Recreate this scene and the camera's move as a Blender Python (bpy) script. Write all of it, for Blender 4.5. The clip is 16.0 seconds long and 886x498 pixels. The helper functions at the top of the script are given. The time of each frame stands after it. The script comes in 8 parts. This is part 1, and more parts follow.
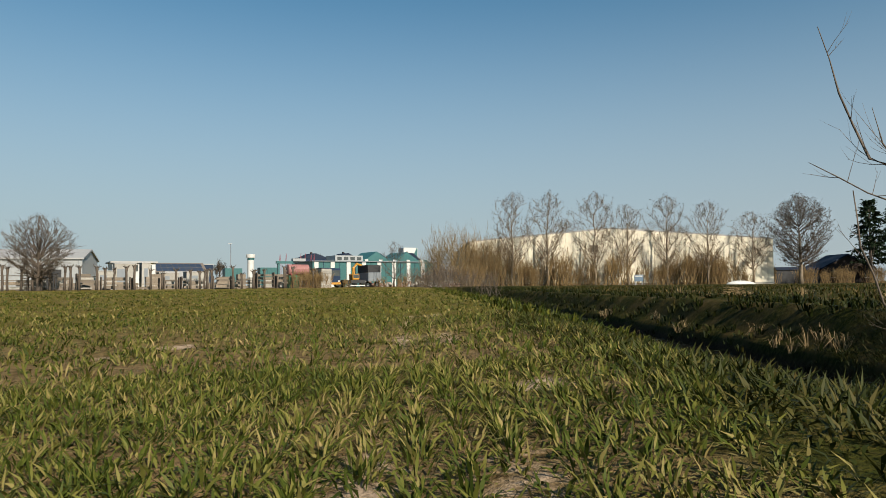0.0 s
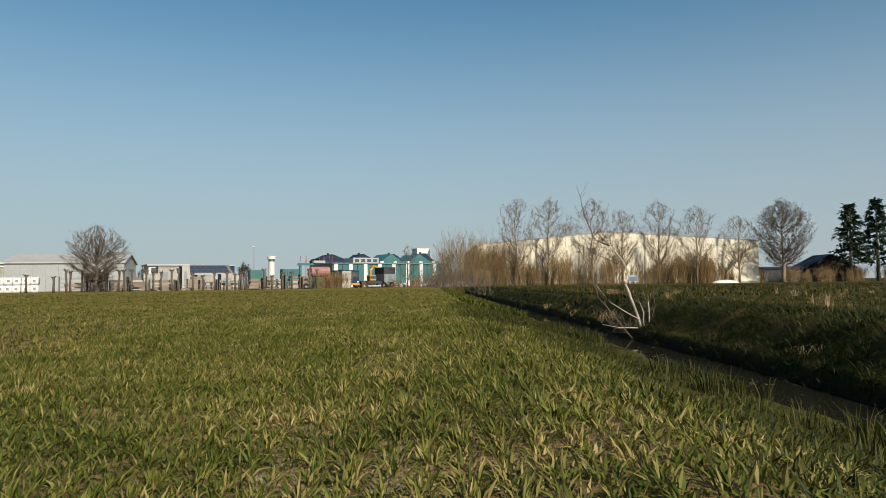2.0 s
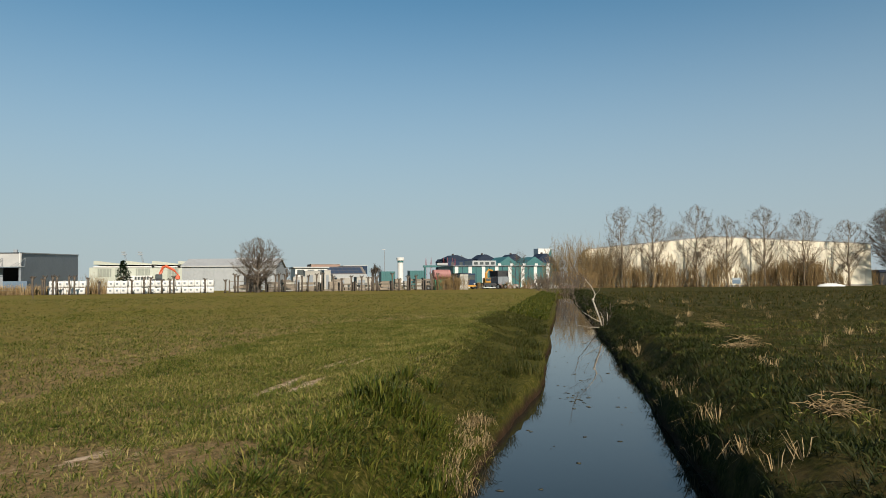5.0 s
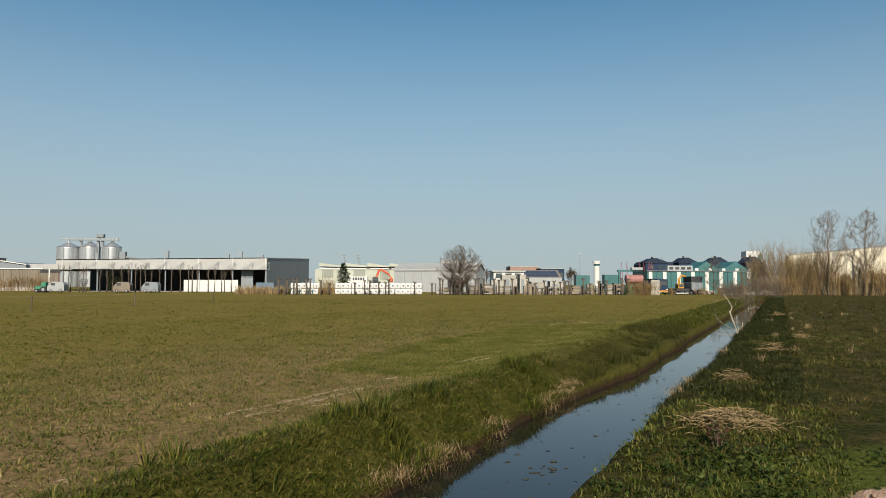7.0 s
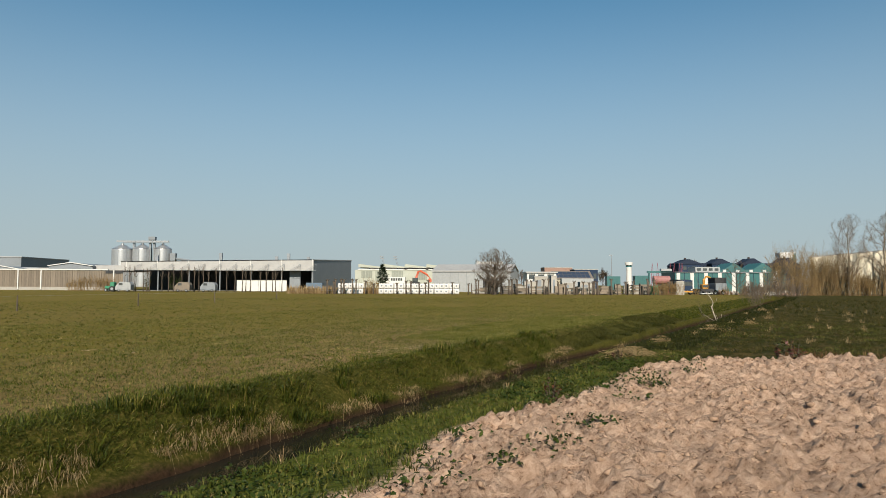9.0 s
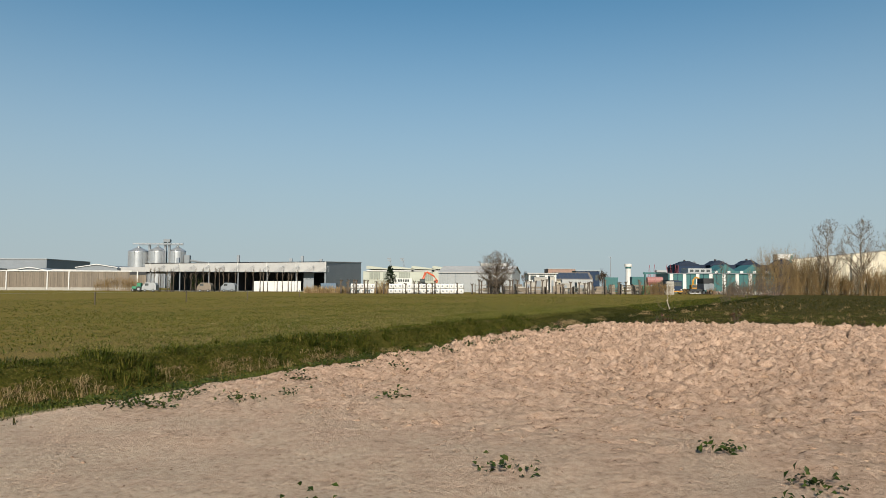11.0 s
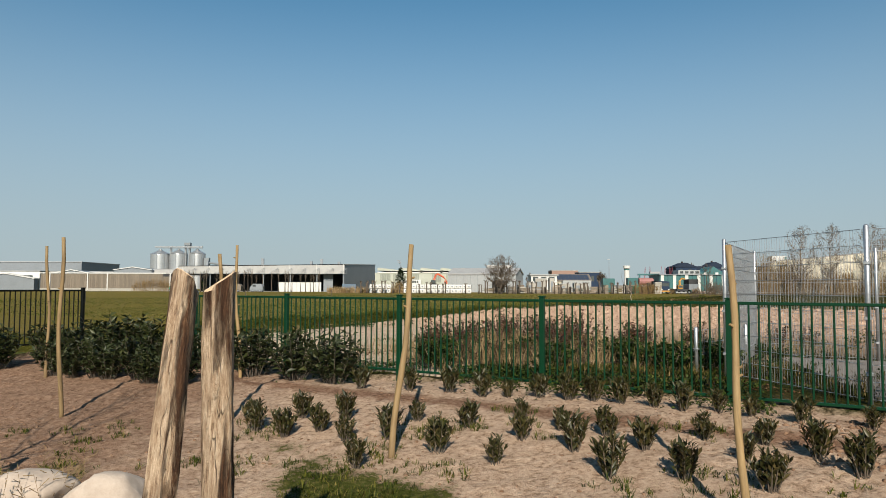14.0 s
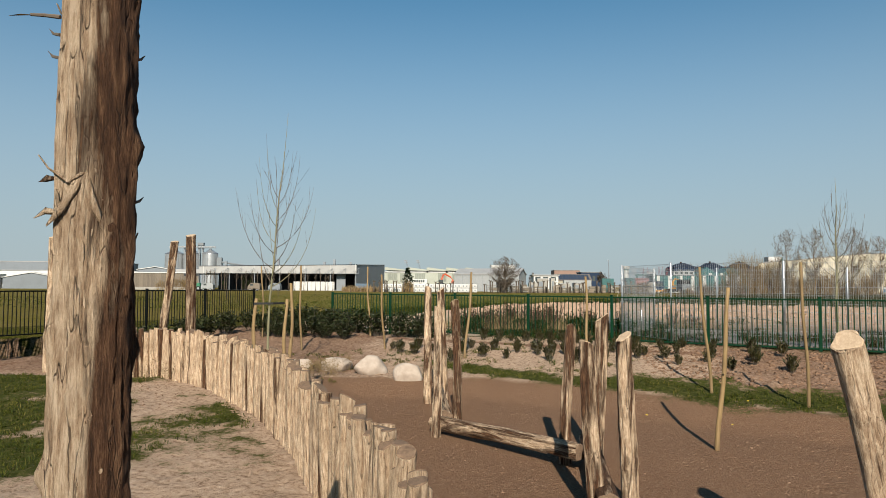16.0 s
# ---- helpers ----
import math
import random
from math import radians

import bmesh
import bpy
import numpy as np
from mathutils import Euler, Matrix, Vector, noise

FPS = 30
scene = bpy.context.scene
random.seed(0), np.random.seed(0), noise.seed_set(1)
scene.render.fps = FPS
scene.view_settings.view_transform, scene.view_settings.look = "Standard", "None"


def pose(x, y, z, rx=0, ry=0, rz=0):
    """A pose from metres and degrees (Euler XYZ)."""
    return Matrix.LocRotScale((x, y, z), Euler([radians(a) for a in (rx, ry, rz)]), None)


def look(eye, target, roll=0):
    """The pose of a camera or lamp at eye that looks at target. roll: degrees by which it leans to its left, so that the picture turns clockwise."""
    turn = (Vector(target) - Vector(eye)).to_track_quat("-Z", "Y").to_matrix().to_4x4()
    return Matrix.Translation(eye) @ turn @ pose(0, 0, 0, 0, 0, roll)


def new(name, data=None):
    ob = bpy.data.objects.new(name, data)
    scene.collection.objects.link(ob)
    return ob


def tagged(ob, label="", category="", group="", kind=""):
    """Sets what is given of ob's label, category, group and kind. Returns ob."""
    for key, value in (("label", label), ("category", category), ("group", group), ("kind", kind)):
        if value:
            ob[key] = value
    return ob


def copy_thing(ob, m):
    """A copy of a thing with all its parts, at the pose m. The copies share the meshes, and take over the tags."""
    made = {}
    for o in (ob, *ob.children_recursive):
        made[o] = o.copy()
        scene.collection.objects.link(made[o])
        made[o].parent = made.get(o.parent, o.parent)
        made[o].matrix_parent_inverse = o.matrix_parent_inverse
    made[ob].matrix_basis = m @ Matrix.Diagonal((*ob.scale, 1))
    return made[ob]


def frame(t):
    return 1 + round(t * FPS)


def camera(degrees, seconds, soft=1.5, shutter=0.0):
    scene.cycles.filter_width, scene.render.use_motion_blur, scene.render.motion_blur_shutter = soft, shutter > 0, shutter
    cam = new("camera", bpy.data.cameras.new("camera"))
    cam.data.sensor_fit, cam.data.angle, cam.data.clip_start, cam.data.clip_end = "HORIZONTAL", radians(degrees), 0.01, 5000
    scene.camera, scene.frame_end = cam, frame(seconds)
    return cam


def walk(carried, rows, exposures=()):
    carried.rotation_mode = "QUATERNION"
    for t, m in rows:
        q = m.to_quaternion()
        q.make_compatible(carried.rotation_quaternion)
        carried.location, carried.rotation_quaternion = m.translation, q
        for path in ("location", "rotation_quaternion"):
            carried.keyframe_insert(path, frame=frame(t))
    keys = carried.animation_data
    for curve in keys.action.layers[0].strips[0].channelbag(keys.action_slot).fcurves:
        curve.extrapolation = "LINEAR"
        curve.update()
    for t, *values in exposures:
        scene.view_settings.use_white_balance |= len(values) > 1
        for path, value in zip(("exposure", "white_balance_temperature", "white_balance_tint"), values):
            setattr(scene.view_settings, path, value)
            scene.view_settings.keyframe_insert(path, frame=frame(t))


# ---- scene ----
# ---------------------------------------------------------------- camera
cam = camera(63.86, 16.0, soft=0.8)
PATH = [  # seconds, x, y, z, turn to the left, tilt up, lean
    (0.0, 8.428, 53.466, 0.376, -30.75, 2.83, -0.47),
    (0.5, 7.514, 51.515, 0.545, -30.67, 2.76, -0.51),
    (1.0, 6.231, 49.078, 0.501, -30.55, 2.76, -0.59),
    (1.5, 4.913, 46.588, 0.493, -30.17, 2.76, -0.60),
    (2.0, 3.826, 44.235, 0.554, -29.64, 2.76, -0.72),
    (2.5, 2.984, 42.005, 0.626, -28.96, 2.73, -0.75),
    (3.0, 2.324, 39.828, 0.730, -27.91, 2.69, -0.67),
    (5.5, 0.610, 29.958, 1.521, -15.96, 2.71, -0.43),
    (6.0, 0.447, 27.877, 1.754, -11.77, 2.76, -0.25),
    (6.5, 0.290, 25.747, 1.840, -6.88, 2.81, -0.03),
    (7.0, 0.194, 23.681, 1.842, -3.39, 2.81, 0.14),
    (7.5, 0.016, 21.393, 1.865, -1.32, 2.81, 0.26),
    (8.0, -0.098, 19.258, 1.835, -0.69, 2.83, 0.22),
    (8.5, -0.257, 17.021, 1.808, -0.62, 2.85, 0.18),
    (9.0, -0.457, 14.794, 1.794, -0.56, 2.85, 0.22),
    (11.5, -0.496, 2.503, 1.508, 0.00, 3.00, 0.20),
    (12.0, -0.665, -0.175, 1.501, 0.07, 3.02, 0.19),
    (12.5, -0.570, -2.530, 1.402, 0.19, 3.07, 0.18),
    (13.0, -0.782, -5.124, 1.395, 0.27, 3.05, 0.16),
    (13.5, -0.994, -7.493, 1.353, 0.35, 3.09, 0.16),
    (14.0, -1.287, -10.114, 1.350, 0.40, 3.08, 0.16),
    (14.5, -1.591, -12.759, 1.347, 0.48, 3.08, 0.16),
    (15.0, -1.877, -15.413, 1.379, 0.54, 3.05, 0.28),
    (15.5, -2.102, -18.042, 1.409, 0.60, 3.03, 0.24),
    (16.0, -2.174, -20.631, 1.438, 0.69, 3.00, 0.28)]
walk(cam, [(t, pose(x, y, z, 90 + tilt, 0, turn) @ pose(0, 0, 0, 0, 0, lean)) for t, x, y, z, turn, tilt, lean in PATH],
     exposures=[(0.0, 0.62, 6600, 10), (9.0, 0.62, 6600, 10), (12.0, 0.62, 6480, 10), (16.0, 0.62, 6480, 10)])

# ---------------------------------------------------------------- light
SUN_FROM = Vector((0.0, -1.0, 0.0))
SUN_HIGH = radians(33)
world = bpy.data.worlds.new("world")
scene.world = world
world.use_nodes = True
sky = world.node_tree.nodes.new("ShaderNodeTexSky")
sky.sky_type, sky.sun_disc = "NISHITA", False
sky.sun_elevation, sky.sun_rotation = SUN_HIGH, math.atan2(SUN_FROM.x, SUN_FROM.y)
sky.air_density, sky.dust_density, sky.ozone_density = 1.0, 0.4, 1.0
back = world.node_tree.nodes["Background"]
# haze: the sky pales towards the horizon
wt = world.node_tree
spot = wt.nodes.new("ShaderNodeTexCoord")
split = wt.nodes.new("ShaderNodeSeparateXYZ")
wt.links.new(spot.outputs["Generated"], split.inputs[0])
haze = wt.nodes.new("ShaderNodeMapRange")
haze.inputs["From Min"].default_value, haze.inputs["From Max"].default_value = 0.0, 0.46
haze.inputs["To Min"].default_value, haze.inputs["To Max"].default_value = 0.9, 0.0
haze.interpolation_type = "SMOOTHSTEP"
wt.links.new(split.outputs["Z"], haze.inputs["Value"])
pale = wt.nodes.new("ShaderNodeMix")
pale.data_type = "RGBA"
pale.inputs[7].default_value = (4.72, 5.30, 5.80, 1)
wt.links.new(haze.outputs[0], pale.inputs[0])
deep = wt.nodes.new("ShaderNodeMix")
deep.data_type, deep.blend_type = "RGBA", "MULTIPLY"
deep.inputs[0].default_value, deep.inputs[7].default_value = 1.0, (0.50, 1.00, 1.10, 1)
wt.links.new(sky.outputs[0], deep.inputs[6])
wt.links.new(deep.outputs[2], pale.inputs[6])
wt.links.new(pale.outputs[2], back.inputs[0])
back.inputs[1].default_value = 0.0575
sun = new("sun", bpy.data.lights.new("sun", "SUN"))
sun.data.energy, sun.data.angle, sun.data.color = 5.0, radians(0.53), (1.0, 0.90, 0.75)
way = SUN_FROM * math.cos(SUN_HIGH) + Vector((0, 0, math.sin(SUN_HIGH)))
sun.matrix_world = look(way * 50, (0, 0, 0))


# ---------------------------------------------------------------- materials
def nodes_of(name):
    m = bpy.data.materials.new(name)
    m.use_nodes = True
    return m, m.node_tree, m.node_tree.nodes["Principled BSDF"]


def link(tree, a, b):
    tree.links.new(a, b)


def noise_node(tree, vec, scale, detail=4.0, rough=0.6, dist=0.0):
    n = tree.nodes.new("ShaderNodeTexNoise")
    n.inputs["Scale"].default_value, n.inputs["Detail"].default_value = scale, detail
    n.inputs["Roughness"].default_value, n.inputs["Distortion"].default_value = rough, dist
    if vec is not None:
        link(tree, vec, n.inputs["Vector"])
    return n.outputs["Fac"]


def ramp_node(tree, fac, stops):
    r = tree.nodes.new("ShaderNodeValToRGB")
    els = r.color_ramp.elements
    while len(els) < len(stops):
        els.new(0.5)
    for e, (p, c) in zip(els, stops):
        e.position, e.color = p, (*c, 1) if len(c) == 3 else c
    link(tree, fac, r.inputs[0])
    return r.outputs[0]


def mix_node(tree, fac, a, b, mode="MIX"):
    m = tree.nodes.new("ShaderNodeMix")
    m.data_type, m.blend_type = "RGBA", mode
    for sock, v in ((0, fac), (6, a), (7, b)):
        if hasattr(v, "is_linked"):
            link(tree, v, m.inputs[sock])
        else:
            m.inputs[sock].default_value = v if sock == 0 else (*v, 1)
    return m.outputs[2]


def math_node(tree, op, a, b=0.0, c=0.0):
    m = tree.nodes.new("ShaderNodeMath")
    m.operation = op
    for k, v in enumerate((a, b, c)):
        if hasattr(v, "is_linked"):
            link(tree, v, m.inputs[k])
        else:
            m.inputs[k].default_value = v
    return m.outputs[0]


def coords(tree, stretch=(1, 1, 1)):
    c = tree.nodes.new("ShaderNodeTexCoord")
    m = tree.nodes.new("ShaderNodeMapping")
    m.inputs["Scale"].default_value = stretch
    link(tree, c.outputs["Object"], m.inputs["Vector"])
    return m.outputs[0]


def bump_node(tree, height, strength, distance, bsdf):
    b = tree.nodes.new("ShaderNodeBump")
    b.inputs["Strength"].default_value, b.inputs["Distance"].default_value = strength, distance
    link(tree, height, b.inputs["Height"])
    link(tree, b.outputs[0], bsdf.inputs["Normal"])


def surface(name, dark, light, scale=6.0, rough=0.8, metal=0.0, bump=0.3, depth=0.01, stretch=(1, 1, 1), grime=0.25, grime_color=None,
            per_piece=0.0, gloss=0.5):
    """Two colours mixed by a fine grain, with broad worn patches over them and a fine relief."""
    m, tree, bsdf = nodes_of(name)
    vec = coords(tree, stretch)
    fine = noise_node(tree, vec, scale, 6.0, 0.65)
    broad = noise_node(tree, vec, scale * 0.13, 3.0, 0.55)
    col = ramp_node(tree, fine, [(0.3, dark), (0.7, light)])
    gc = grime_color or tuple(v * 0.55 for v in dark)
    g = ramp_node(tree, broad, [(0.45, (0, 0, 0)), (0.75, (grime, grime, grime))])
    col = mix_node(tree, g, col, gc)
    if per_piece:
        info = tree.nodes.new("ShaderNodeObjectInfo")
        geo = tree.nodes.new("ShaderNodeNewGeometry")
        r = math_node(tree, "FRACT", math_node(tree, "ADD", info.outputs["Random"], geo.outputs["Random Per Island"]))
        val = math_node(tree, "MULTIPLY_ADD", r, 2 * per_piece, 1 - per_piece)
        hsv = tree.nodes.new("ShaderNodeHueSaturation")
        link(tree, val, hsv.inputs["Value"])
        link(tree, col, hsv.inputs["Color"])
        col = hsv.outputs[0]
    link(tree, col, bsdf.inputs["Base Color"])
    bsdf.inputs["Roughness"].default_value, bsdf.inputs["Metallic"].default_value = rough, metal
    bsdf.inputs["Specular IOR Level"].default_value = gloss
    if bump:
        bump_node(tree, fine, bump, depth, bsdf)
    return m


def leafy(name, stops, rough=0.6, through_light=0.25, gloss=0.12, scale=0.9):
    """Blades and leaves: each its own shade, drifting over the ground, a little light shining through."""
    m, tree, bsdf = nodes_of(name)
    geo = tree.nodes.new("ShaderNodeNewGeometry")
    drift = noise_node(tree, coords(tree), scale, 3.0)
    f = math_node(tree, "MULTIPLY_ADD", geo.outputs["Random Per Island"], 0.6, math_node(tree, "MULTIPLY_ADD", drift, 0.8, -0.2))
    col = ramp_node(tree, f, stops)
    link(tree, col, bsdf.inputs["Base Color"])
    bsdf.inputs["Roughness"].default_value = rough
    bsdf.inputs["Specular IOR Level"].default_value = gloss
    tl = tree.nodes.new("ShaderNodeBsdfTranslucent")
    link(tree, col, tl.inputs[0])
    mx = tree.nodes.new("ShaderNodeMixShader")
    mx.inputs[0].default_value = through_light
    out = tree.nodes["Material Output"]
    link(tree, bsdf.outputs[0], mx.inputs[1])
    link(tree, tl.outputs[0], mx.inputs[2])
    link(tree, mx.outputs[0], out.inputs[0])
    return m


FENCE_GREEN = surface("fence_green", (0.0010, 0.022, 0.0085), (0.0018, 0.033, 0.0135), 40, 0.42, 0, 0.05, 0.002, grime=0.4, grime_color=(0.004, 0.019, 0.008), gloss=0.22)
FENCE_BLACK = surface("fence_black", (0.002, 0.003, 0.0025), (0.004, 0.005, 0.0045), 40, 0.5, 0, 0.05, 0.002, gloss=0.12)
GALV = surface("galvanised", (0.328, 0.343, 0.359), (0.484, 0.499, 0.515), 30, 0.4, 0.8, 0.05, 0.002)
WHITE_SHEET = surface("pale_sheet", (0.6115, 0.5589, 0.4368), (0.6989, 0.6462, 0.5242), 3, 0.6, 0, 0.05, 0.01, grime=0.2)
GREY_SHEET = surface("grey_sheet", (0.1479, 0.1677, 0.1875), (0.1875, 0.2081, 0.2279), 2, 0.5, 0.1, 0.05, 0.01, grime=0.2)
LIGHT_SHEET = surface("light_grey_sheet", (0.2417, 0.2546, 0.2614), (0.295, 0.3087, 0.3156), 2, 0.5, 0.1, 0.05, 0.01, grime=0.2)
ROOF_SHEET = surface("roof_sheet", (0.2821, 0.2821, 0.2821), (0.3492, 0.3492, 0.3423), 1.5, 0.6, 0.1, 0.05, 0.01, grime=0.25)
# near black for dark parts, and for shade painted inside sheds and gaps
DARK_IN = surface("dark_parts_and_shade", (0.016, 0.0176, 0.02), (0.032, 0.0336, 0.036), 2, 0.8)
WOOD_BOARD = surface("weathered_boards", (0.1075, 0.08686, 0.06708), (0.1815, 0.1539, 0.1204), 3, 0.85, stretch=(6, 6, 0.6), per_piece=0.15)
WHITE_PAINT = surface("white_paint", (0.4558, 0.4558, 0.4429), (0.5366, 0.5366, 0.5229), 5, 0.6, bump=0.05, grime=0.2)
TEAL = surface("teal_cladding", (0.01892, 0.08428, 0.08944), (0.03096, 0.1187, 0.1187), 3, 0.5, grime=0.25)
PALE_GREEN = surface("pale_green_wall", (0.2924, 0.3096, 0.2623), (0.3526, 0.3655, 0.3139), 2, 0.7, grime=0.2)
ROOF_DARK = surface("dark_roof_tiles", (0.010, 0.017, 0.034), (0.019, 0.029, 0.052), 6, 0.75, gloss=0.2)
BRICK_FAR = surface("red_brick", (0.20, 0.125, 0.10), (0.27, 0.18, 0.145), 8, 0.85)
CONCRETE = surface("concrete", (0.2417, 0.2279, 0.2012), (0.3354, 0.3216, 0.2881), 5, 0.85, per_piece=0.12)
SILO_TIN = surface("silo_tin", (0.406, 0.421, 0.437), (0.53, 0.546, 0.562), 2, 0.38, 0.7, 0.05, 0.01)


# ---------------------------------------------------------------- building helpers
AX_N = Vector((0.481, 0.877, 0)).normalized()   # along the ditch, away from the playground
AX_S = Vector((0.877, -0.481, 0)).normalized()  # along the fence, to the right


def plot(s, n, z=0.0):
    return AX_S * s + AX_N * n + Vector((0, 0, z))


def mesh_from(name, verts, faces, mats=(), smooth=False):
    me = bpy.data.meshes.new(name)
    me.from_pydata([tuple(v) for v in verts], [], [tuple(f) for f in faces])
    for m in mats:
        me.materials.append(m)
    if smooth:
        me.polygons.foreach_set("use_smooth", [True] * len(me.polygons))
    me.update()
    return me


def fast_mesh(name, verts, tris, mat, smooth=False):
    """A triangle mesh straight from arrays."""
    me = bpy.data.meshes.new(name)
    verts, tris = np.asarray(verts, np.float32).reshape(-1, 3), np.asarray(tris, np.int32).reshape(-1, 3)
    me.vertices.add(len(verts))
    me.vertices.foreach_set("co", verts.ravel())
    me.loops.add(len(tris) * 3)
    me.loops.foreach_set("vertex_index", tris.ravel())
    me.polygons.add(len(tris))
    me.polygons.foreach_set("loop_start", np.arange(0, len(tris) * 3, 3, dtype=np.int32))
    if smooth:
        me.polygons.foreach_set("use_smooth", np.ones(len(tris), bool))
    me.materials.append(mat)
    me.update()
    me.validate()
    return me


def part(name, bm, material, parent=None, label="", smooth=False):
    me = bpy.data.meshes.new(name)
    bm.to_mesh(me)
    bm.free()
    me.materials.append(material)
    if smooth:
        me.polygons.foreach_set("use_smooth", [True] * len(me.polygons))
    ob = new(name, me)
    if parent is not None:
        ob.parent = parent
    if label:
        tagged(ob, label=label)
    return ob


def same_part(name, src, parent, m):
    """Another part on the mesh of src, at the pose m under parent."""
    ob = new(name, src.data)
    ob.parent = parent
    ob.matrix_basis = m
    return ob


def box(bm, x0, y0, z0, x1, y1, z1, m=None):
    c = [(x, y, z) for z in (z0, z1) for y in (y0, y1) for x in (x0, x1)]
    v = [bm.verts.new(m @ Vector(p) if m is not None else p) for p in c]
    for f in ((0, 2, 3, 1), (4, 5, 7, 6), (0, 1, 5, 4), (1, 3, 7, 5), (3, 2, 6, 7), (2, 0, 4, 6)):
        bm.faces.new([v[k] for k in f])
    return v


def box_bm(*a, bevel=0.0):
    bm = bmesh.new()
    box(bm, *a)
    if bevel:
        bmesh.ops.bevel(bm, geom=list(bm.edges), offset=bevel, segments=1, affect="EDGES")
    return bm


def tube(bm, pts, radii, sides=8, cap=True):
    """A round bar through points, its radius given at each."""
    rings = []
    pts = [Vector(p) for p in pts]
    for k, p in enumerate(pts):
        d = (pts[min(k + 1, len(pts) - 1)] - pts[max(k - 1, 0)]).normalized()
        a = d.orthogonal().normalized() if abs(d.z) < 0.99 else Vector((1, 0, 0))
        b = d.cross(a).normalized()
        a = b.cross(d)
        rings.append([bm.verts.new(p + (a * math.cos(2 * math.pi * j / sides) + b * math.sin(2 * math.pi * j / sides)) * radii[k]) for j in range(sides)])
    for r0, r1 in zip(rings, rings[1:]):
        for j in range(sides):
            bm.faces.new((r0[j], r0[(j + 1) % sides], r1[(j + 1) % sides], r1[j]))
    if cap:
        bm.faces.new(rings[0][::-1])
        bm.faces.new(rings[-1])
    return rings


def prism(bm, outline, y0, y1):
    """An outline in x and z, drawn out along y."""
    a = [bm.verts.new((x, y0, z)) for x, z in outline]
    b = [bm.verts.new((x, y1, z)) for x, z in outline]
    k = len(outline)
    bm.faces.new(a)
    bm.faces.new(b[::-1])
    for j in range(k):
        bm.faces.new((a[j], b[j], b[(j + 1) % k], a[(j + 1) % k]))


def thing(name, m, label, category, group="", kind=""):
    ob = new(name)
    ob.empty_display_size = 0.2
    ob.matrix_basis = m
    return tagged(ob, label, category, group, kind)


def frame_at(p, q, z=0.0):
    """A pose at p whose x axis runs to q, both in plan."""
    a = math.atan2(q[1] - p[1], q[0] - p[0])
    return Matrix.Translation((p[0], p[1], z)) @ Matrix.Rotation(a, 4, "Z")
# ---------------------------------------------------------------- ground
DITCH_S, WATER_Z = -14.35, -0.80


# the strip over which the flight passes low, in plan
LOW_LINE = np.array([(8.4, 53.5), (6.2, 49.1), (3.8, 44.2), (2.3, 39.8), (1.2, 35.0), (0.6, 30.0), (0.2, 23.7), (-0.3, 17.0)])


def wob(x, y, f, k=0):
    return noise.noise(Vector((x * f + 17.3 * k, y * f - 9.1 * k, k * 3.7)))


def fence_side(x, y):
    """Metres beyond the green fence (positive: field side)."""
    return 0.533 * x + 0.846 * y


def step01(v, a, b):
    t = min(1.0, max(0.0, (v - a) / (b - a)))
    return t * t * (3 - 2 * t)


def sand_amount(s, n):
    """Signed metres inside the bare earth."""
    left = s - (-11.3 + 0.9 * wob(n, 3, 0.35, 2) - 1.2 * step01(n, 14, 6))
    far = 32.0 - 1.1 * max(0.0, -7.0 - s) - n + 0.5 * wob(s, 8, 0.3, 3)
    near = n + 0.8 - 4.4 * step01(s, -2.4, 0.4) + 0.8 * wob(s, n, 0.8, 15)
    return min(left, far, near)


def clod_height(s, n):
    """Broken earth: angular lumps of two sizes, each at its own height, with deep cracks between."""
    h = -0.14
    for f, a, k in ((2.0, 0.13, 61), (4.4, 0.13, 62), (8.0, 0.06, 63)):
        p = Vector((s * f + 0.8 * wob(s, n, f * 0.8, k), n * f + 0.8 * wob(s, n, f * 0.8, k + 4), 0.0))
        near, cells = noise.voronoi(p)
        gap = min(1.0, (near[1] - near[0]) * 4.0)
        own = 0.5 + 0.8 * noise.noise(cells[0] * 3.7)
        h += a * gap ** 0.6 * own + a * 0.45 * wob(s, n, f * 1.7, k + 7) + a * 0.35 * wob(s, n, f * 3.9, k + 8)
    return h


def bare_amount(s, n):
    """Metres, roughly, inside a gap in the wheat: thin patches along the rows, and one wheel track."""
    patch = -0.74 - 0.9 * wob(s * 1.4, n * 0.7, 1.5, 21) - 0.5 * wob(s * 1.3, n * 0.8, 3.6, 22)
    worn = 0.05 * math.exp(-((n - 43.0) / 5.0) ** 2)
    track = worn - abs(abs(s + 18.27 - 0.05 * wob(n, 1, 0.5, 24)) - 0.18) + 0.16 * wob(n, 4, 0.8, 25) - 0.03
    return max(patch, track)


def wheat_edge(n):
    """Where, across the field, the wheat ends towards the ditch."""
    return -16.5 - 0.9 * math.exp(-((n - 52.5) / 2.6) ** 2) + 0.15 * wob(n, 2, 0.7, 26)


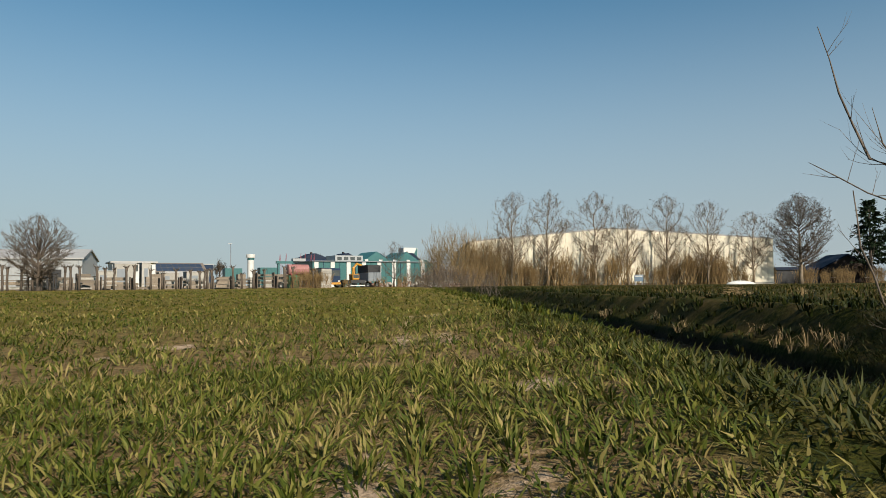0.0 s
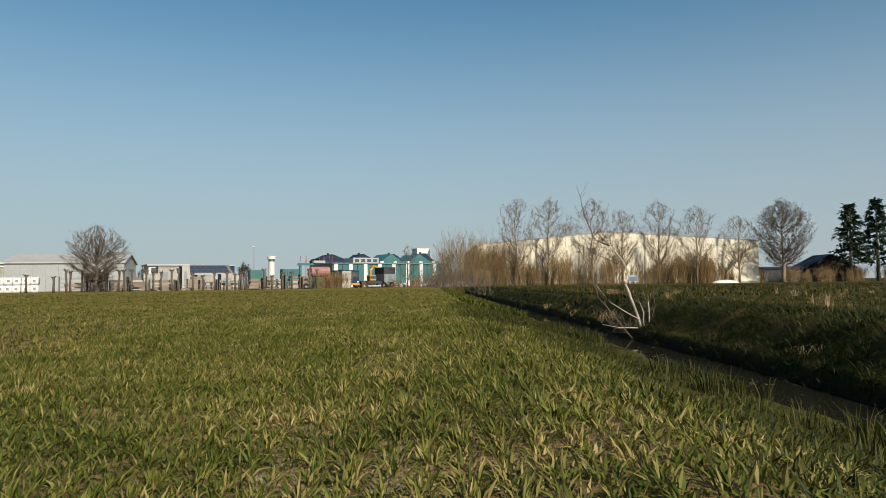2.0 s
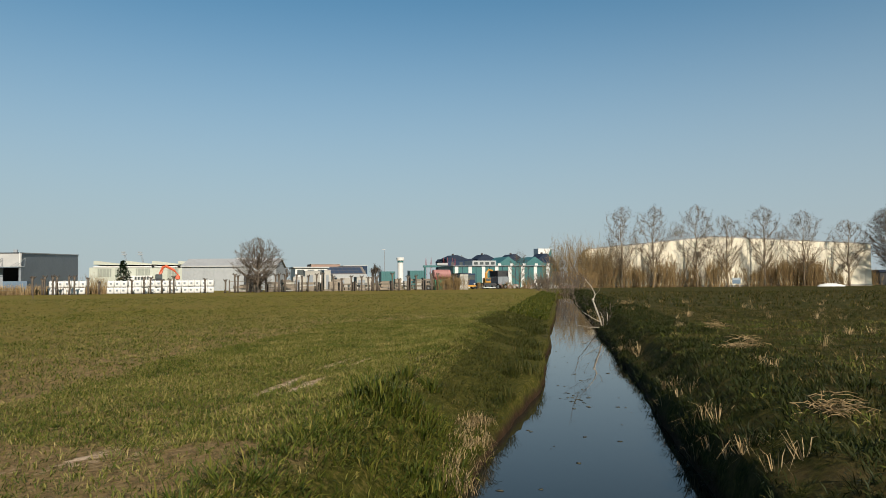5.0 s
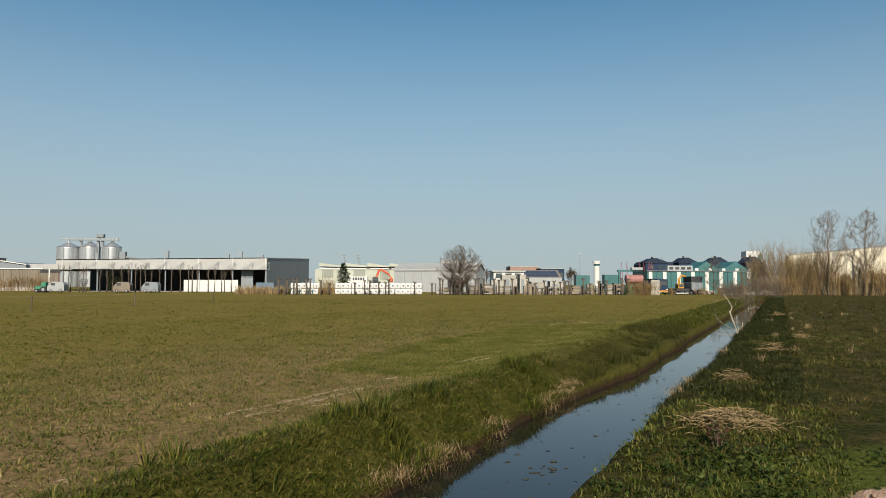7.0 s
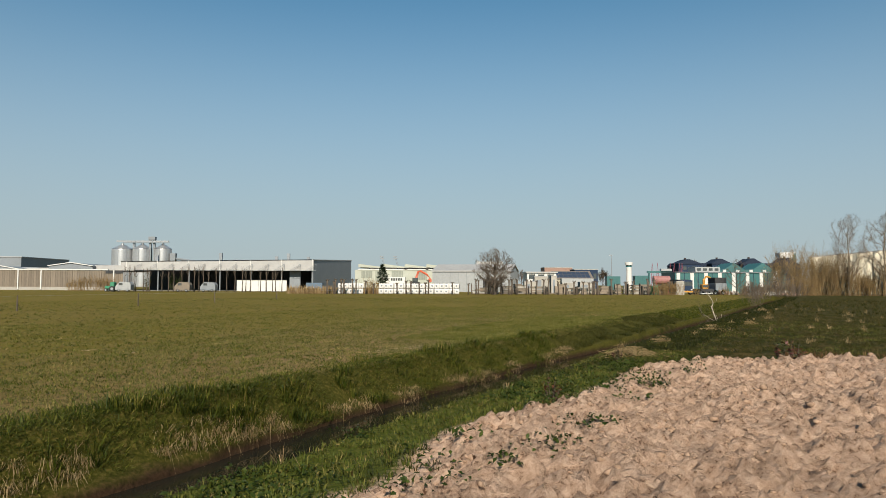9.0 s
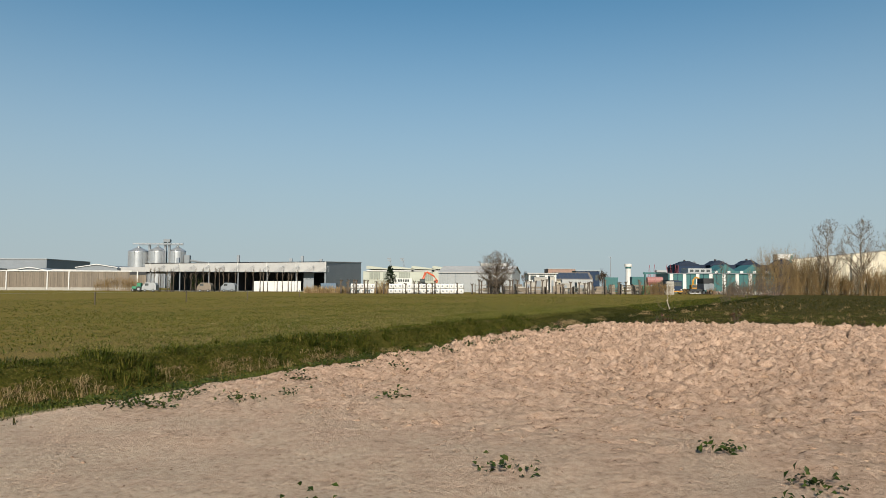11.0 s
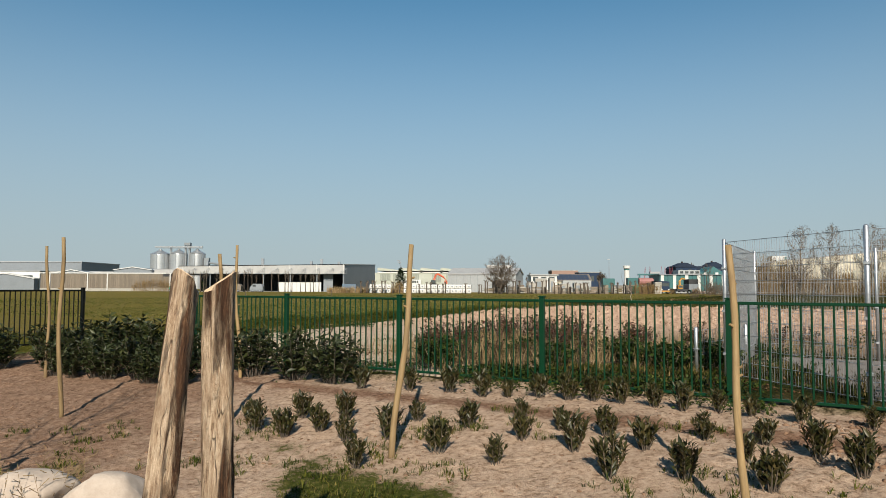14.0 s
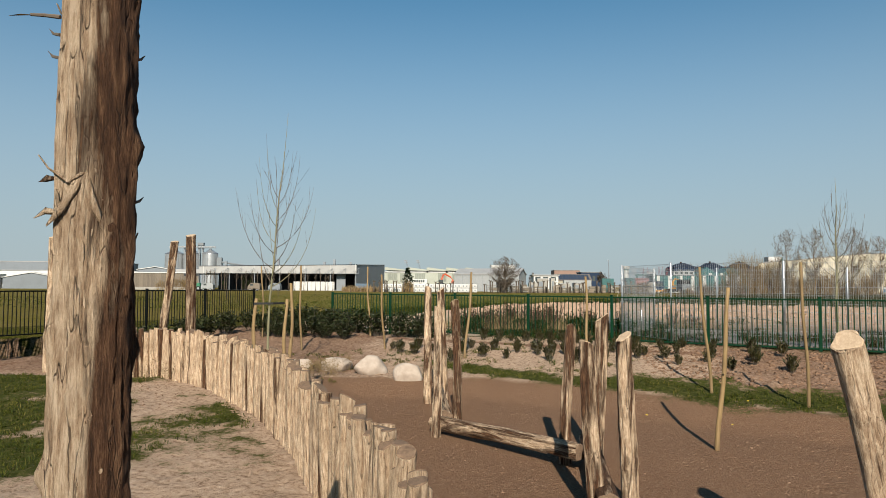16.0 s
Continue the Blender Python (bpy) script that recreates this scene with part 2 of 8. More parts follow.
def ground_height(x, y):
    s, n = x * AX_S.x + y * AX_S.y, x * AX_N.x + y * AX_N.y
    d = abs(s - DITCH_S + 0.18 * wob(n, 0, 0.22, 1) + 0.08 * wob(n, 5, 0.9, 4))
    z = 0.03 * wob(s, n, 0.35, 5) + 0.012 * wob(s, n, 1.6, 6)
    far_end = step01(n, 34, 44)
    if s < DITCH_S:
        # grassy slope, then an undercut muddy edge over the water
        d += 0.28 * step01(28 - n, 0, 9)
        rim, edge, lip = 2.35 + 0.6 * far_end, 1.38 - 0.60 * far_end, -0.64 + 0.20 * far_end
        drop = 0.14
    else:
        rim, edge, lip = 1.75 + 0.25 * far_end, 1.30, -0.20 - 0.32 * far_end
        drop = 0.34
        if 1.3 < d < 2.9:
            z -= 0.20 * step01(2.9 - d, 0.0, 1.0) * step01(31 - n, 0, 2)
    if n < 140 and d < rim:
        z = z + (lip - z) * step01(rim - d, 0.0, rim - edge) if d > edge else lip + (-1.2 - lip) * step01(edge - d, 0.0, drop)
    if s < -17:
        z -= 0.10 * step01(-17 - s, 0, 1.5) * step01(n, 25, 36) * step01(-n, -75, -62)
    if s > -12.6 and n > 31 and n < 75:
        z += (0.05 * wob(s, n, 0.9, 66) + 0.035 * wob(s, n, 2.3, 67)) * step01(s, -12.6, -11.8) * step01(n, 31, 33)
    sa = sand_amount(s, n)
    if sa > 0:
        lift = 0.26 * step01(n, 9, 22) * step01(sa, 0.0, 0.9) - 0.06 * step01(13 - n, 0, 5)
        z += lift + step01(sa, 0, 0.6) * (0.07 * wob(s, n, 0.8, 7) + (0.10 + 0.90 * step01(n, 9, 19)) * (0.08 * wob(s, n, 1.7, 8) + clod_height(s, n)))
    fs = fence_side(x, y)
    if s > -11.6 and fs < 0:
        z = z - 0.08 - 0.47 * step01(-fs, 0.6, 6.0)
        if n > -18 and s < 5 and floor_amount(x, y) < 0.1:
            z += 0.04 * abs(wob(x, y, 2.6, 70)) + 0.03 * wob(x, y, 5.5, 71)
        if x > 2.0 and -fs > 4 and turf_amount(x, y) < 0 and floor_amount(x, y) < 0:
            z += 0.09 * abs(wob(x, y, 5.0, 64))
        if -fs > 4:
            z -= 0.22 * step01(floor_amount(x, y), 0.0, 1.6)
        elif x > 1.5:
            z += 0.05 * wob(x, y, 2.4, 14)
        if x > 2 and turf_amount(x, y) < 0:
            z += 0.09 * abs(wob(x, y, 5.0, 64)) * step01(x, 2.0, 3.2)
    return z


def axis_steps(parts):
    out = []
    for a, b, st in parts:
        k = max(1, round((b - a) / st))
        out += [a + (b - a) * j / k for j in range(k)]
    return out + [parts[-1][1]]


def build_ground():
    ss = axis_steps([(-1800, -400, 200), (-400, -120, 20), (-120, -40, 5), (-40, -25, 1), (-25, -20, 0.25), (-20, -17.2, 0.14), (-17.2, -15.8, 0.14), (-15.8, -12.6, 0.08), (-12.6, -11.6, 0.12), (-11.6, -1, 0.052), (-1, 4, 0.075), (4, 11, 0.15), (11, 14, 0.3), (14, 30, 1), (30, 120, 6), (120, 400, 25), (400, 1800, 200)])
    nn = axis_steps([(-300, -60, 30), (-60, -26, 3), (-26, -17, 0.3), (-17, 2, 0.11), (2, 11, 0.12), (11, 15, 0.06), (15, 26, 0.052), (26, 33, 0.075), (33, 60, 0.2), (60, 70, 0.6), (70, 150, 2.5), (150, 400, 25), (400, 2600, 200)])
    verts, tone = [], []
    for n in nn:
        for s in ss:
            p = AX_S * s + AX_N * n
            p.z = ground_height(p.x, p.y)
            verts.append(p)
    w = len(ss)
    faces = [(j * w + i, j * w + i + 1, (j + 1) * w + i + 1, (j + 1) * w + i) for j in range(len(nn) - 1) for i in range(w - 1)]
    me = mesh_from("ground", verts, faces, [GROUND], smooth=True)
    fields = {"crop": [], "sand": [], "bed": [], "floor": [], "bank": [], "turf": [], "sward": [], "bare": []}
    for v in verts:
        s, n = v.dot(AX_S), v.dot(AX_N)
        fs = fence_side(v.x, v.y)
        fields["crop"].append((wheat_edge(n) if 20 < n < 70 else -16.45) - s if s < DITCH_S else -5)
        fields["sand"].append(sand_amount(s, n) if fs > 0.4 or s < -12.3 else -3.0)
        fields["bank"].append(-v.z)
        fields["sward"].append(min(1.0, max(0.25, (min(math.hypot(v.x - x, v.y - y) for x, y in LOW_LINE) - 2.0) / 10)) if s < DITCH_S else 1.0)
        fields["bare"].append(bare_amount(s, n) if -25 < s < -16 and 24 < n < 62 else -0.4)
        fields["bed"].append(min(-fs, s + 11.6))
        inside = fs < 0.5 and s > -12 and -30 < n < 5
        fields["floor"].append(floor_amount(v.x, v.y) if inside else -3.0)
        fields["turf"].append(turf_amount(v.x, v.y) if inside else -3.0)
    for k, vals in fields.items():
        at = me.attributes.new(k, "FLOAT", "POINT")
        at.data.foreach_set("value", np.clip(np.array(vals, np.float32), -6, 6))
    return tagged(new("ground", me), "flat farm land with winter wheat, a ditch, bare earth and rough grass", "ground", kind="structure")


PALISADE = [(-9.98, -6.19), (-9.32, -5.5), (-8.43, -5.3), (-7.4, -6.3), (-6.6, -7.3), (-5.1, -9.7), (-4.14, -11.8), (-3.65, -13.2), (-3.19, -14.45), (-2.84, -15.3), (-2.5, -16.4), (-2.3, -17.4)]


def palisade_x(y):
    """Where the log palisade crosses this y."""
    run = PALISADE[3:]
    return float(np.interp(-y, [-p[1] for p in run], [p[0] for p in run]))


def floor_amount(x, y):
    """Signed metres inside the bare brown play floor."""
    band = -(0.64 * (x + 1.0) + 0.77 * (y + 5.2)) + 0.25 * wob(x, y, 0.6, 9)
    left = x - max(palisade_x(y) + 0.05, -5.2 + 0.3 * wob(x, y, 0.7, 10)) if y < -5 else -1.0
    rocks = -5.1 - y
    return min(band, left, rocks)


def turf_amount(x, y):
    """Signed metres inside mown grass: a band round the floor, and patches behind the palisade."""
    band = 0.64 * (x + 1.0) + 0.77 * (y + 5.2)
    a = min(band + 0.1, 0.75 + 0.35 * wob(x, y, 0.8, 12) + 0.18 * max(0, x) - band, x + 2.8)
    if y < -5.0 and x < palisade_x(y) - 0.2:
        a = max(a, 0.25 + 1.1 * wob(x, y, 0.45, 13) + 0.25 * (palisade_x(y) - x - 2.2))
    return a


def ground_material():
    m, tree, bsdf = nodes_of("ground")
    vec = coords(tree)

    def field(name):
        a = tree.nodes.new("ShaderNodeAttribute")
        a.attribute_name = name
        return a.outputs["Fac"]

    big = noise_node(tree, vec, 0.12, 4)
    mid = noise_node(tree, vec, 1.3, 5, 0.65)
    fine = noise_node(tree, vec, 14, 6, 0.7)
    grit = noise_node(tree, vec, 60, 4, 0.7)

    def mask(name, edge=0.0, soft=0.12, wobble=0.8):
        v = math_node(tree, "ADD", field(name), math_node(tree, "MULTIPLY_ADD", mid, wobble, -wobble / 2 - edge))
        v = math_node(tree, "ADD", v, math_node(tree, "MULTIPLY_ADD", fine, wobble * 0.6, -wobble * 0.3))
        return math_node(tree, "MULTIPLY_ADD", v, 1 / soft, 0.5)

    def clampf(v):
        c = tree.nodes.new("ShaderNodeClamp")
        link(tree, v, c.inputs[0])
        return c.outputs[0]

    # rough grass on the right and beyond
    grass = ramp_node(tree, fine, [(0.34, (0.007, 0.009, 0.001)), (0.50, (0.021, 0.025, 0.003)), (0.68, (0.066, 0.054, 0.014))])
    dry = ramp_node(tree, mid, [(0.46, (0, 0, 0)), (0.72, (0.6, 0.6, 0.6))])
    grass = mix_node(tree, dry, grass, (0.125, 0.080, 0.036))
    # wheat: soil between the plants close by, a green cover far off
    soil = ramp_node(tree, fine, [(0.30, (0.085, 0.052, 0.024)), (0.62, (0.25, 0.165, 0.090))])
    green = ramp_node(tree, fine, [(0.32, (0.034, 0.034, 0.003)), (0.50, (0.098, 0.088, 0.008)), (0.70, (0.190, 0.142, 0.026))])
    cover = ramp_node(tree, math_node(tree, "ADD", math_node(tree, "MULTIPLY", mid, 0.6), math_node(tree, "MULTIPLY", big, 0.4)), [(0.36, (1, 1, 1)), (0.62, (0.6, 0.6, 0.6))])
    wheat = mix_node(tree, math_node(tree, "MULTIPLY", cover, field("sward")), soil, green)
    gap = clampf(math_node(tree, "MULTIPLY_ADD", math_node(tree, "ADD", field("bare"), math_node(tree, "MULTIPLY_ADD", fine, 0.5, -0.25)), 6.0, 0.5))
    pale_soil = ramp_node(tree, fine, [(0.30, (0.24, 0.155, 0.095)), (0.55, (0.44, 0.33, 0.235))])
    wheat = mix_node(tree, gap, wheat, pale_soil)
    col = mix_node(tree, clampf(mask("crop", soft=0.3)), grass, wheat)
    # sunny grass bank below the field
    verge = ramp_node(tree, fine, [(0.28, (0.014, 0.017, 0.002)), (0.5, (0.044, 0.044, 0.007)), (0.72, (0.13, 0.094, 0.030))])
    col = mix_node(tree, math_node(tree, "MULTIPLY", clampf(math_node(tree, "MULTIPLY_ADD", field("crop"), 4.0, 8.0)), clampf(math_node(tree, "MULTIPLY_ADD", field("crop"), -3.0, 1.0))), col, verge)
    strip_green = ramp_node(tree, fine, [(0.30, (0.022, 0.032, 0.004)), (0.52, (0.062, 0.074, 0.011)), (0.72, (0.13, 0.112, 0.030))])
    beside = math_node(tree, "MULTIPLY", clampf(math_node(tree, "MULTIPLY_ADD", field("sand"), 1.4, 3.2)), clampf(math_node(tree, "MULTIPLY_ADD", field("crop"), -4.0, -14.0)))
    col = mix_node(tree, beside, col, strip_green)
    # wet foot of the banks
    mud = ramp_node(tree, fine, [(0.3, (0.012, 0.007, 0.004)), (0.7, (0.050, 0.029, 0.016))])
    col = mix_node(tree, clampf(mask("bank", edge=0.68, soft=0.15, wobble=0.25)), col, mud)
    # bare earth; the shade in its cracks is painted as dark low tones
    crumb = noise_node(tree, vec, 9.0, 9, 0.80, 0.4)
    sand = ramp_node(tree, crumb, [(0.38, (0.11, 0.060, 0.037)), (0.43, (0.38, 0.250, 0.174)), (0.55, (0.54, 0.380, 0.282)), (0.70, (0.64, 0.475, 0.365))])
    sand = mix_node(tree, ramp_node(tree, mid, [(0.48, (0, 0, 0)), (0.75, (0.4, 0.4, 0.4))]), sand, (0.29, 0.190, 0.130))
    # towards the fence the earth is dry, trodden and pale
    place = tree.nodes.new("ShaderNodeSeparateXYZ")
    link(tree, vec, place.inputs[0])
    along = math_node(tree, "ADD", math_node(tree, "MULTIPLY", place.outputs[0], 0.481), math_node(tree, "MULTIPLY", place.outputs[1], 0.877))
    trodden = clampf(math_node(tree, "ADD", math_node(tree, "MULTIPLY_ADD", along, -0.16, 2.2), math_node(tree, "MULTIPLY_ADD", mid, 2.0, -1.0)))
    trodden = math_node(tree, "MULTIPLY", trodden, clampf(math_node(tree, "MULTIPLY_ADD", place.outputs[0], -0.35, 1.9)))
    dusty = ramp_node(tree, fine, [(0.28, (0.27, 0.19, 0.130)), (0.46, (0.49, 0.375, 0.28)), (0.72, (0.62, 0.50, 0.39))])
    sand = mix_node(tree, trodden, sand, dusty)
    # grey-brown worn ground round the mesh enclosure
    worn = math_node(tree, "MULTIPLY", clampf(math_node(tree, "MULTIPLY_ADD", place.outputs[0], 0.45, -1.2)), clampf(math_node(tree, "MULTIPLY_ADD", along, -0.25, 3.4)))
    sand = mix_node(tree, math_node(tree, "MULTIPLY", worn, 0.75), sand, (0.185, 0.138, 0.100))
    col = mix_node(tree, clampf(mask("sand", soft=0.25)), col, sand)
    bed = ramp_node(tree, fine, [(0.32, (0.14, 0.088, 0.056)), (0.46, (0.32, 0.225, 0.158)), (0.70, (0.48, 0.365, 0.272))])
    # one raked brown strip along the fence, and brown tilled soil to both sides
    strip = clampf(math_node(tree, "MULTIPLY_ADD", math_node(tree, "ABSOLUTE", math_node(tree, "ADD", field("bed"), math_node(tree, "MULTIPLY_ADD", mid, 0.5, -1.78))), -5.0, 1.5))
    dry_mid = math_node(tree, "MULTIPLY_ADD", mid, 3.0, -1.5)
    right_side = clampf(math_node(tree, "ADD", math_node(tree, "MULTIPLY_ADD", place.outputs[0], 0.8, -2.2), dry_mid))
    left_side = clampf(math_node(tree, "ADD", math_node(tree, "MULTIPLY_ADD", place.outputs[0], -0.7, -2.4), dry_mid))
    left_side = math_node(tree, "MULTIPLY", left_side, clampf(math_node(tree, "ADD", place.outputs[1], 5.2)))
    sides = math_node(tree, "MAXIMUM", left_side, right_side)
    tilled = ramp_node(tree, fine, [(0.32, (0.085, 0.045, 0.026)), (0.5, (0.175, 0.102, 0.066)), (0.72, (0.27, 0.178, 0.124))])
    bed = mix_node(tree, math_node(tree, "MAXIMUM", strip, math_node(tree, "MULTIPLY", sides, 0.8)), bed, tilled)
    col = mix_node(tree, clampf(mask("bed", soft=0.3)), col, bed)
    earth = ramp_node(tree, grit, [(0.3, (0.080, 0.040, 0.022)), (0.50, (0.170, 0.097, 0.058)), (0.70, (0.33, 0.225, 0.150))])
    col = mix_node(tree, clampf(mask("floor", soft=0.3, wobble=0.5)), col, earth)
    turf = ramp_node(tree, fine, [(0.30, (0.022, 0.028, 0.005)), (0.50, (0.045, 0.052, 0.010)), (0.64, (0.10, 0.086, 0.030)), (0.76, (0.30, 0.225, 0.15))])
    col = mix_node(tree, clampf(mask("turf", soft=0.25, wobble=2.4)), col, turf)
    link(tree, col, bsdf.inputs["Base Color"])
    bsdf.inputs["Roughness"].default_value = 0.95
    bsdf.inputs["Specular IOR Level"].default_value = 0.06
    hsum = math_node(tree, "ADD", math_node(tree, "MULTIPLY", fine, 0.7), math_node(tree, "MULTIPLY", grit, 0.25))
    # crumbs of broken earth
    hsum = math_node(tree, "ADD", hsum, math_node(tree, "MULTIPLY", math_node(tree, "MULTIPLY", crumb, 1.6), clampf(field("sand"))))
    bump_node(tree, hsum, 1.0, 0.055, bsdf)
    return m


GROUND = ground_material()
ground = build_ground()


def water():
    m, tree, bsdf = nodes_of("ditch_water")
    bsdf.inputs["Base Color"].default_value = (0.012, 0.012, 0.009, 1)
    bsdf.inputs["Roughness"].default_value = 0.03
    bsdf.inputs["IOR"].default_value = 1.33
    vec = coords(tree)
    bump_node(tree, noise_node(tree, vec, 2.2, 3), 0.03, 0.02, bsdf)
    bm = bmesh.new()
    vs = [bm.verts.new(plot(s, n, WATER_Z)) for s, n in ((DITCH_S - 2.2, -60), (DITCH_S + 2.2, -60), (DITCH_S + 2.2, 140), (DITCH_S - 2.2, 140))]
    bm.faces.new(vs)
    return tagged(part("water", bm, m), "still dark water in a straight drainage ditch", "water", kind="structure")


water()


# ---------------------------------------------------------------- green bar fence
POST_H = 1.27


def fence_run(name, p, q, panels, label, m_post=None, base=-0.06, step=None):
    """Panels of upright bars between square posts, from p towards q."""
    mat = m_post or FENCE_GREEN
    length = math.hypot(q[0] - p[0], q[1] - p[1])
    w = length / panels
    top = thing(name, frame_at(p, q, base), label, "fence")
    post0 = bar0 = rail0 = cap0 = None
    for k in range(panels + 1):
        at = Matrix.Translation((k * w, 0, 0))
        if post0 is None:
            post0 = part("post", box_bm(-0.035, -0.035, -0.1, 0.035, 0.035, POST_H, bevel=0.006), mat, top)
            cap0 = part("cap", box_bm(-0.042, -0.042, POST_H, 0.042, 0.042, POST_H + 0.022, bevel=0.007), mat, post0)
        else:
            po = same_part("post", post0, top, at)
            same_part("cap", cap0, po, Matrix())
        if k == panels:
            break
        bars = 21
        for zr, hr in ((POST_H - 0.045, 0.019), (0.09, 0.018)):
            bm = bmesh.new()
            box(bm, 0.036, -0.021, zr - hr, w - 0.036, 0.021, zr + hr)
            bmesh.ops.bevel(bm, geom=list(bm.edges), offset=0.006, segments=1, affect="EDGES")
            r = part("rail", bm, mat, top)
            r.matrix_basis = at
        for j in range(bars):
            x = (j + 1) * w / (bars + 1)
            if bar0 is None:
                bm = bmesh.new()
                tube(bm, [(0, 0, 0.1), (0, 0, POST_H - 0.06)], [0.0125, 0.0125], 8, cap=False)
                bar0 = part("bar", bm, mat, top, smooth=True)
                bar0.matrix_basis = at @ Matrix.Translation((x, 0, 0))
            else:
                same_part("bar", bar0, top, at @ Matrix.Translation((x, 0, 0)))
    return top


FS = Vector((0.846, -0.533, 0))
fence_run("bar_fence", FS * -7.42, FS * 15.0, 9, "dark green painted steel bar fence between field and playground")
fence_run("bar_fence", (-9.58, 6.02), (-20.2, -16.3), 10, "nearly black steel bar fence along the ditch", m_post=FENCE_BLACK, base=0.03)
# ---------------------------------------------------------------- plants: generators
WHEAT = leafy("wheat_leaf", [(0.0, (0.012, 0.022, 0.003)), (0.36, (0.052, 0.068, 0.010)), (0.62, (0.122, 0.118, 0.026)), (0.82, (0.23, 0.18, 0.07)), (1.0, (0.40, 0.29, 0.14))], through_light=0.16, gloss=0.08, rough=0.55)
LUSH = leafy("lush_grass", [(0.0, (0.009, 0.016, 0.002)), (0.40, (0.032, 0.046, 0.005)), (0.72, (0.092, 0.092, 0.014)), (1.0, (0.25, 0.18, 0.065))], through_light=0.16, scale=1.6)
ROUGH_GRASS = leafy("rough_grass", [(0.0, (0.007, 0.011, 0.001)), (0.42, (0.022, 0.029, 0.003)), (0.64, (0.056, 0.045, 0.011)), (0.85, (0.15, 0.10, 0.04)), (1.0, (0.27, 0.19, 0.10))], scale=0.8, through_light=0.15)
STRIP = leafy("strip_grass", [(0.0, (0.020, 0.032, 0.004)), (0.45, (0.055, 0.070, 0.010)), (0.75, (0.115, 0.105, 0.024)), (1.0, (0.26, 0.19, 0.085))], through_light=0.16, scale=1.6)
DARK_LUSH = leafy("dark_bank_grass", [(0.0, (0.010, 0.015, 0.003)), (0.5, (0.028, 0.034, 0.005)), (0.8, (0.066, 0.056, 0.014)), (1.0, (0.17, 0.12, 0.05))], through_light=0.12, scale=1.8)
# darker copy of the bank grass: the steep bank's shade put into its colour
SHADE_GRASS = leafy("bank_grass_painted_shade", [(0.0, (0.006, 0.010, 0.002)), (0.6, (0.016, 0.022, 0.003)), (0.85, (0.040, 0.034, 0.008)), (1.0, (0.12, 0.085, 0.035))], through_light=0.10)
RUST = leafy("rust_stalks", [(0.0, (0.035, 0.014, 0.009)), (0.5, (0.10, 0.045, 0.022)), (1.0, (0.26, 0.17, 0.09))], rough=0.8)
STRAW = leafy("dry_stalks", [(0.0, (0.13, 0.083, 0.038)), (0.5, (0.29, 0.205, 0.105)), (1.0, (0.46, 0.355, 0.21))], rough=0.8)
YOUNG = leafy("young_shrub_leaf", [(0.0, (0.012, 0.016, 0.004)), (0.5, (0.034, 0.034, 0.009)), (0.8, (0.085, 0.062, 0.024)), (1.0, (0.19, 0.13, 0.06))], rough=0.45, gloss=0.35, through_light=0.12, scale=4.0)
LAUREL = leafy("laurel_leaf", [(0.0, (0.010, 0.016, 0.005)), (0.55, (0.024, 0.032, 0.009)), (0.85, (0.050, 0.055, 0.017)), (1.0, (0.14, 0.125, 0.045))], rough=0.5, gloss=0.3, through_light=0.12)
RUSSET = leafy("russet_leaf", [(0.0, (0.030, 0.010, 0.009)), (0.3, (0.075, 0.020, 0.018)), (0.48, (0.11, 0.045, 0.022)), (0.62, (0.036, 0.046, 0.011)), (0.85, (0.065, 0.072, 0.02)), (1.0, (0.19, 0.13, 0.055))], rough=0.5, gloss=0.3, scale=2.5)
IVY = leafy("ground_leaf", [(0.0, (0.012, 0.022, 0.004)), (0.6, (0.032, 0.050, 0.009)), (1.0, (0.085, 0.095, 0.024))], rough=0.5)
BARK = surface("bark", (0.0413, 0.0315, 0.024), (0.112, 0.09, 0.069), 12, 0.9, stretch=(1, 1, 0.25), bump=0.6, depth=0.02)
TWIG = surface("twigs", (0.060, 0.046, 0.034), (0.125, 0.096, 0.070), 3, 0.9, bump=0)
TWIG_OLIVE = surface("olive_brown_twigs", (0.115, 0.072, 0.028), (0.24, 0.160, 0.066), 3, 0.9, bump=0)
TWIG_GREY = surface("grey_twigs", (0.095, 0.066, 0.040), (0.19, 0.140, 0.090), 3, 0.9, bump=0)
BARK_PALE = surface("pale_bark", (0.105, 0.080, 0.052), (0.215, 0.170, 0.118), 10, 0.9, stretch=(1, 1, 0.25), bump=0.5, depth=0.02)
TWIG_PALE = surface("pale_twigs", (0.130, 0.086, 0.036), (0.245, 0.172, 0.080), 3, 0.9, bump=0)
NEEDLE = leafy("conifer_needles", [(0.0, (0.006, 0.012, 0.006)), (1.0, (0.020, 0.036, 0.014))], through_light=0.05)
BUDS = leafy("buds", [(0.0, (0.030, 0.022, 0.015)), (1.0, (0.085, 0.064, 0.044))], through_light=0.1)


def heights(xy):
    return np.array([ground_height(x, y) for x, y in xy])


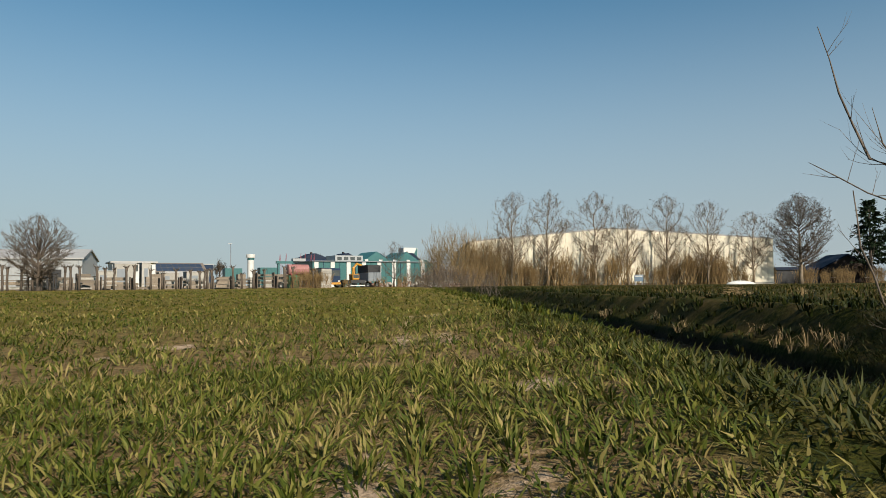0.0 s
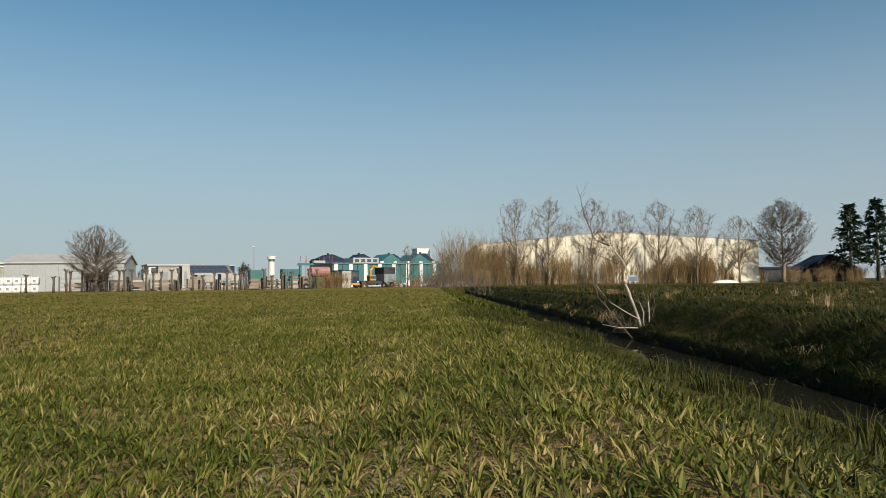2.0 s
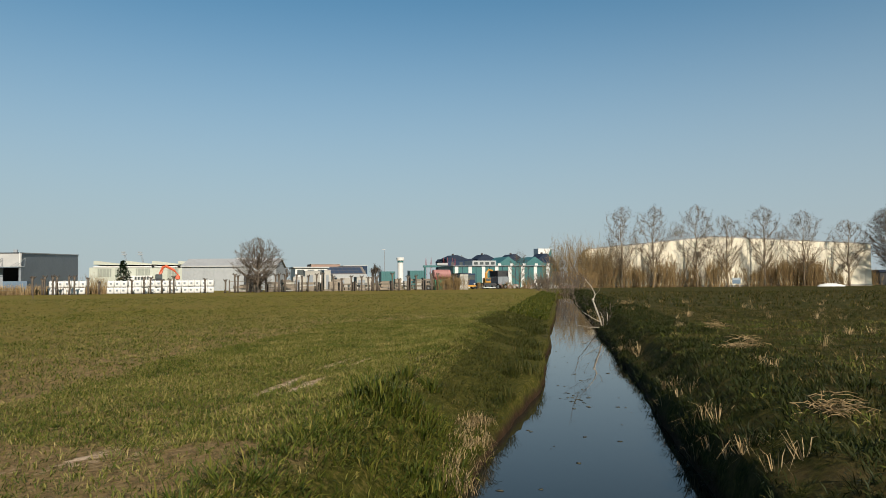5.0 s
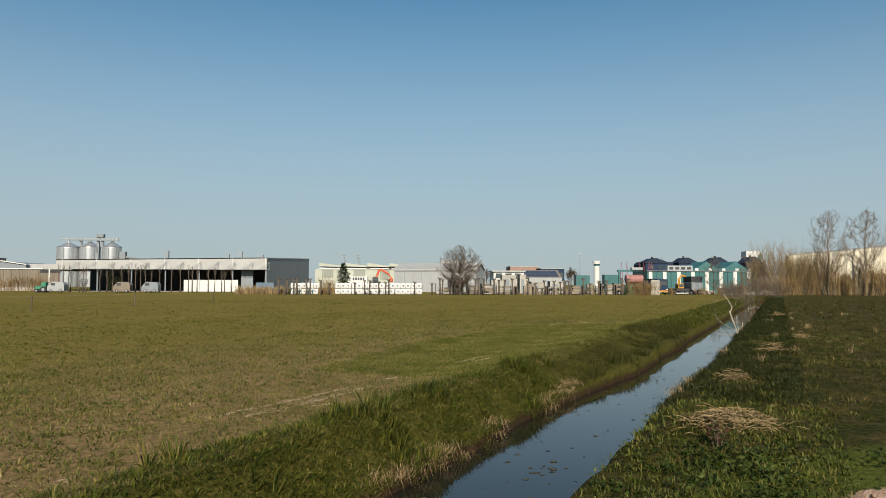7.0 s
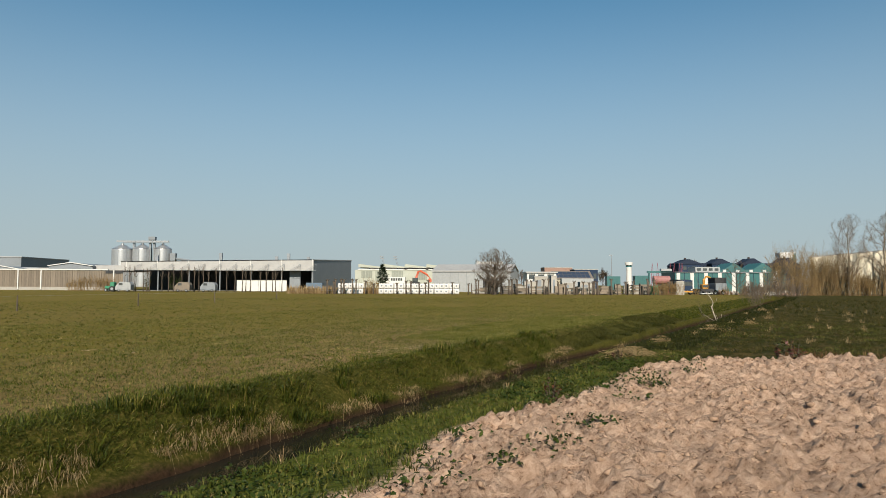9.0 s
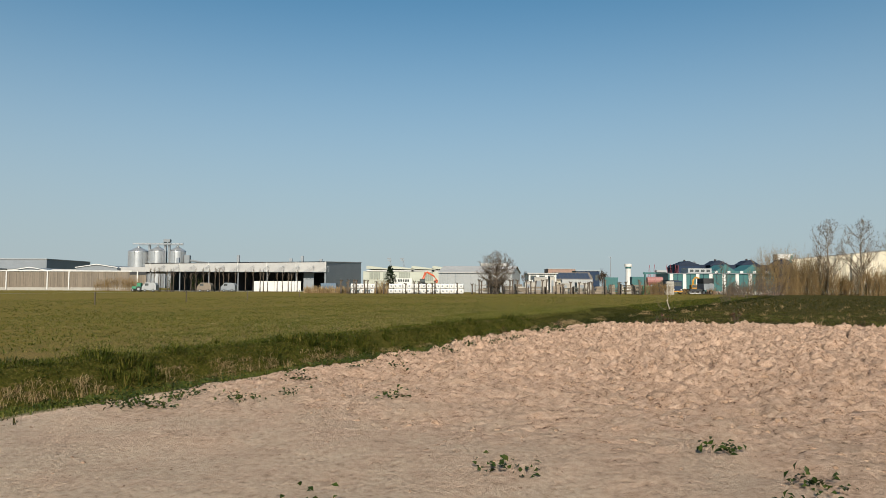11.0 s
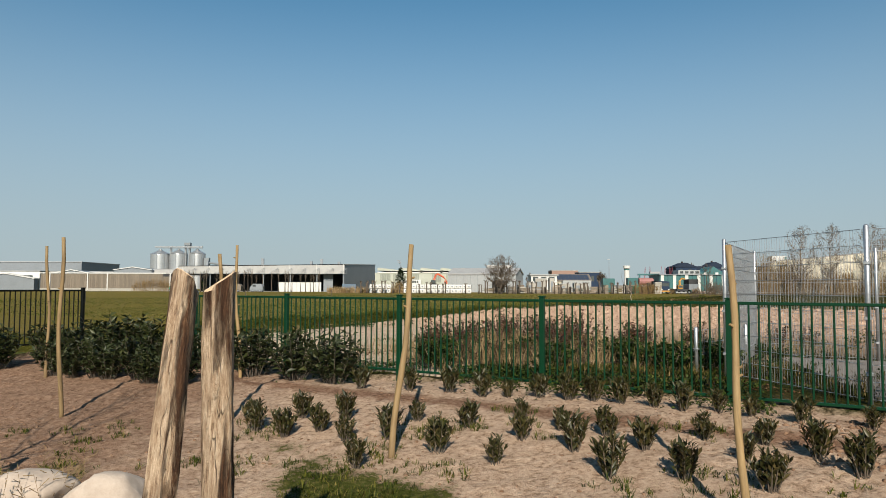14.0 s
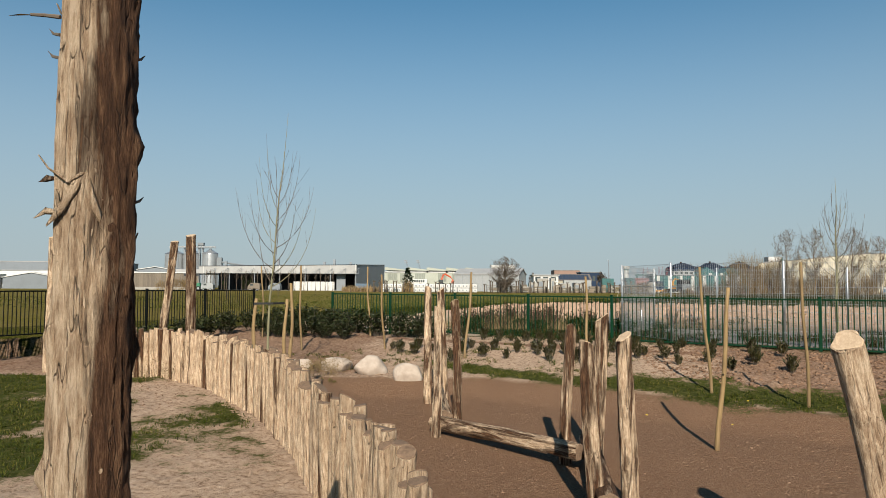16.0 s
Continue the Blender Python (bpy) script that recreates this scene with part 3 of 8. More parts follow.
def blade_arrays(base, rng, blades, h0, h1, width, spread, lean, droop=0.45):
    """Tufts of bent blades standing on the given places. Three triangles a blade."""
    base = np.repeat(np.asarray(base, float), blades, axis=0)
    k = len(base)
    az = rng.uniform(0, 2 * np.pi, k)
    off = rng.uniform(0, spread, k)
    hh = rng.uniform(h0, h1, k) * np.repeat(rng.uniform(0.7, 1.2, k // blades), blades)
    ln = rng.uniform(0.15, 1.0, k) * lean
    out = np.stack([np.cos(az), np.sin(az), 0 * az], 1)
    tw = az + rng.uniform(-0.7, 0.7, k)
    side = np.stack([-np.sin(tw), np.cos(tw), 0 * az], 1) * (width * rng.uniform(0.7, 1.3, k) / 2)[:, None]
    root = base + out * off[:, None]
    up = np.array([0, 0, 1.0])
    mid = root + out * (hh * ln * 0.35)[:, None] + up * (hh * 0.6)[:, None]
    tip = root + out * (hh * ln * 1.0)[:, None] + up * (hh * (1 - droop * ln * ln))[:, None]
    verts = np.stack([root - side, root + side, mid + side * 0.9, mid - side * 0.9, tip], 1).reshape(-1, 3)
    o = (np.arange(k) * 5)[:, None]
    tris = np.concatenate([o + [0, 1, 2], o + [0, 2, 3], o + [3, 2, 4]], 1).reshape(-1, 3)
    return verts, tris


def splayed_arrays(base, rng, blades, l0, l1, width, spread):
    """Tufts of thin blades that arch out to all sides. Two triangles a blade."""
    base = np.repeat(np.asarray(base, float), blades, axis=0)
    k = len(base)
    az = rng.uniform(0, 2 * np.pi, k)
    ln = rng.uniform(l0, l1, k) * np.repeat(rng.uniform(0.7, 1.25, k // blades), blades)
    th = np.radians(rng.uniform(22, 112, k))
    out = np.stack([np.cos(az), np.sin(az), 0 * az], 1)
    tw = az + rng.uniform(-0.9, 0.9, k)
    side = np.stack([-np.sin(tw), np.cos(tw), 0.3 * np.sin(3 * tw)], 1) * (width * rng.uniform(0.7, 1.3, k) / 2)[:, None]
    up = np.array([0, 0, 1.0])
    root = base + out * rng.uniform(0, spread, k)[:, None]
    mid = root + out * (ln * 0.5 * np.sin(th * 0.65))[:, None] + up * (ln * 0.5 * np.cos(th * 0.65))[:, None]
    tip = mid + out * (ln * 0.5 * np.sin(th * 1.25))[:, None] + up * (ln * 0.5 * np.cos(th * 1.25))[:, None]
    verts = np.stack([root, mid + side, mid - side, tip], 1).reshape(-1, 3)
    o = (np.arange(k) * 4)[:, None]
    return verts, np.concatenate([o + [0, 1, 2], o + [2, 1, 3]], 1).reshape(-1, 3)


def stuff(name, verts, tris, mat, label, cat):
    return tagged(new(name, fast_mesh(name, verts, tris, mat)), label, cat, kind="stuff")


def joined(arrays):
    vs, ts, o = [], [], 0
    for v, t in arrays:
        vs.append(v)
        ts.append(t + o)
        o += len(v)
    return np.concatenate(vs), np.concatenate(ts)


def scatter(rng, s0, s1, n0, n1, count, keep=None):
    s, n = rng.uniform(s0, s1, count), rng.uniform(n0, n1, count)
    xy = np.stack([s * AX_S.x + n * AX_N.x, s * AX_S.y + n * AX_N.y], 1)
    if keep is not None:
        ok = keep(s, n, xy, rng.uniform(0, 1, count))
        s, n, xy = s[ok], n[ok], xy[ok]
    return np.column_stack([xy, heights(xy) - 0.01]), s, n


def patches(xy, f, k):
    return np.array([wob(x, y, f, k) for x, y in xy])




def line_gap(xy):
    d = np.full(len(xy), 1e9)
    for a, b in zip(LOW_LINE, LOW_LINE[1:]):
        for f in (0.0, 0.5):
            p = a + (b - a) * f
            d = np.minimum(d, np.hypot(xy[:, 0] - p[0], xy[:, 1] - p[1]))
    return d


def wheat_field():
    rng = np.random.default_rng(3)
    groups = []
    for (lo, hi, dens, blades, h0, h1, w) in ((0, 4.0, 560, 9, 0.035, 0.090, 0.0085), (4.0, 10, 90, 7, 0.045, 0.105, 0.0135), (10, 22, 24, 6, 0.05, 0.10, 0.024), (22, 60, 4.0, 6, 0.06, 0.10, 0.048)):
        area = (120 * 110) if hi > 24 else (42 * 70 if hi > 11 else 30 * 54)
        box_ = (-136.5, -16.5, 6, 116) if hi > 24 else ((-58, -16.3, 10, 80) if hi > 11 else (-46, -16.2, 14, 68))

        def keep(s, n, xy, r):
            d = line_gap(xy)
            ok = (d >= lo) & (d < hi)
            if lo == 0:
                ok &= (n > 34) | (r < 0.25)
            if hi < 12:
                ok[ok] = s[ok] < np.array([wheat_edge(v) for v in n[ok]])
            ok &= (r < 0.999)
            idx = np.where(ok)[0]
            bare = np.array([bare_amount(a, b) for a, b in zip(s[idx], n[idx])])
            thin = patches(xy[idx], 0.08, 23)
            keep_ = (bare < 0.0) | (rng.uniform(0, 1, len(idx)) < 0.10)
            keep_ &= rng.uniform(0, 1, len(idx)) < 0.86 + 0.4 * thin
            ok[idx] = keep_
            return ok

        pts, s, n = scatter(rng, *box_, int(area * dens), keep)
        # seed rows along the ditch, a hand apart
        rowed = np.round(s / 0.13) * 0.13
        pts[:, :2] += ((rowed - s) * 0.6)[:, None] * np.array([AX_S.x, AX_S.y])
        groups.append(splayed_arrays(pts, rng, blades, h0, h1, w, 0.05 + w))
    v, t = joined(groups)
    return stuff("wheat", v, t, WHEAT, "short green winter wheat tufts with patches of bare soil", "crop")


def bank_grass():
    rng = np.random.default_rng(5)

    def clump(s, n, xy, r):
        return (patches(xy, 0.9, 31) + 0.4 * patches(xy, 2.6, 32) > -0.35 + 0.5 * r - 0.2)

    near, s, n = scatter(rng, -17.4, -15.5, 8, 60, 17000, lambda s, n, xy, r: clump(s, n, xy, r) & ((s > -17.0) | (n > 48)))
    tall, _, _ = scatter(rng, -17.0, -15.6, 8, 38, 1500, lambda s, n, xy, r: patches(xy, 0.8, 37) > 0.12)
    far, _, _ = scatter(rng, -17.0, -15.3, 60, 120, 3200, clump)
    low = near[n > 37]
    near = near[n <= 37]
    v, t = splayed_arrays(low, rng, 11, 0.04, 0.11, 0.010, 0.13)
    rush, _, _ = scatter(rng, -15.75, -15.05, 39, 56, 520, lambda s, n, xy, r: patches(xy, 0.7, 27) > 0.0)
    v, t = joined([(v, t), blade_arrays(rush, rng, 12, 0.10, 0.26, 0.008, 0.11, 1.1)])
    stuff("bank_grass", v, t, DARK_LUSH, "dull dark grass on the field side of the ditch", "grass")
    a = splayed_arrays(near, rng, 11, 0.06, 0.16, 0.012, 0.13)
    b = blade_arrays(far, rng, 9, 0.08, 0.22, 0.03, 0.12, 1.1)
    c = blade_arrays(tall, rng, 18, 0.14, 0.30, 0.013, 0.13, 1.2)
    v, t = joined([a, b, c])
    stuff("bank_grass", v, t, LUSH, "lush long green grass on the ditch bank", "grass")
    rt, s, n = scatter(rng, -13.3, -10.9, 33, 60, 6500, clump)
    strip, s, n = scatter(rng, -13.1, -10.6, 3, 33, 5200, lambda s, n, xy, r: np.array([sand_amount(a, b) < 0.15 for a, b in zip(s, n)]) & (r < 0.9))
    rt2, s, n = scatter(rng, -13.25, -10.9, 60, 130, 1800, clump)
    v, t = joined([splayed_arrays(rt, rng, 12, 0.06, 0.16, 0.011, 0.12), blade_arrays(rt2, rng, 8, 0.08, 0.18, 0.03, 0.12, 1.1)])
    stuff("bank_grass", v, t, SHADE_GRASS, "green grass on the steep ditch bank, its shade painted dark", "grass")
    v, t = blade_arrays(strip, rng, 10, 0.03, 0.10, 0.011, 0.10, 1.5)
    stuff("strip_grass", v, t, STRIP, "fresh green grass between ditch and bare earth", "grass")
    dry, s, n = scatter(rng, -15.95, -15.55, 9, 75, 1500, lambda s, n, xy, r: (patches(xy, 0.6, 33) > -0.1) & (n < 38))
    dry2, s, n = scatter(rng, -13.4, -12.8, 10, 75, 260, lambda s, n, xy, r: patches(xy, 0.6, 34) > 0.1)
    v, t = joined([blade_arrays(dry, rng, 16, 0.07, 0.17, 0.007, 0.12, 1.8, 1.1), blade_arrays(dry2, rng, 12, 0.15, 0.3, 0.008, 0.08, 1.3, 0.8)])
    stuff("dry_bank_grass", v, t, STRAW, "pale dead grass hanging over the water", "grass")


def meadow_grass():
    rng = np.random.default_rng(7)
    near, s, n = scatter(rng, -12.2, 20, 31.6, 62, 15000, lambda s, n, xy, r: (r < 0.9) & ((n > 33.5) | (r < 0.5)))
    far, s, n = scatter(rng, -12.0, 60, 62, 112, 4500)
    edge, s, n = scatter(rng, -12.6, -10.6, 3, 31, 600, lambda s, n, xy, r: (patches(xy, 0.7, 35) > -0.25))
    fresh, s, n = scatter(rng, -12.6, 6, 31.4, 52, 3600, lambda s, n, xy, r: patches(xy, 0.55, 38) + 0.4 * patches(xy, 1.7, 39) > -0.05)
    v, t = splayed_arrays(fresh, rng, 13, 0.05, 0.14, 0.014, 0.15)
    stuff("meadow_grass", v, t, STRIP, "fresh green tussocks in the rough meadow", "grass")
    v, t = joined([splayed_arrays(near, rng, 10, 0.06, 0.17, 0.013, 0.14), blade_arrays(far, rng, 7, 0.09, 0.22, 0.035, 0.2, 1.1),
                   blade_arrays(edge, rng, 11, 0.03, 0.10, 0.011, 0.08, 1.4)])
    stuff("meadow_grass", v, t, ROUGH_GRASS, "rough dull green grass with dead patches", "grass")
    tuft, s, n = scatter(rng, -12, 24, 32, 72, 420, lambda s, n, xy, r: patches(xy, 0.35, 36) > 0.05)
    v, t = blade_arrays(tuft, rng, 18, 0.12, 0.34, 0.009, 0.10, 1.2, 0.7)
    stuff("dead_grass_tufts", v, t, STRAW, "bleached dead grass tufts in the rough meadow", "grass")


def lump_arrays(pts, size, rng, flat=0.7):
    """Small broken lumps, twenty triangles each."""
    bm = bmesh.new()
    bmesh.ops.create_icosphere(bm, subdivisions=1, radius=1.0)
    base = np.array([v.co[:] for v in bm.verts])
    tri = np.array([[v.index for v in f.verts] for f in bm.faces])
    bm.free()
    k = len(pts)
    v = base[None] * rng.uniform(0.5, 1.35, (k, len(base), 1))
    a = rng.uniform(0, 2 * np.pi, k)
    c, s = np.cos(a), np.sin(a)
    x = v[:, :, 0] * c[:, None] - v[:, :, 1] * s[:, None]
    y = v[:, :, 0] * s[:, None] + v[:, :, 1] * c[:, None]
    st = rng.uniform(0.75, 1.35, (k, 1))
    v = np.stack([x * st, y / st, v[:, :, 2] * flat], 2) * np.asarray(size)[:, None, None] + np.asarray(pts)[:, None, :]
    return v.reshape(-1, 3), (tri[None] + (np.arange(k) * len(base))[:, None, None]).reshape(-1, 3)


CLOD = surface("earth_clods", (0.16, 0.100, 0.066), (0.36, 0.25, 0.178), 14, 0.95, bump=0.9, depth=0.03, per_piece=0.12, gloss=0.1)


def clods():
    rng = np.random.default_rng(9)

    def lumpy(s, n, xy, r):
        return np.array([sand_amount(a, b) for a, b in zip(s, n)]) > 0.1 * r + 0.05

    big, s, n = scatter(rng, -12, 6, 11, 33, 16000, lambda s, n, xy, r: lumpy(s, n, xy, r) & (patches(xy, 0.5, 41) > -0.35 + r * 0.5))
    small, s2, n2 = scatter(rng, -13, 9, 2, 33, 8000, lumpy)
    grade = rng.uniform(0.022, 0.080, len(big)) * (0.35 + 0.65 * rng.uniform(0, 1, len(big)) ** 1.6)
    big[:, 2] -= 0.25 * grade
    v, t = joined([lump_arrays(big, grade, rng),
                   lump_arrays(small, rng.uniform(0.008, 0.026, len(small)), rng)])
    stuff("earth_clods", v, t, CLOD, "dry broken clods on the bare tilled earth", "earth")
    rng = np.random.default_rng(10)
    pts = np.concatenate([np.column_stack([rng.uniform(-9, 9, 4200), rng.uniform(-11, 0.5, 4200)]), np.column_stack([rng.uniform(2.2, 9, 6000), rng.uniform(-11, -2.5, 6000)])])
    pts = pts[[(fence_side(x, y) < -0.4) and floor_amount(x, y) < 0.1 and turf_amount(x, y) < -0.1 and (x * AX_S.x + y * AX_S.y) > -10.6 for x, y in pts]]
    pts = np.column_stack([pts, heights(pts)])
    size = rng.uniform(0.008, 0.035, len(pts)) * np.where(pts[:, 0] > 2.0, 1.25, 0.7)
    v, t = lump_arrays(pts, size, rng)
    g = np.column_stack([rng.uniform(-5, 4, 6500), rng.uniform(-17, -5.5, 6500)])
    g = g[[floor_amount(x, y) > 0.1 for x, y in g]]
    g = np.column_stack([g, heights(g)])
    gv, gt = lump_arrays(g, rng.uniform(0.005, 0.022, len(g)) * rng.uniform(0.4, 1.0, len(g)), rng)
    stuff("floor_grit", gv, gt, BED_CLOD, "loose grit and crumbs on the brown play floor", "gravel")
    stuff("bed_clods", v, t, BED_CLOD, "reddish soil lumps in the new planting bed", "earth")


BED_CLOD = surface("bed_soil_lumps", (0.115, 0.064, 0.040), (0.25, 0.160, 0.105), 12, 0.95, bump=0.7, depth=0.02, per_piece=0.2, gloss=0.1)


def leaf_arrays(root, along, length, width, rng, fold=0.25):
    """Pointed leaves: four triangles each, folded along the middle."""
    root, along = np.asarray(root, float), np.asarray(along, float)
    k = len(root)
    along = along / np.linalg.norm(along, axis=1, keepdims=True)
    ref = rng.normal(size=(k, 3)) * 0.5 + [0, 0, 1]
    side = np.cross(along, ref)
    side /= np.linalg.norm(side, axis=1, keepdims=True) + 1e-9
    nor = np.cross(side, along)
    ln, wd = np.broadcast_to(length, k)[:, None], np.broadcast_to(width, k)[:, None]
    mid = root + along * ln * 0.5
    tip = root + along * ln - nor * ln * 0.18
    v = np.stack([root, mid + side * wd / 2 + nor * wd * fold, mid, mid - side * wd / 2 + nor * wd * fold, tip], 1).reshape(-1, 3)
    o = (np.arange(k) * 5)[:, None]
    t = np.concatenate([o + [0, 2, 1], o + [0, 3, 2], o + [1, 2, 4], o + [2, 3, 4]], 1).reshape(-1, 3)
    return v, t


def seg_arrays(segs, sides=4):
    """Tapered bars for branches: rows of p0, p1, r0, r1."""
    a = np.array([[*p, *q, r0, r1] for p, q, r0, r1 in segs])
    p, q, r0, r1 = a[:, :3], a[:, 3:6], a[:, 6], a[:, 7]
    d = q - p
    d /= np.linalg.norm(d, axis=1, keepdims=True) + 1e-9
    ref = np.where(np.abs(d[:, 2:3]) > 0.9, [[1.0, 0, 0]], [[0, 0, 1.0]])
    u = np.cross(d, ref)
    u /= np.linalg.norm(u, axis=1, keepdims=True)
    w = np.cross(d, u)
    ang = np.arange(sides) * 2 * np.pi / sides
    ring = u[:, None] * np.cos(ang)[None, :, None] + w[:, None] * np.sin(ang)[None, :, None]
    v = np.concatenate([p[:, None] + ring * r0[:, None, None], q[:, None] + ring * r1[:, None, None]], 1).reshape(-1, 3)
    o = (np.arange(len(a)) * 2 * sides)[:, None]
    t = np.concatenate([np.concatenate([o + [j, (j + 1) % sides, sides + (j + 1) % sides], o + [j, sides + (j + 1) % sides, sides + j]], 1) for j in range(sides)], 1).reshape(-1, 3)
    return v, t


def grow(rnd, p, d, length, radius, level, segs, tips, kids=(5, 5, 4), spread=0.55, up=0.25, shrink=0.62, pieces=3, thin=0.55):
    """A branch of a few bent pieces, with its side branches."""
    pts, dirs = [p], [d]
    for k in range(pieces):
        d = (d + Vector((rnd.uniform(-1, 1), rnd.uniform(-1, 1), rnd.uniform(-0.6, 1))) * 0.13 + Vector((0, 0, up * 0.25))).normalized()
        q = p + d * (length / pieces)
        r0, r1 = radius * (1 - 0.7 * k / pieces), radius * (1 - 0.7 * (k + 1) / pieces)
        segs.append((p, q, r0, r1, level))
        p = q
        pts.append(p)
        dirs.append(d)
    if level >= len(kids):
        tips.append((p, d))
        return
    n = kids[level]
    for j in range(n):
        f = 0.3 + 0.7 * (j + rnd.random()) / n
        i = min(int(f * pieces), pieces - 1)
        at = pts[i].lerp(pts[i + 1], f * pieces - i)
        dd = dirs[min(i + 1, len(dirs) - 1)]
        axis = Vector((rnd.uniform(-1, 1), rnd.uniform(-1, 1), rnd.uniform(-0.4, 0.4)))
        side = (axis - dd * axis.dot(dd)).normalized()
        nd = (dd + side * rnd.uniform(0.6, 1.3) * spread + Vector((0, 0, up))).normalized()
        grow(rnd, at, nd, length * shrink * rnd.uniform(0.75, 1.15) * (1.15 - 0.4 * f), radius * thin * (1.1 - 0.4 * f), level + 1, segs, tips, kids, spread, up, shrink, pieces, thin)


def bare_tree(name, label, m, seed, trunk_h, trunk_r, limbs, limb_len, limb_pitch, kids, spread=0.55, up=0.2, bark=None, twig=None, buds=0, bud_size=0.12, leader=0.0,
              twig_r=0.004, group="", limb_r=0.45, shrink=0.62, lean=(0, 0)):
    """A leafless tree: trunk, limbs and twigs, buds or old seed heads at the tips. m: its pose."""
    rnd = random.Random(seed)
    top = thing(name, m, label, "tree", group)
    segs, tips = [], []
    p, tr = Vector((0, 0, -0.1)), []
    steps = 6
    height = trunk_h + leader
    for k in range(steps + 1):
        f = k / steps
        tr.append(Vector((rnd.uniform(-1, 1) * 0.02 * height * f + lean[0] * f, rnd.uniform(-1, 1) * 0.02 * height * f + lean[1] * f, -0.1 + (height + 0.1) * f)))
    for j in range(limbs):
        f = (trunk_h * (0.75 + 0.25 * j / limbs) + leader * 0.9 * (j / limbs)) / height
        i = min(int(f * steps), steps - 1)
        at = tr[i].lerp(tr[i + 1], f * steps - i)
        a = j * 2.4 + rnd.uniform(-0.4, 0.4)
        pit = radians(limb_pitch + rnd.uniform(-10, 10) + (78 - limb_pitch) * j / limbs)
        d = Vector((math.cos(a) * math.cos(pit), math.sin(a) * math.cos(pit), math.sin(pit)))
        grow(rnd, at, d, limb_len * rnd.uniform(0.8, 1.15) * (1 - 0.35 * j / limbs * (leader > 0)), trunk_r * limb_r, 0, segs, tips, kids, spread, up, shrink)
    bm = bmesh.new()
    tube(bm, tr, [trunk_r * (1.25 if k == 0 else 1 - 0.72 * k / steps) for k in range(steps + 1)], 9)
    part("trunk", bm, bark or BARK, top, smooth=True)
    thick = [(a, b, max(r0, twig_r), max(r1, twig_r)) for a, b, r0, r1, lv in segs]
    arrays = [seg_arrays(thick, 4 if len(thick) < 900 else 3)]
    crown = new("crown", fast_mesh("crown", *arrays[0], twig or TWIG))
    crown.parent = top
    if buds:
        rng = np.random.default_rng(seed)
        tp = np.array([t[0] for t in tips])
        tp = np.repeat(tp, buds, 0) + rng.normal(size=(len(tp) * buds, 3)) * bud_size * 1.3
        v, t = leaf_arrays(tp, rng.normal(size=tp.shape), bud_size * rng.uniform(0.6, 1.3, len(tp)), bud_size * 0.7, rng)
        b = new("seed_growth", fast_mesh("seed_growth", v, t, BUDS))
        b.parent = top
    return top


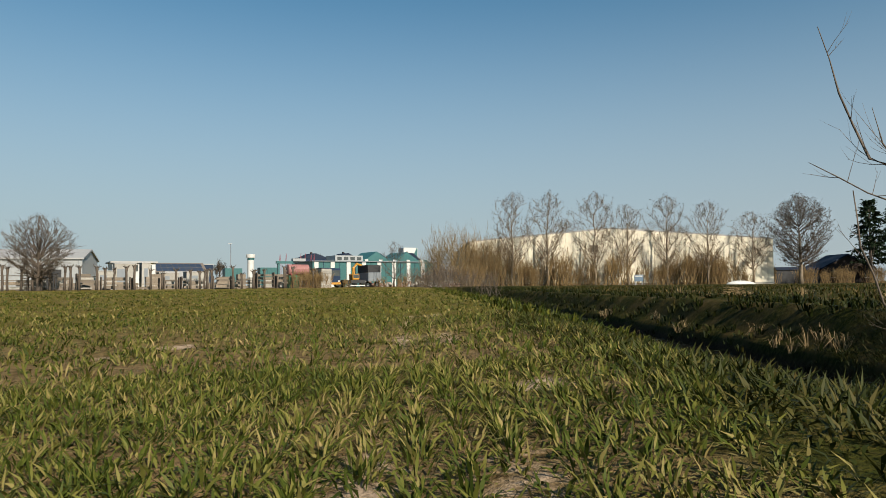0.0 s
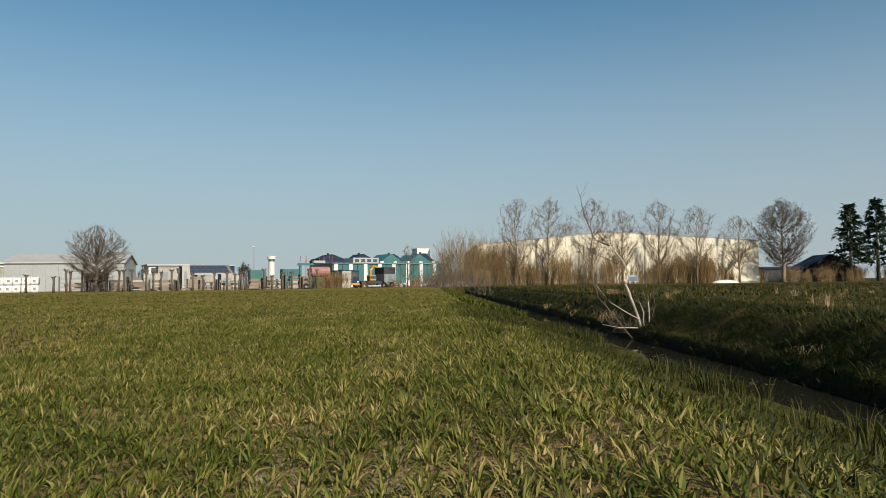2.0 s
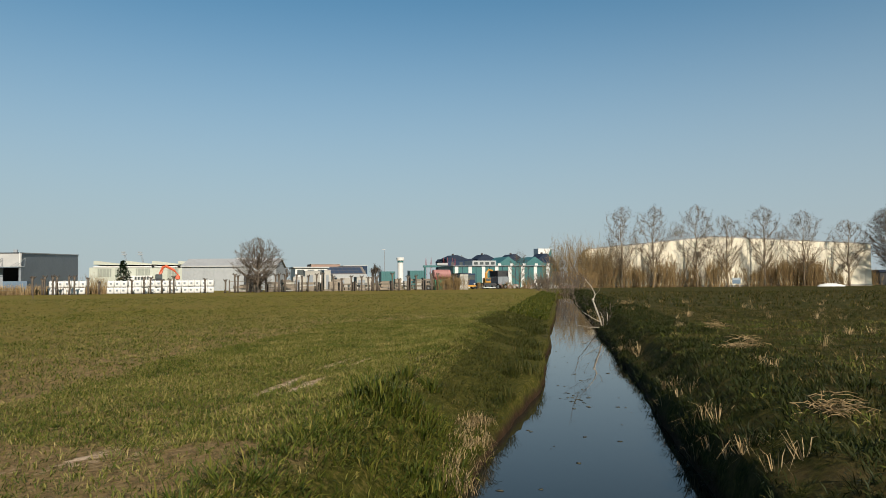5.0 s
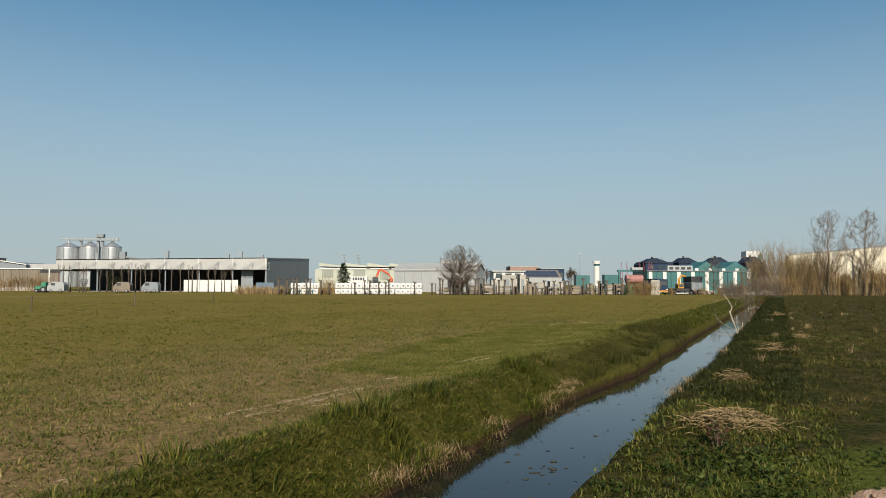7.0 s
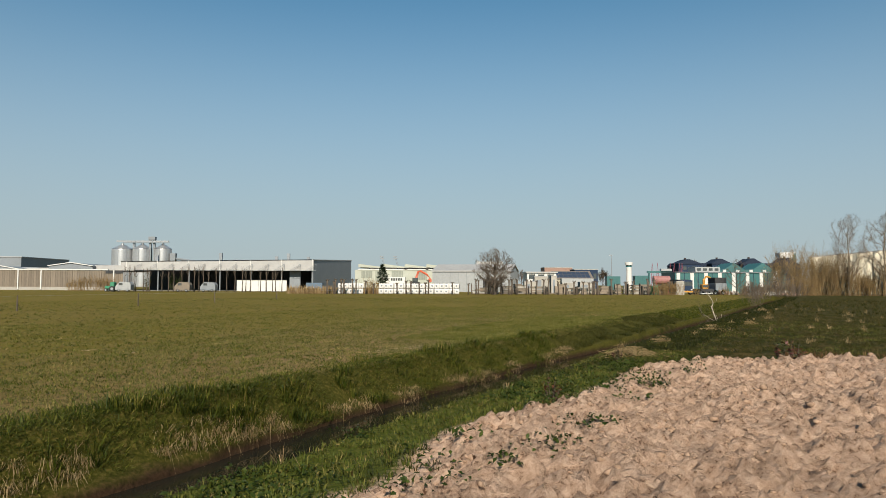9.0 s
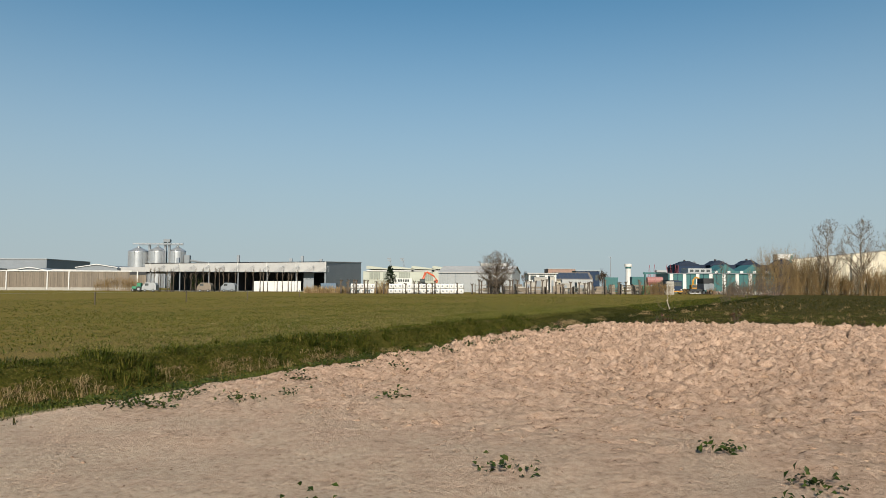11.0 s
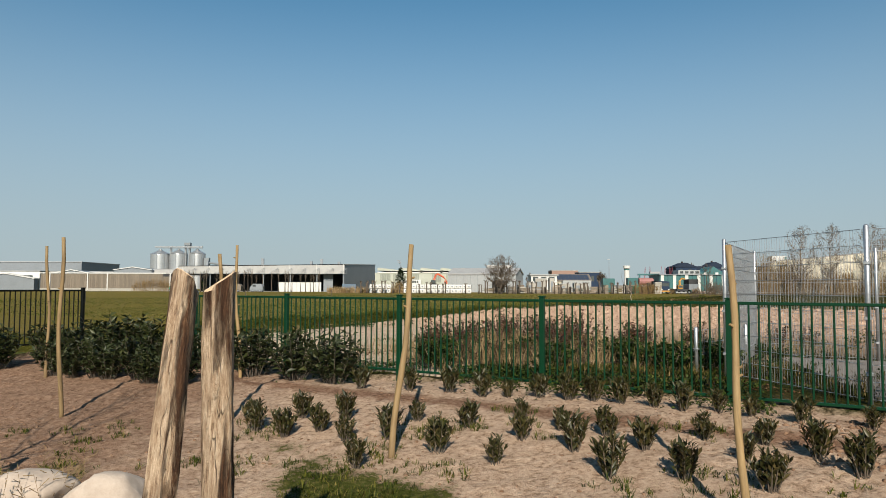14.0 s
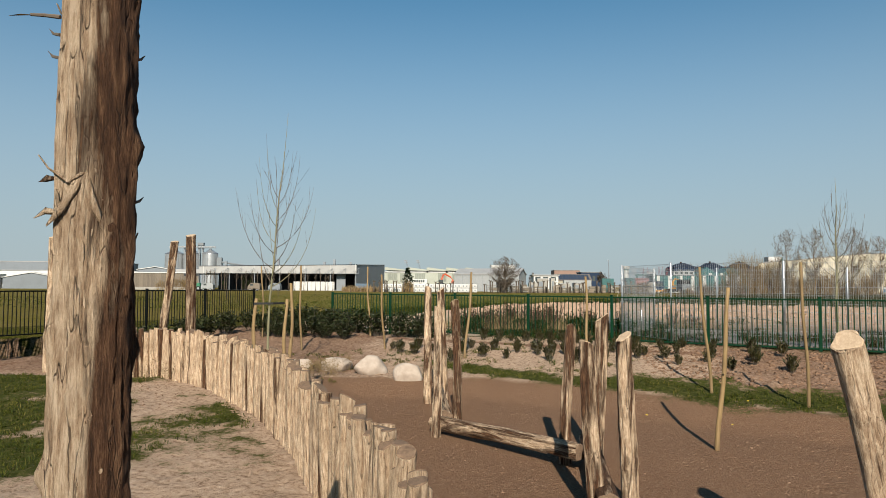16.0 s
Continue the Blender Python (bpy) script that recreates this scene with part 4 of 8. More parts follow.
def crown_tree(name, label, m, seed, fork, z0, z1, radius, trunk_r, primaries, secondaries, twigs, twig_len, twig_r=0.008, heads=0, head_size=0.12, group="", steep=1.0, belly=0.5, leader=0.6,
               bark=None, twig=None, head_mat=None, bow=0.6):
    """A leafless tree whose branches fill an oval crown from z0 to z1, widest at the share belly of its height."""
    rnd = random.Random(seed)
    top = thing(name, m, label, "tree", group)
    power = math.log(0.5) / math.log(belly)

    def reach(f):
        f = min(0.995, max(0.005, f))
        return radius * math.sin(math.pi * f ** power) ** 0.55

    zt = z0 + (z1 - z0) * leader
    steps = 7
    tr = [Vector((rnd.uniform(-1, 1) * 0.012 * zt * (k > 0), rnd.uniform(-1, 1) * 0.012 * zt * (k > 0), -0.1 + (zt + 0.1) * k / steps)) for k in range(steps + 1)]

    def on_trunk(z):
        f = min(0.999, max(0.0, (z + 0.1) / (zt + 0.1))) * steps
        i = int(f)
        return tr[i].lerp(tr[i + 1], f - i)

    limb, fine, ends = [], [], []
    for j in range(primaries):
        f = min(0.97, 0.10 + 0.9 * ((j + rnd.random()) / primaries) ** 0.85)
        az = j * 2.4 + rnd.uniform(-0.5, 0.5)
        rad = reach(f) * rnd.uniform(0.62, 0.98)
        tip = Vector((math.cos(az) * rad, math.sin(az) * rad, z0 + (z1 - z0) * f))
        a = on_trunk(max(fork, min(zt * 0.98, tip.z - rad * steep * rnd.uniform(0.8, 1.25))))
        mid = Vector((a.x + (tip.x - a.x) * bow, a.y + (tip.y - a.y) * bow, a.z + (tip.z - a.z) * (1 - bow)))
        n = 6
        pts = [a * (1 - u) ** 2 + mid * 2 * u * (1 - u) + tip * u * u + Vector((rnd.gauss(0, 1), rnd.gauss(0, 1), rnd.gauss(0, 1))) * 0.025 * radius * (0 < u < 1) for u in [k / n for k in range(n + 1)]]
        r0 = trunk_r * 0.42 * (1 - 0.55 * f)
        for k in range(n):
            limb.append((pts[k], pts[k + 1], max(twig_r * 1.6, r0 * (1 - k / n) ** 0.9), max(twig_r * 1.4, r0 * (1 - (k + 1) / n) ** 0.9)))
        for i in range(secondaries):
            u = min(0.999, 0.22 + 0.78 * (i + rnd.random()) / secondaries) * n
            k = int(u)
            p = pts[k].lerp(pts[k + 1], u - k)
            d = (pts[k + 1] - pts[k]).normalized()
            out = (d + Vector((rnd.gauss(0, 0.55), rnd.gauss(0, 0.55), rnd.gauss(0.12, 0.4)))).normalized()
            q = p + out * radius * rnd.uniform(0.18, 0.46)
            lim = reach((q.z - z0) / (z1 - z0)) * 1.05
            h = math.hypot(q.x, q.y)
            if h > lim:
                q.x, q.y = q.x * lim / h, q.y * lim / h
            q.z = min(q.z, z1)
            w = p.lerp(q, 0.5) + Vector((rnd.gauss(0, 1), rnd.gauss(0, 1), rnd.gauss(-0.3, 1))) * 0.03 * radius
            limb += [(p, w, twig_r * 2.2, twig_r * 1.6), (w, q, twig_r * 1.6, twig_r)]
            for _ in range(twigs):
                g = rnd.random()
                b = p.lerp(w, g * 2) if g < 0.5 else w.lerp(q, g * 2 - 1)
                e = ((q - p).normalized() + Vector((rnd.gauss(0, 0.5), rnd.gauss(0, 0.5), rnd.gauss(0.2, 0.4)))).normalized()
                c = b + e * twig_len * rnd.uniform(0.4, 1.2)
                fine.append((b, c, twig_r, twig_r * 0.5))
                ends.append(c)
    bm = bmesh.new()
    tube(bm, tr, [trunk_r * (1.3 if k == 0 else 1 - 0.75 * k / steps) for k in range(steps + 1)], 9)
    part("trunk", bm, bark or BARK, top, smooth=True)
    v, t = joined([seg_arrays(limb, 4), seg_arrays(fine, 3)])
    crown = new("crown", fast_mesh("crown", v, t, twig or TWIG))
    crown.parent = top
    if heads:
        rng = np.random.default_rng(seed)
        tp = np.array(ends)
        tp = tp[rng.uniform(0, 1, len(tp)) < heads]
        tp = np.repeat(tp, 2, 0) + rng.normal(size=(len(tp) * 2, 3)) * head_size * 0.3
        v, t = leaf_arrays(tp, rng.normal(size=tp.shape), head_size * rng.uniform(0.5, 1.3, len(tp)), head_size * 0.7, rng)
        b = new("seed_growth", fast_mesh("seed_growth", v, t, head_mat or BUDS))
        b.parent = top
    return top


def leaf_shrub(name, label, m, seed, height, radius, stems, leaves, leaf_len, leaf_w, mat, upright=0.6, group="", stem_mat=None, extra=None):
    """A shrub of several stems, each clothed in leaves. m: its pose."""
    rnd, rng = random.Random(seed), np.random.default_rng(seed)
    top = thing(name, m, label, "shrub", group)
    segs, roots, dirs = [], [], []
    for k in range(stems):
        a = 2.4 * k + rnd.uniform(-0.5, 0.5)
        r = radius * math.sqrt((k + 0.5) / stems)
        h = height * rnd.uniform(0.7, 1.05) * (1 - 0.3 * (r / radius) ** 2)
        p0 = Vector((math.cos(a) * r * 0.25, math.sin(a) * r * 0.25, -0.03))
        p1 = Vector((math.cos(a) * r * 0.7, math.sin(a) * r * 0.7, h * 0.55))
        p2 = Vector((math.cos(a) * r, math.sin(a) * r, h))
        segs += [(p0, p1, 0.007, 0.005), (p1, p2, 0.005, 0.002)]
        for j in range(leaves):
            f = 0.18 + 0.82 * (j + rnd.random()) / leaves
            at = p0.lerp(p1, f * 2) if f < 0.5 else p1.lerp(p2, f * 2 - 1)
            b = rnd.uniform(0, 6.28)
            roots.append(at)
            dirs.append(Vector((math.cos(b), math.sin(b), upright + rnd.uniform(-0.5, 0.6))))
    v, t = seg_arrays(segs, 4)
    st = new("stem", fast_mesh("stem", v, t, stem_mat or TWIG))
    st.parent = top
    ln = leaf_len * rng.uniform(0.6, 1.2, len(roots))
    v, t = leaf_arrays(roots, dirs, ln, leaf_w * ln / leaf_len, rng)
    lv = new("foliage", fast_mesh("foliage", v, t, mat))
    lv.parent = top
    return top


wheat_field()
bank_grass()
meadow_grass()
clods()
# ---------------------------------------------------------------- playground: wood
def peeled_wood(name, barky=0.0, bark_side=None):
    """Split-dried wood with fibres along the trunk, fine cracks and bark left in strips."""
    m, tree, bsdf = nodes_of(name)
    raw = coords(tree)
    vec = coords(tree, (1, 1, 0.11))
    info = tree.nodes.new("ShaderNodeObjectInfo")
    shift = tree.nodes.new("ShaderNodeVectorMath")
    shift.operation = "ADD"
    link(tree, vec, shift.inputs[0])
    comb = tree.nodes.new("ShaderNodeCombineXYZ")
    for k in range(3):
        link(tree, math_node(tree, "MULTIPLY", info.outputs["Random"], 37.0 + 11 * k), comb.inputs[k])
    link(tree, comb.outputs[0], shift.inputs[1])
    vec = shift.outputs[0]
    grain = noise_node(tree, vec, 62, 8, 0.80)
    patch = noise_node(tree, vec, 13, 6, 0.65, 0.4)
    blotch = noise_node(tree, raw, 5, 4, 0.6)
    wood = ramp_node(tree, grain, [(0.33, (0.10, 0.058, 0.032)), (0.45, (0.43, 0.295, 0.188)), (0.60, (0.72, 0.565, 0.405))])
    weather = ramp_node(tree, blotch, [(0.42, (0, 0, 0)), (0.7, (0.6, 0.6, 0.6))])
    wood = mix_node(tree, weather, wood, (0.23, 0.145, 0.088))
    bark = ramp_node(tree, grain, [(0.36, (0.020, 0.010, 0.006)), (0.52, (0.090, 0.043, 0.022)), (0.68, (0.24, 0.138, 0.076))])
    f = math_node(tree, "ADD", math_node(tree, "MULTIPLY_ADD", grain, 0.30, math_node(tree, "ADD", patch, barky - 0.15)), math_node(tree, "MULTIPLY_ADD", info.outputs["Random"], 0.16, -0.08))
    if bark_side:
        split = tree.nodes.new("ShaderNodeSeparateXYZ")
        link(tree, raw, split.inputs[0])
        d = math_node(tree, "ADD", math_node(tree, "MULTIPLY", split.outputs[0], bark_side[0]), math_node(tree, "MULTIPLY", split.outputs[1], bark_side[1]))
        f = math_node(tree, "ADD", f, math_node(tree, "MULTIPLY_ADD", d, 3.2, -0.04))
    hide = ramp_node(tree, f, [(0.50, (0, 0, 0)), (0.60, (1, 1, 1))])
    col = mix_node(tree, hide, wood, bark)
    crack = ramp_node(tree, noise_node(tree, vec, 17, 2, 0.5), [(0.490, (0, 0, 0)), (0.497, (0.6, 0.6, 0.6)), (0.504, (0, 0, 0))])
    col = mix_node(tree, crack, col, (0.05, 0.03, 0.02))
    link(tree, col, bsdf.inputs["Base Color"])
    bsdf.inputs["Roughness"].default_value = 0.85
    bsdf.inputs["Specular IOR Level"].default_value = 0.2
    h = math_node(tree, "ADD", grain, math_node(tree, "MULTIPLY", hide, 0.8))
    bump_node(tree, math_node(tree, "MULTIPLY_ADD", crack, -1.2, h), 1.0, 0.035, bsdf)
    return m


def end_grain(name, dark, light, rings):
    m, tree, bsdf = nodes_of(name)
    w = tree.nodes.new("ShaderNodeTexWave")
    w.wave_type, w.rings_direction = "RINGS", "Z"
    w.inputs["Scale"].default_value, w.inputs["Distortion"].default_value, w.inputs["Detail"].default_value = 75, 3.0, 4
    vec = coords(tree)
    link(tree, vec, w.inputs["Vector"])
    rough = noise_node(tree, vec, 30, 5, 0.7)
    col = ramp_node(tree, rough, [(0.3, dark), (0.7, light)])
    r = ramp_node(tree, w.outputs["Fac"], [(0.25, (rings, rings, rings)), (0.75, (0, 0, 0))])
    link(tree, mix_node(tree, r, col, tuple(v * 0.6 for v in dark)), bsdf.inputs["Base Color"])
    bsdf.inputs["Roughness"].default_value = 0.9
    bump_node(tree, rough, 0.5, 0.004, bsdf)
    return m


PEELED, PEELED_PALE, BARKED = peeled_wood("peeled_log", 0.02), peeled_wood("pale_peeled_log", -0.20), peeled_wood("barked_log", 0.06)
POST_WOOD = peeled_wood("half_barked_post", 0.03, (0.9, 0.44))
SAWN = end_grain("sawn_end", (0.36, 0.25, 0.155), (0.56, 0.43, 0.30), 0.35)
SAWN_OLD = end_grain("old_sawn_end", (0.085, 0.052, 0.032), (0.22, 0.145, 0.092), 0.3)
STAKE_WOOD = surface("stake_wood", (0.13, 0.082, 0.034), (0.26, 0.178, 0.080), 30, 0.75, stretch=(1, 1, 0.12), bump=0.3, depth=0.004, grime=0.5, grime_color=(0.075, 0.048, 0.028), per_piece=0.15)
BLACK_BAND = surface("rubber_band", (0.00936, 0.00936, 0.00936), (0.0195, 0.0195, 0.0195), 20, 0.7)


def log_bm(height, r0, r1, seed, sides=20, rings=18, slant=0.0, wavy=0.010, bend=0.035, sink=0.25, rough=0.0):
    """An uneven peeled trunk. Returns the body, its sawn top and the top's middle."""
    rnd = random.Random(seed)
    bm, top = bmesh.new(), None
    ph = [rnd.uniform(0, 6.28) for _ in range(4)]
    sa = rnd.uniform(0, 6.28)
    knots = [(rnd.uniform(0.2, 0.95), rnd.uniform(0, 6.28)) for _ in range(4)]
    prev = None
    for k in range(rings + 1):
        f = k / rings
        r = r0 + (r1 - r0) * f
        z = -sink + (height + sink) * f
        cx, cy = bend * math.sin(f * 3.0 + ph[0]), bend * math.cos(f * 2.3 + ph[1])
        ring = []
        for j in range(sides):
            a = 2 * math.pi * j / sides
            rr = r * (1 + wavy / r0 * (math.sin(3 * a + ph[2] + 2 * f) + 0.7 * math.sin(5 * a + ph[3] - 4 * f)) + 0.07 * noise.noise(Vector((math.cos(a) * 3, math.sin(a) * 3, z * 3 + seed))) + 0.05 * noise.noise(Vector((math.cos(a) * 9, math.sin(a) * 9, z * 2 + seed))))
            for kf, ka in knots:
                d = math.hypot((f - kf) * (height + sink) / r0, math.remainder(a - ka, 2 * math.pi) * 1.0)
                rr += 0.26 * r * math.exp(-d * d * 7)
            if rough:
                side = 0.5 + 0.5 * math.cos(a - 0.45)
                rr += rough * (0.35 + side) * (noise.noise(Vector((math.cos(a) * 7, math.sin(a) * 7, z * 9))) + 0.8 * noise.noise(Vector((math.cos(a) * 16, math.sin(a) * 16, z * 22))))
            zz = z + (slant * r * math.cos(a - sa) if k == rings else 0)
            ring.append(bm.verts.new((cx + rr * math.cos(a), cy + rr * math.sin(a), zz)))
        if prev:
            for j in range(sides):
                bm.faces.new((prev[j], prev[(j + 1) % sides], ring[(j + 1) % sides], ring[j]))
        prev = ring
    top = [v.co.copy() for v in prev]
    cap = bmesh.new()
    mid = sum(top, Vector()) / len(top)
    inner = [cap.verts.new(mid + (p - mid) * 0.93 + Vector((0, 0, 0.008))) for p in top]
    outer = [cap.verts.new(mid + (p - mid) * 1.0) for p in top]
    for j in range(len(top)):
        cap.faces.new((outer[j], outer[(j + 1) % len(top)], inner[(j + 1) % len(top)], inner[j]))
    cap.faces.new(inner)
    return bm, cap


def upright(base, top):
    """A pose at base whose z axis points to top."""
    d = Vector(top) - Vector(base)
    return Matrix.Translation(base) @ Vector((0, 0, 1)).rotation_difference(d).to_matrix().to_4x4(), d.length


def log(base, top, r0, r1, seed, label, name="log_post", slant=0.5, group="", wood=None, **kw):
    m, h = upright(base, top)
    t = thing(name, m, label, "log", group)
    bm, cap = log_bm(h, r0, r1, seed, slant=slant, **kw)
    part("stem", bm, wood or PEELED, t, smooth=True)
    part("sawn_end", cap, SAWN, t, "pale sawn end grain")
    return t


def gz(x, y):
    return ground_height(x, y)


G = "climbing logs"
LOGS = [  # foot x, y; head x, y, z; radius; seed
    (-2.42, -10.2, -2.36, -9.26, 1.07, 0.068, 1), (-2.09, -9.45, -2.14, -9.17, 1.17, 0.068, 2), (-2.66, -7.0, -2.59, -6.51, 1.38, 0.074, 3), (-2.33, -6.9, -2.34, -6.67, 1.37, 0.072, 4),
    (-0.70, -11.6, -0.59, -11.05, 0.88, 0.072, 5), (-0.32, -11.6, -0.22, -11.22, 1.04, 0.084, 6), (-0.78, -13.7, -0.79, -13.46, 0.87, 0.077, 7), (-0.46, -13.6, -0.40, -13.36, 0.93, 0.082, 8)]
for fx, fy, hx, hy, hz, r, k in LOGS:
    log((fx, fy, gz(fx, fy)), (hx, hy, hz), r, r * 0.92, k, "upright peeled log with bark remains in a climbing frame", group=G, slant=0.35 if k == 7 else 0.8, wood=BARKED if k < 5 else PEELED, rough=0.004, sides=28, rings=40)
log((0.95, -15.55, gz(0.95, -15.55)), (0.57, -15.6, 1.07), 0.115, 0.10, 31, "leaning peeled log with a pale sawn top", group=G, slant=0.6, wood=PEELED_PALE, rough=0.006, sides=40, rings=60)
# lying beams between the uprights
for a, b, r, k in (((-2.46, -6.75, -0.42), (-2.24, -9.75, -0.56), 0.105, 11), ((-2.42, -9.84, -0.58), (-0.62, -11.95, -0.57), 0.105, 12), ((-0.40, -11.2, -0.52), (-0.70, -14.0, -0.56), 0.105, 13)):
    m, h = upright(a, b)
    t = thing("log_beam", m, "weathered log lying between upright posts", "log", G)
    bm, cap = log_bm(h, r, r * 0.94, k, slant=0.0, sink=0.0, bend=0.02)
    part("stem", bm, BARKED, t, smooth=True)
    part("sawn_end", cap, SAWN_OLD, t, "weathered brown end grain")
# tall poles over the palisade
for (x, y, z, r, k, lx, ly) in ((-8.07, -4.63, 2.56, 0.115, 21, 0.0, 0.0), (-9.10, -2.95, 2.52, 0.10, 22, -0.36, -0.1), (-10.74, -4.51, 2.65, 0.11, 23, -0.2, 0), (-11.35, -4.42, 2.53, 0.105, 24, 0, 0)):
    log((x + lx, y + ly, gz(x, y)), (x, y, z), r, r * 0.88, k, "tall slim peeled pole behind the palisade", "pole", slant=0.3, group="tall poles", wood=PEELED)


def big_post():
    """The thick post, half barked, with torn ribbons of bast, splinters and knots."""
    foot, head, eye, k_ = gz(-3.15, -18.68), 2.32, 1.44, 0.705
    t = log((-3.14, -18.68, foot), (-3.17, -18.68, head), 0.109, 0.096, 77, "thick rough trunk with torn bark and knots", "trunk_post", sides=72, rings=150, rough=0.008, wavy=0.005, bend=0.012, slant=0.2, wood=POST_WOOD)
    rnd = random.Random(5)
    right, front = Vector((0.9, 0.44, 0)), Vector((0.44, -0.9, 0))

    def skin(u, z, lift=0.0):
        """On the sunny face: u from -1 to 1 across it, z over the play floor."""
        z = eye + k_ * (z - eye)
        r = 0.109 - 0.013 * (z - foot) / (head - foot) + k_ * lift
        return right * (u * r) + front * (math.sqrt(max(0, 1 - u * u)) * r) + Vector((0, 0, z - foot))

    def ribbon(name, pts, widths, mat, label=""):
        bm = bmesh.new()
        rows = []
        widths = [k_ * w for w in widths]
        for k, p in enumerate(pts):
            d = (pts[min(k + 1, len(pts) - 1)] - pts[max(k - 1, 0)]).normalized()
            o = Vector((p.x, p.y, 0)).normalized()
            s = d.cross(o).normalized() * widths[k] / 2
            rows.append([bm.verts.new(q) for q in (p - s, p + o * widths[k] * 0.16, p + s, p - o * 0.004)])
        for a, b in zip(rows, rows[1:]):
            for i in range(4):
                bm.faces.new((a[i], a[(i + 1) % 4], b[(i + 1) % 4], b[i]))
        bmesh.ops.recalc_face_normals(bm, faces=bm.faces)
        part(name, bm, mat, t, label, smooth=True)

    ribbon("bast_ribbon", [skin(-0.20, 1.87, 0.004), skin(-0.17, 1.83, 0.016), skin(-0.08, 1.77, 0.020), skin(0.08, 1.70, 0.022), skin(0.12, 1.67, 0.012)], [0.012, 0.024, 0.028, 0.026, 0.008], PEELED_PALE, "pale torn bast")
    ribbon("bast_ribbon", [skin(-0.25, 1.86, 0.004), skin(-0.42, 1.80, 0.012), skin(-0.70, 1.72, 0.02), skin(-0.95, 1.66, 0.03)], [0.010, 0.030, 0.042, 0.012], PEELED_PALE, "pale torn bast")
    ribbon("bast_ribbon", [skin(-0.12, 1.86, 0.004), skin(-0.3, 1.85, 0.014), skin(-0.6, 1.82, 0.012), skin(-0.96, 1.88, 0.03), skin(-0.99, 1.93, 0.06)], [0.008, 0.014, 0.012, 0.010, 0.004], PEELED_PALE, "pale torn bast")
    ribbon("bast_ribbon", [skin(-0.35, 1.80, 0.003), skin(-0.33, 1.70, 0.008), skin(-0.28, 1.5, 0.006), skin(-0.25, 1.3, 0.003)], [0.014, 0.034, 0.03, 0.008], PEELED_PALE, "pale torn bast")
    ribbon("bast_ribbon", [skin(-0.9, 1.71, 0.002), skin(-1.0, 1.72, 0.03), skin(-1.0, 1.69, 0.07)], [0.02, 0.03, 0.006], PEELED_PALE, "pale torn bast")
    ribbon("bast_ribbon", [skin(-0.95, 1.84, 0.002), skin(-1.0, 1.845, 0.03), skin(-1.0, 1.83, 0.055)], [0.012, 0.03, 0.012], PEELED, "brown torn bast")
    for k in range(46):
        u, z = rnd.uniform(-0.1, 1.0) if rnd.random() < 0.8 else rnd.uniform(-1, 0), rnd.uniform(0.4, 2.6)
        ln, d = rnd.uniform(0.03, 0.11), rnd.choice((-1, 1))
        ribbon("bark_strip", [skin(u, z, -0.002), skin(u, z + d * ln * 0.5, 0.007), skin(u + rnd.uniform(-0.08, 0.08), z + d * ln, rnd.uniform(0.01, 0.028))], [rnd.uniform(0.008, 0.02), rnd.uniform(0.006, 0.016), 0.003], POST_WOOD)
    for u, z, s_ in ((0.45, 1.66, 0.040), (0.25, 1.06, 0.022), (0.5, 2.45, 0.03), (-0.55, 1.2, 0.016), (0.55, 0.62, 0.03), (0.2, 0.75, 0.02)):
        bm = bmesh.new()
        s_ *= k_
        bmesh.ops.create_icosphere(bm, subdivisions=2, radius=s_)
        c = skin(u, z, -0.55 * s_)
        for v in bm.verts:
            v.co = v.co * (1 + 0.35 * noise.noise(v.co * 40)) + c
        part("knot", bm, POST_WOOD, t, smooth=True)
    bm = bmesh.new()
    tube(bm, [skin(-0.97, 2.47), skin(-1.0, 2.48, 0.05), skin(-1.0, 2.475, 0.10)], [0.006, 0.005, 0.004], 6)
    part("twig_stub", bm, TWIG, t)
    ribbon("torn_fibre", [skin(-1.0, 2.475, 0.09), skin(-1.0, 2.47, 0.13), skin(-1.0, 2.46, 0.17)], [0.006, 0.02, 0.003], STRAW, "pale torn wood fibre")
    for u, z in ((1.0, 2.34), (-1.0, 2.40), (-1.0, 2.31), (1.0, 1.76)):
        bm = bmesh.new()
        tube(bm, [skin(u * 0.97, z), skin(u, z + 0.012, 0.02), skin(u, z + 0.03, 0.035)], [0.005, 0.004, 0.001], 5)
        part("twig_stub", bm, BARK, t)


big_post()


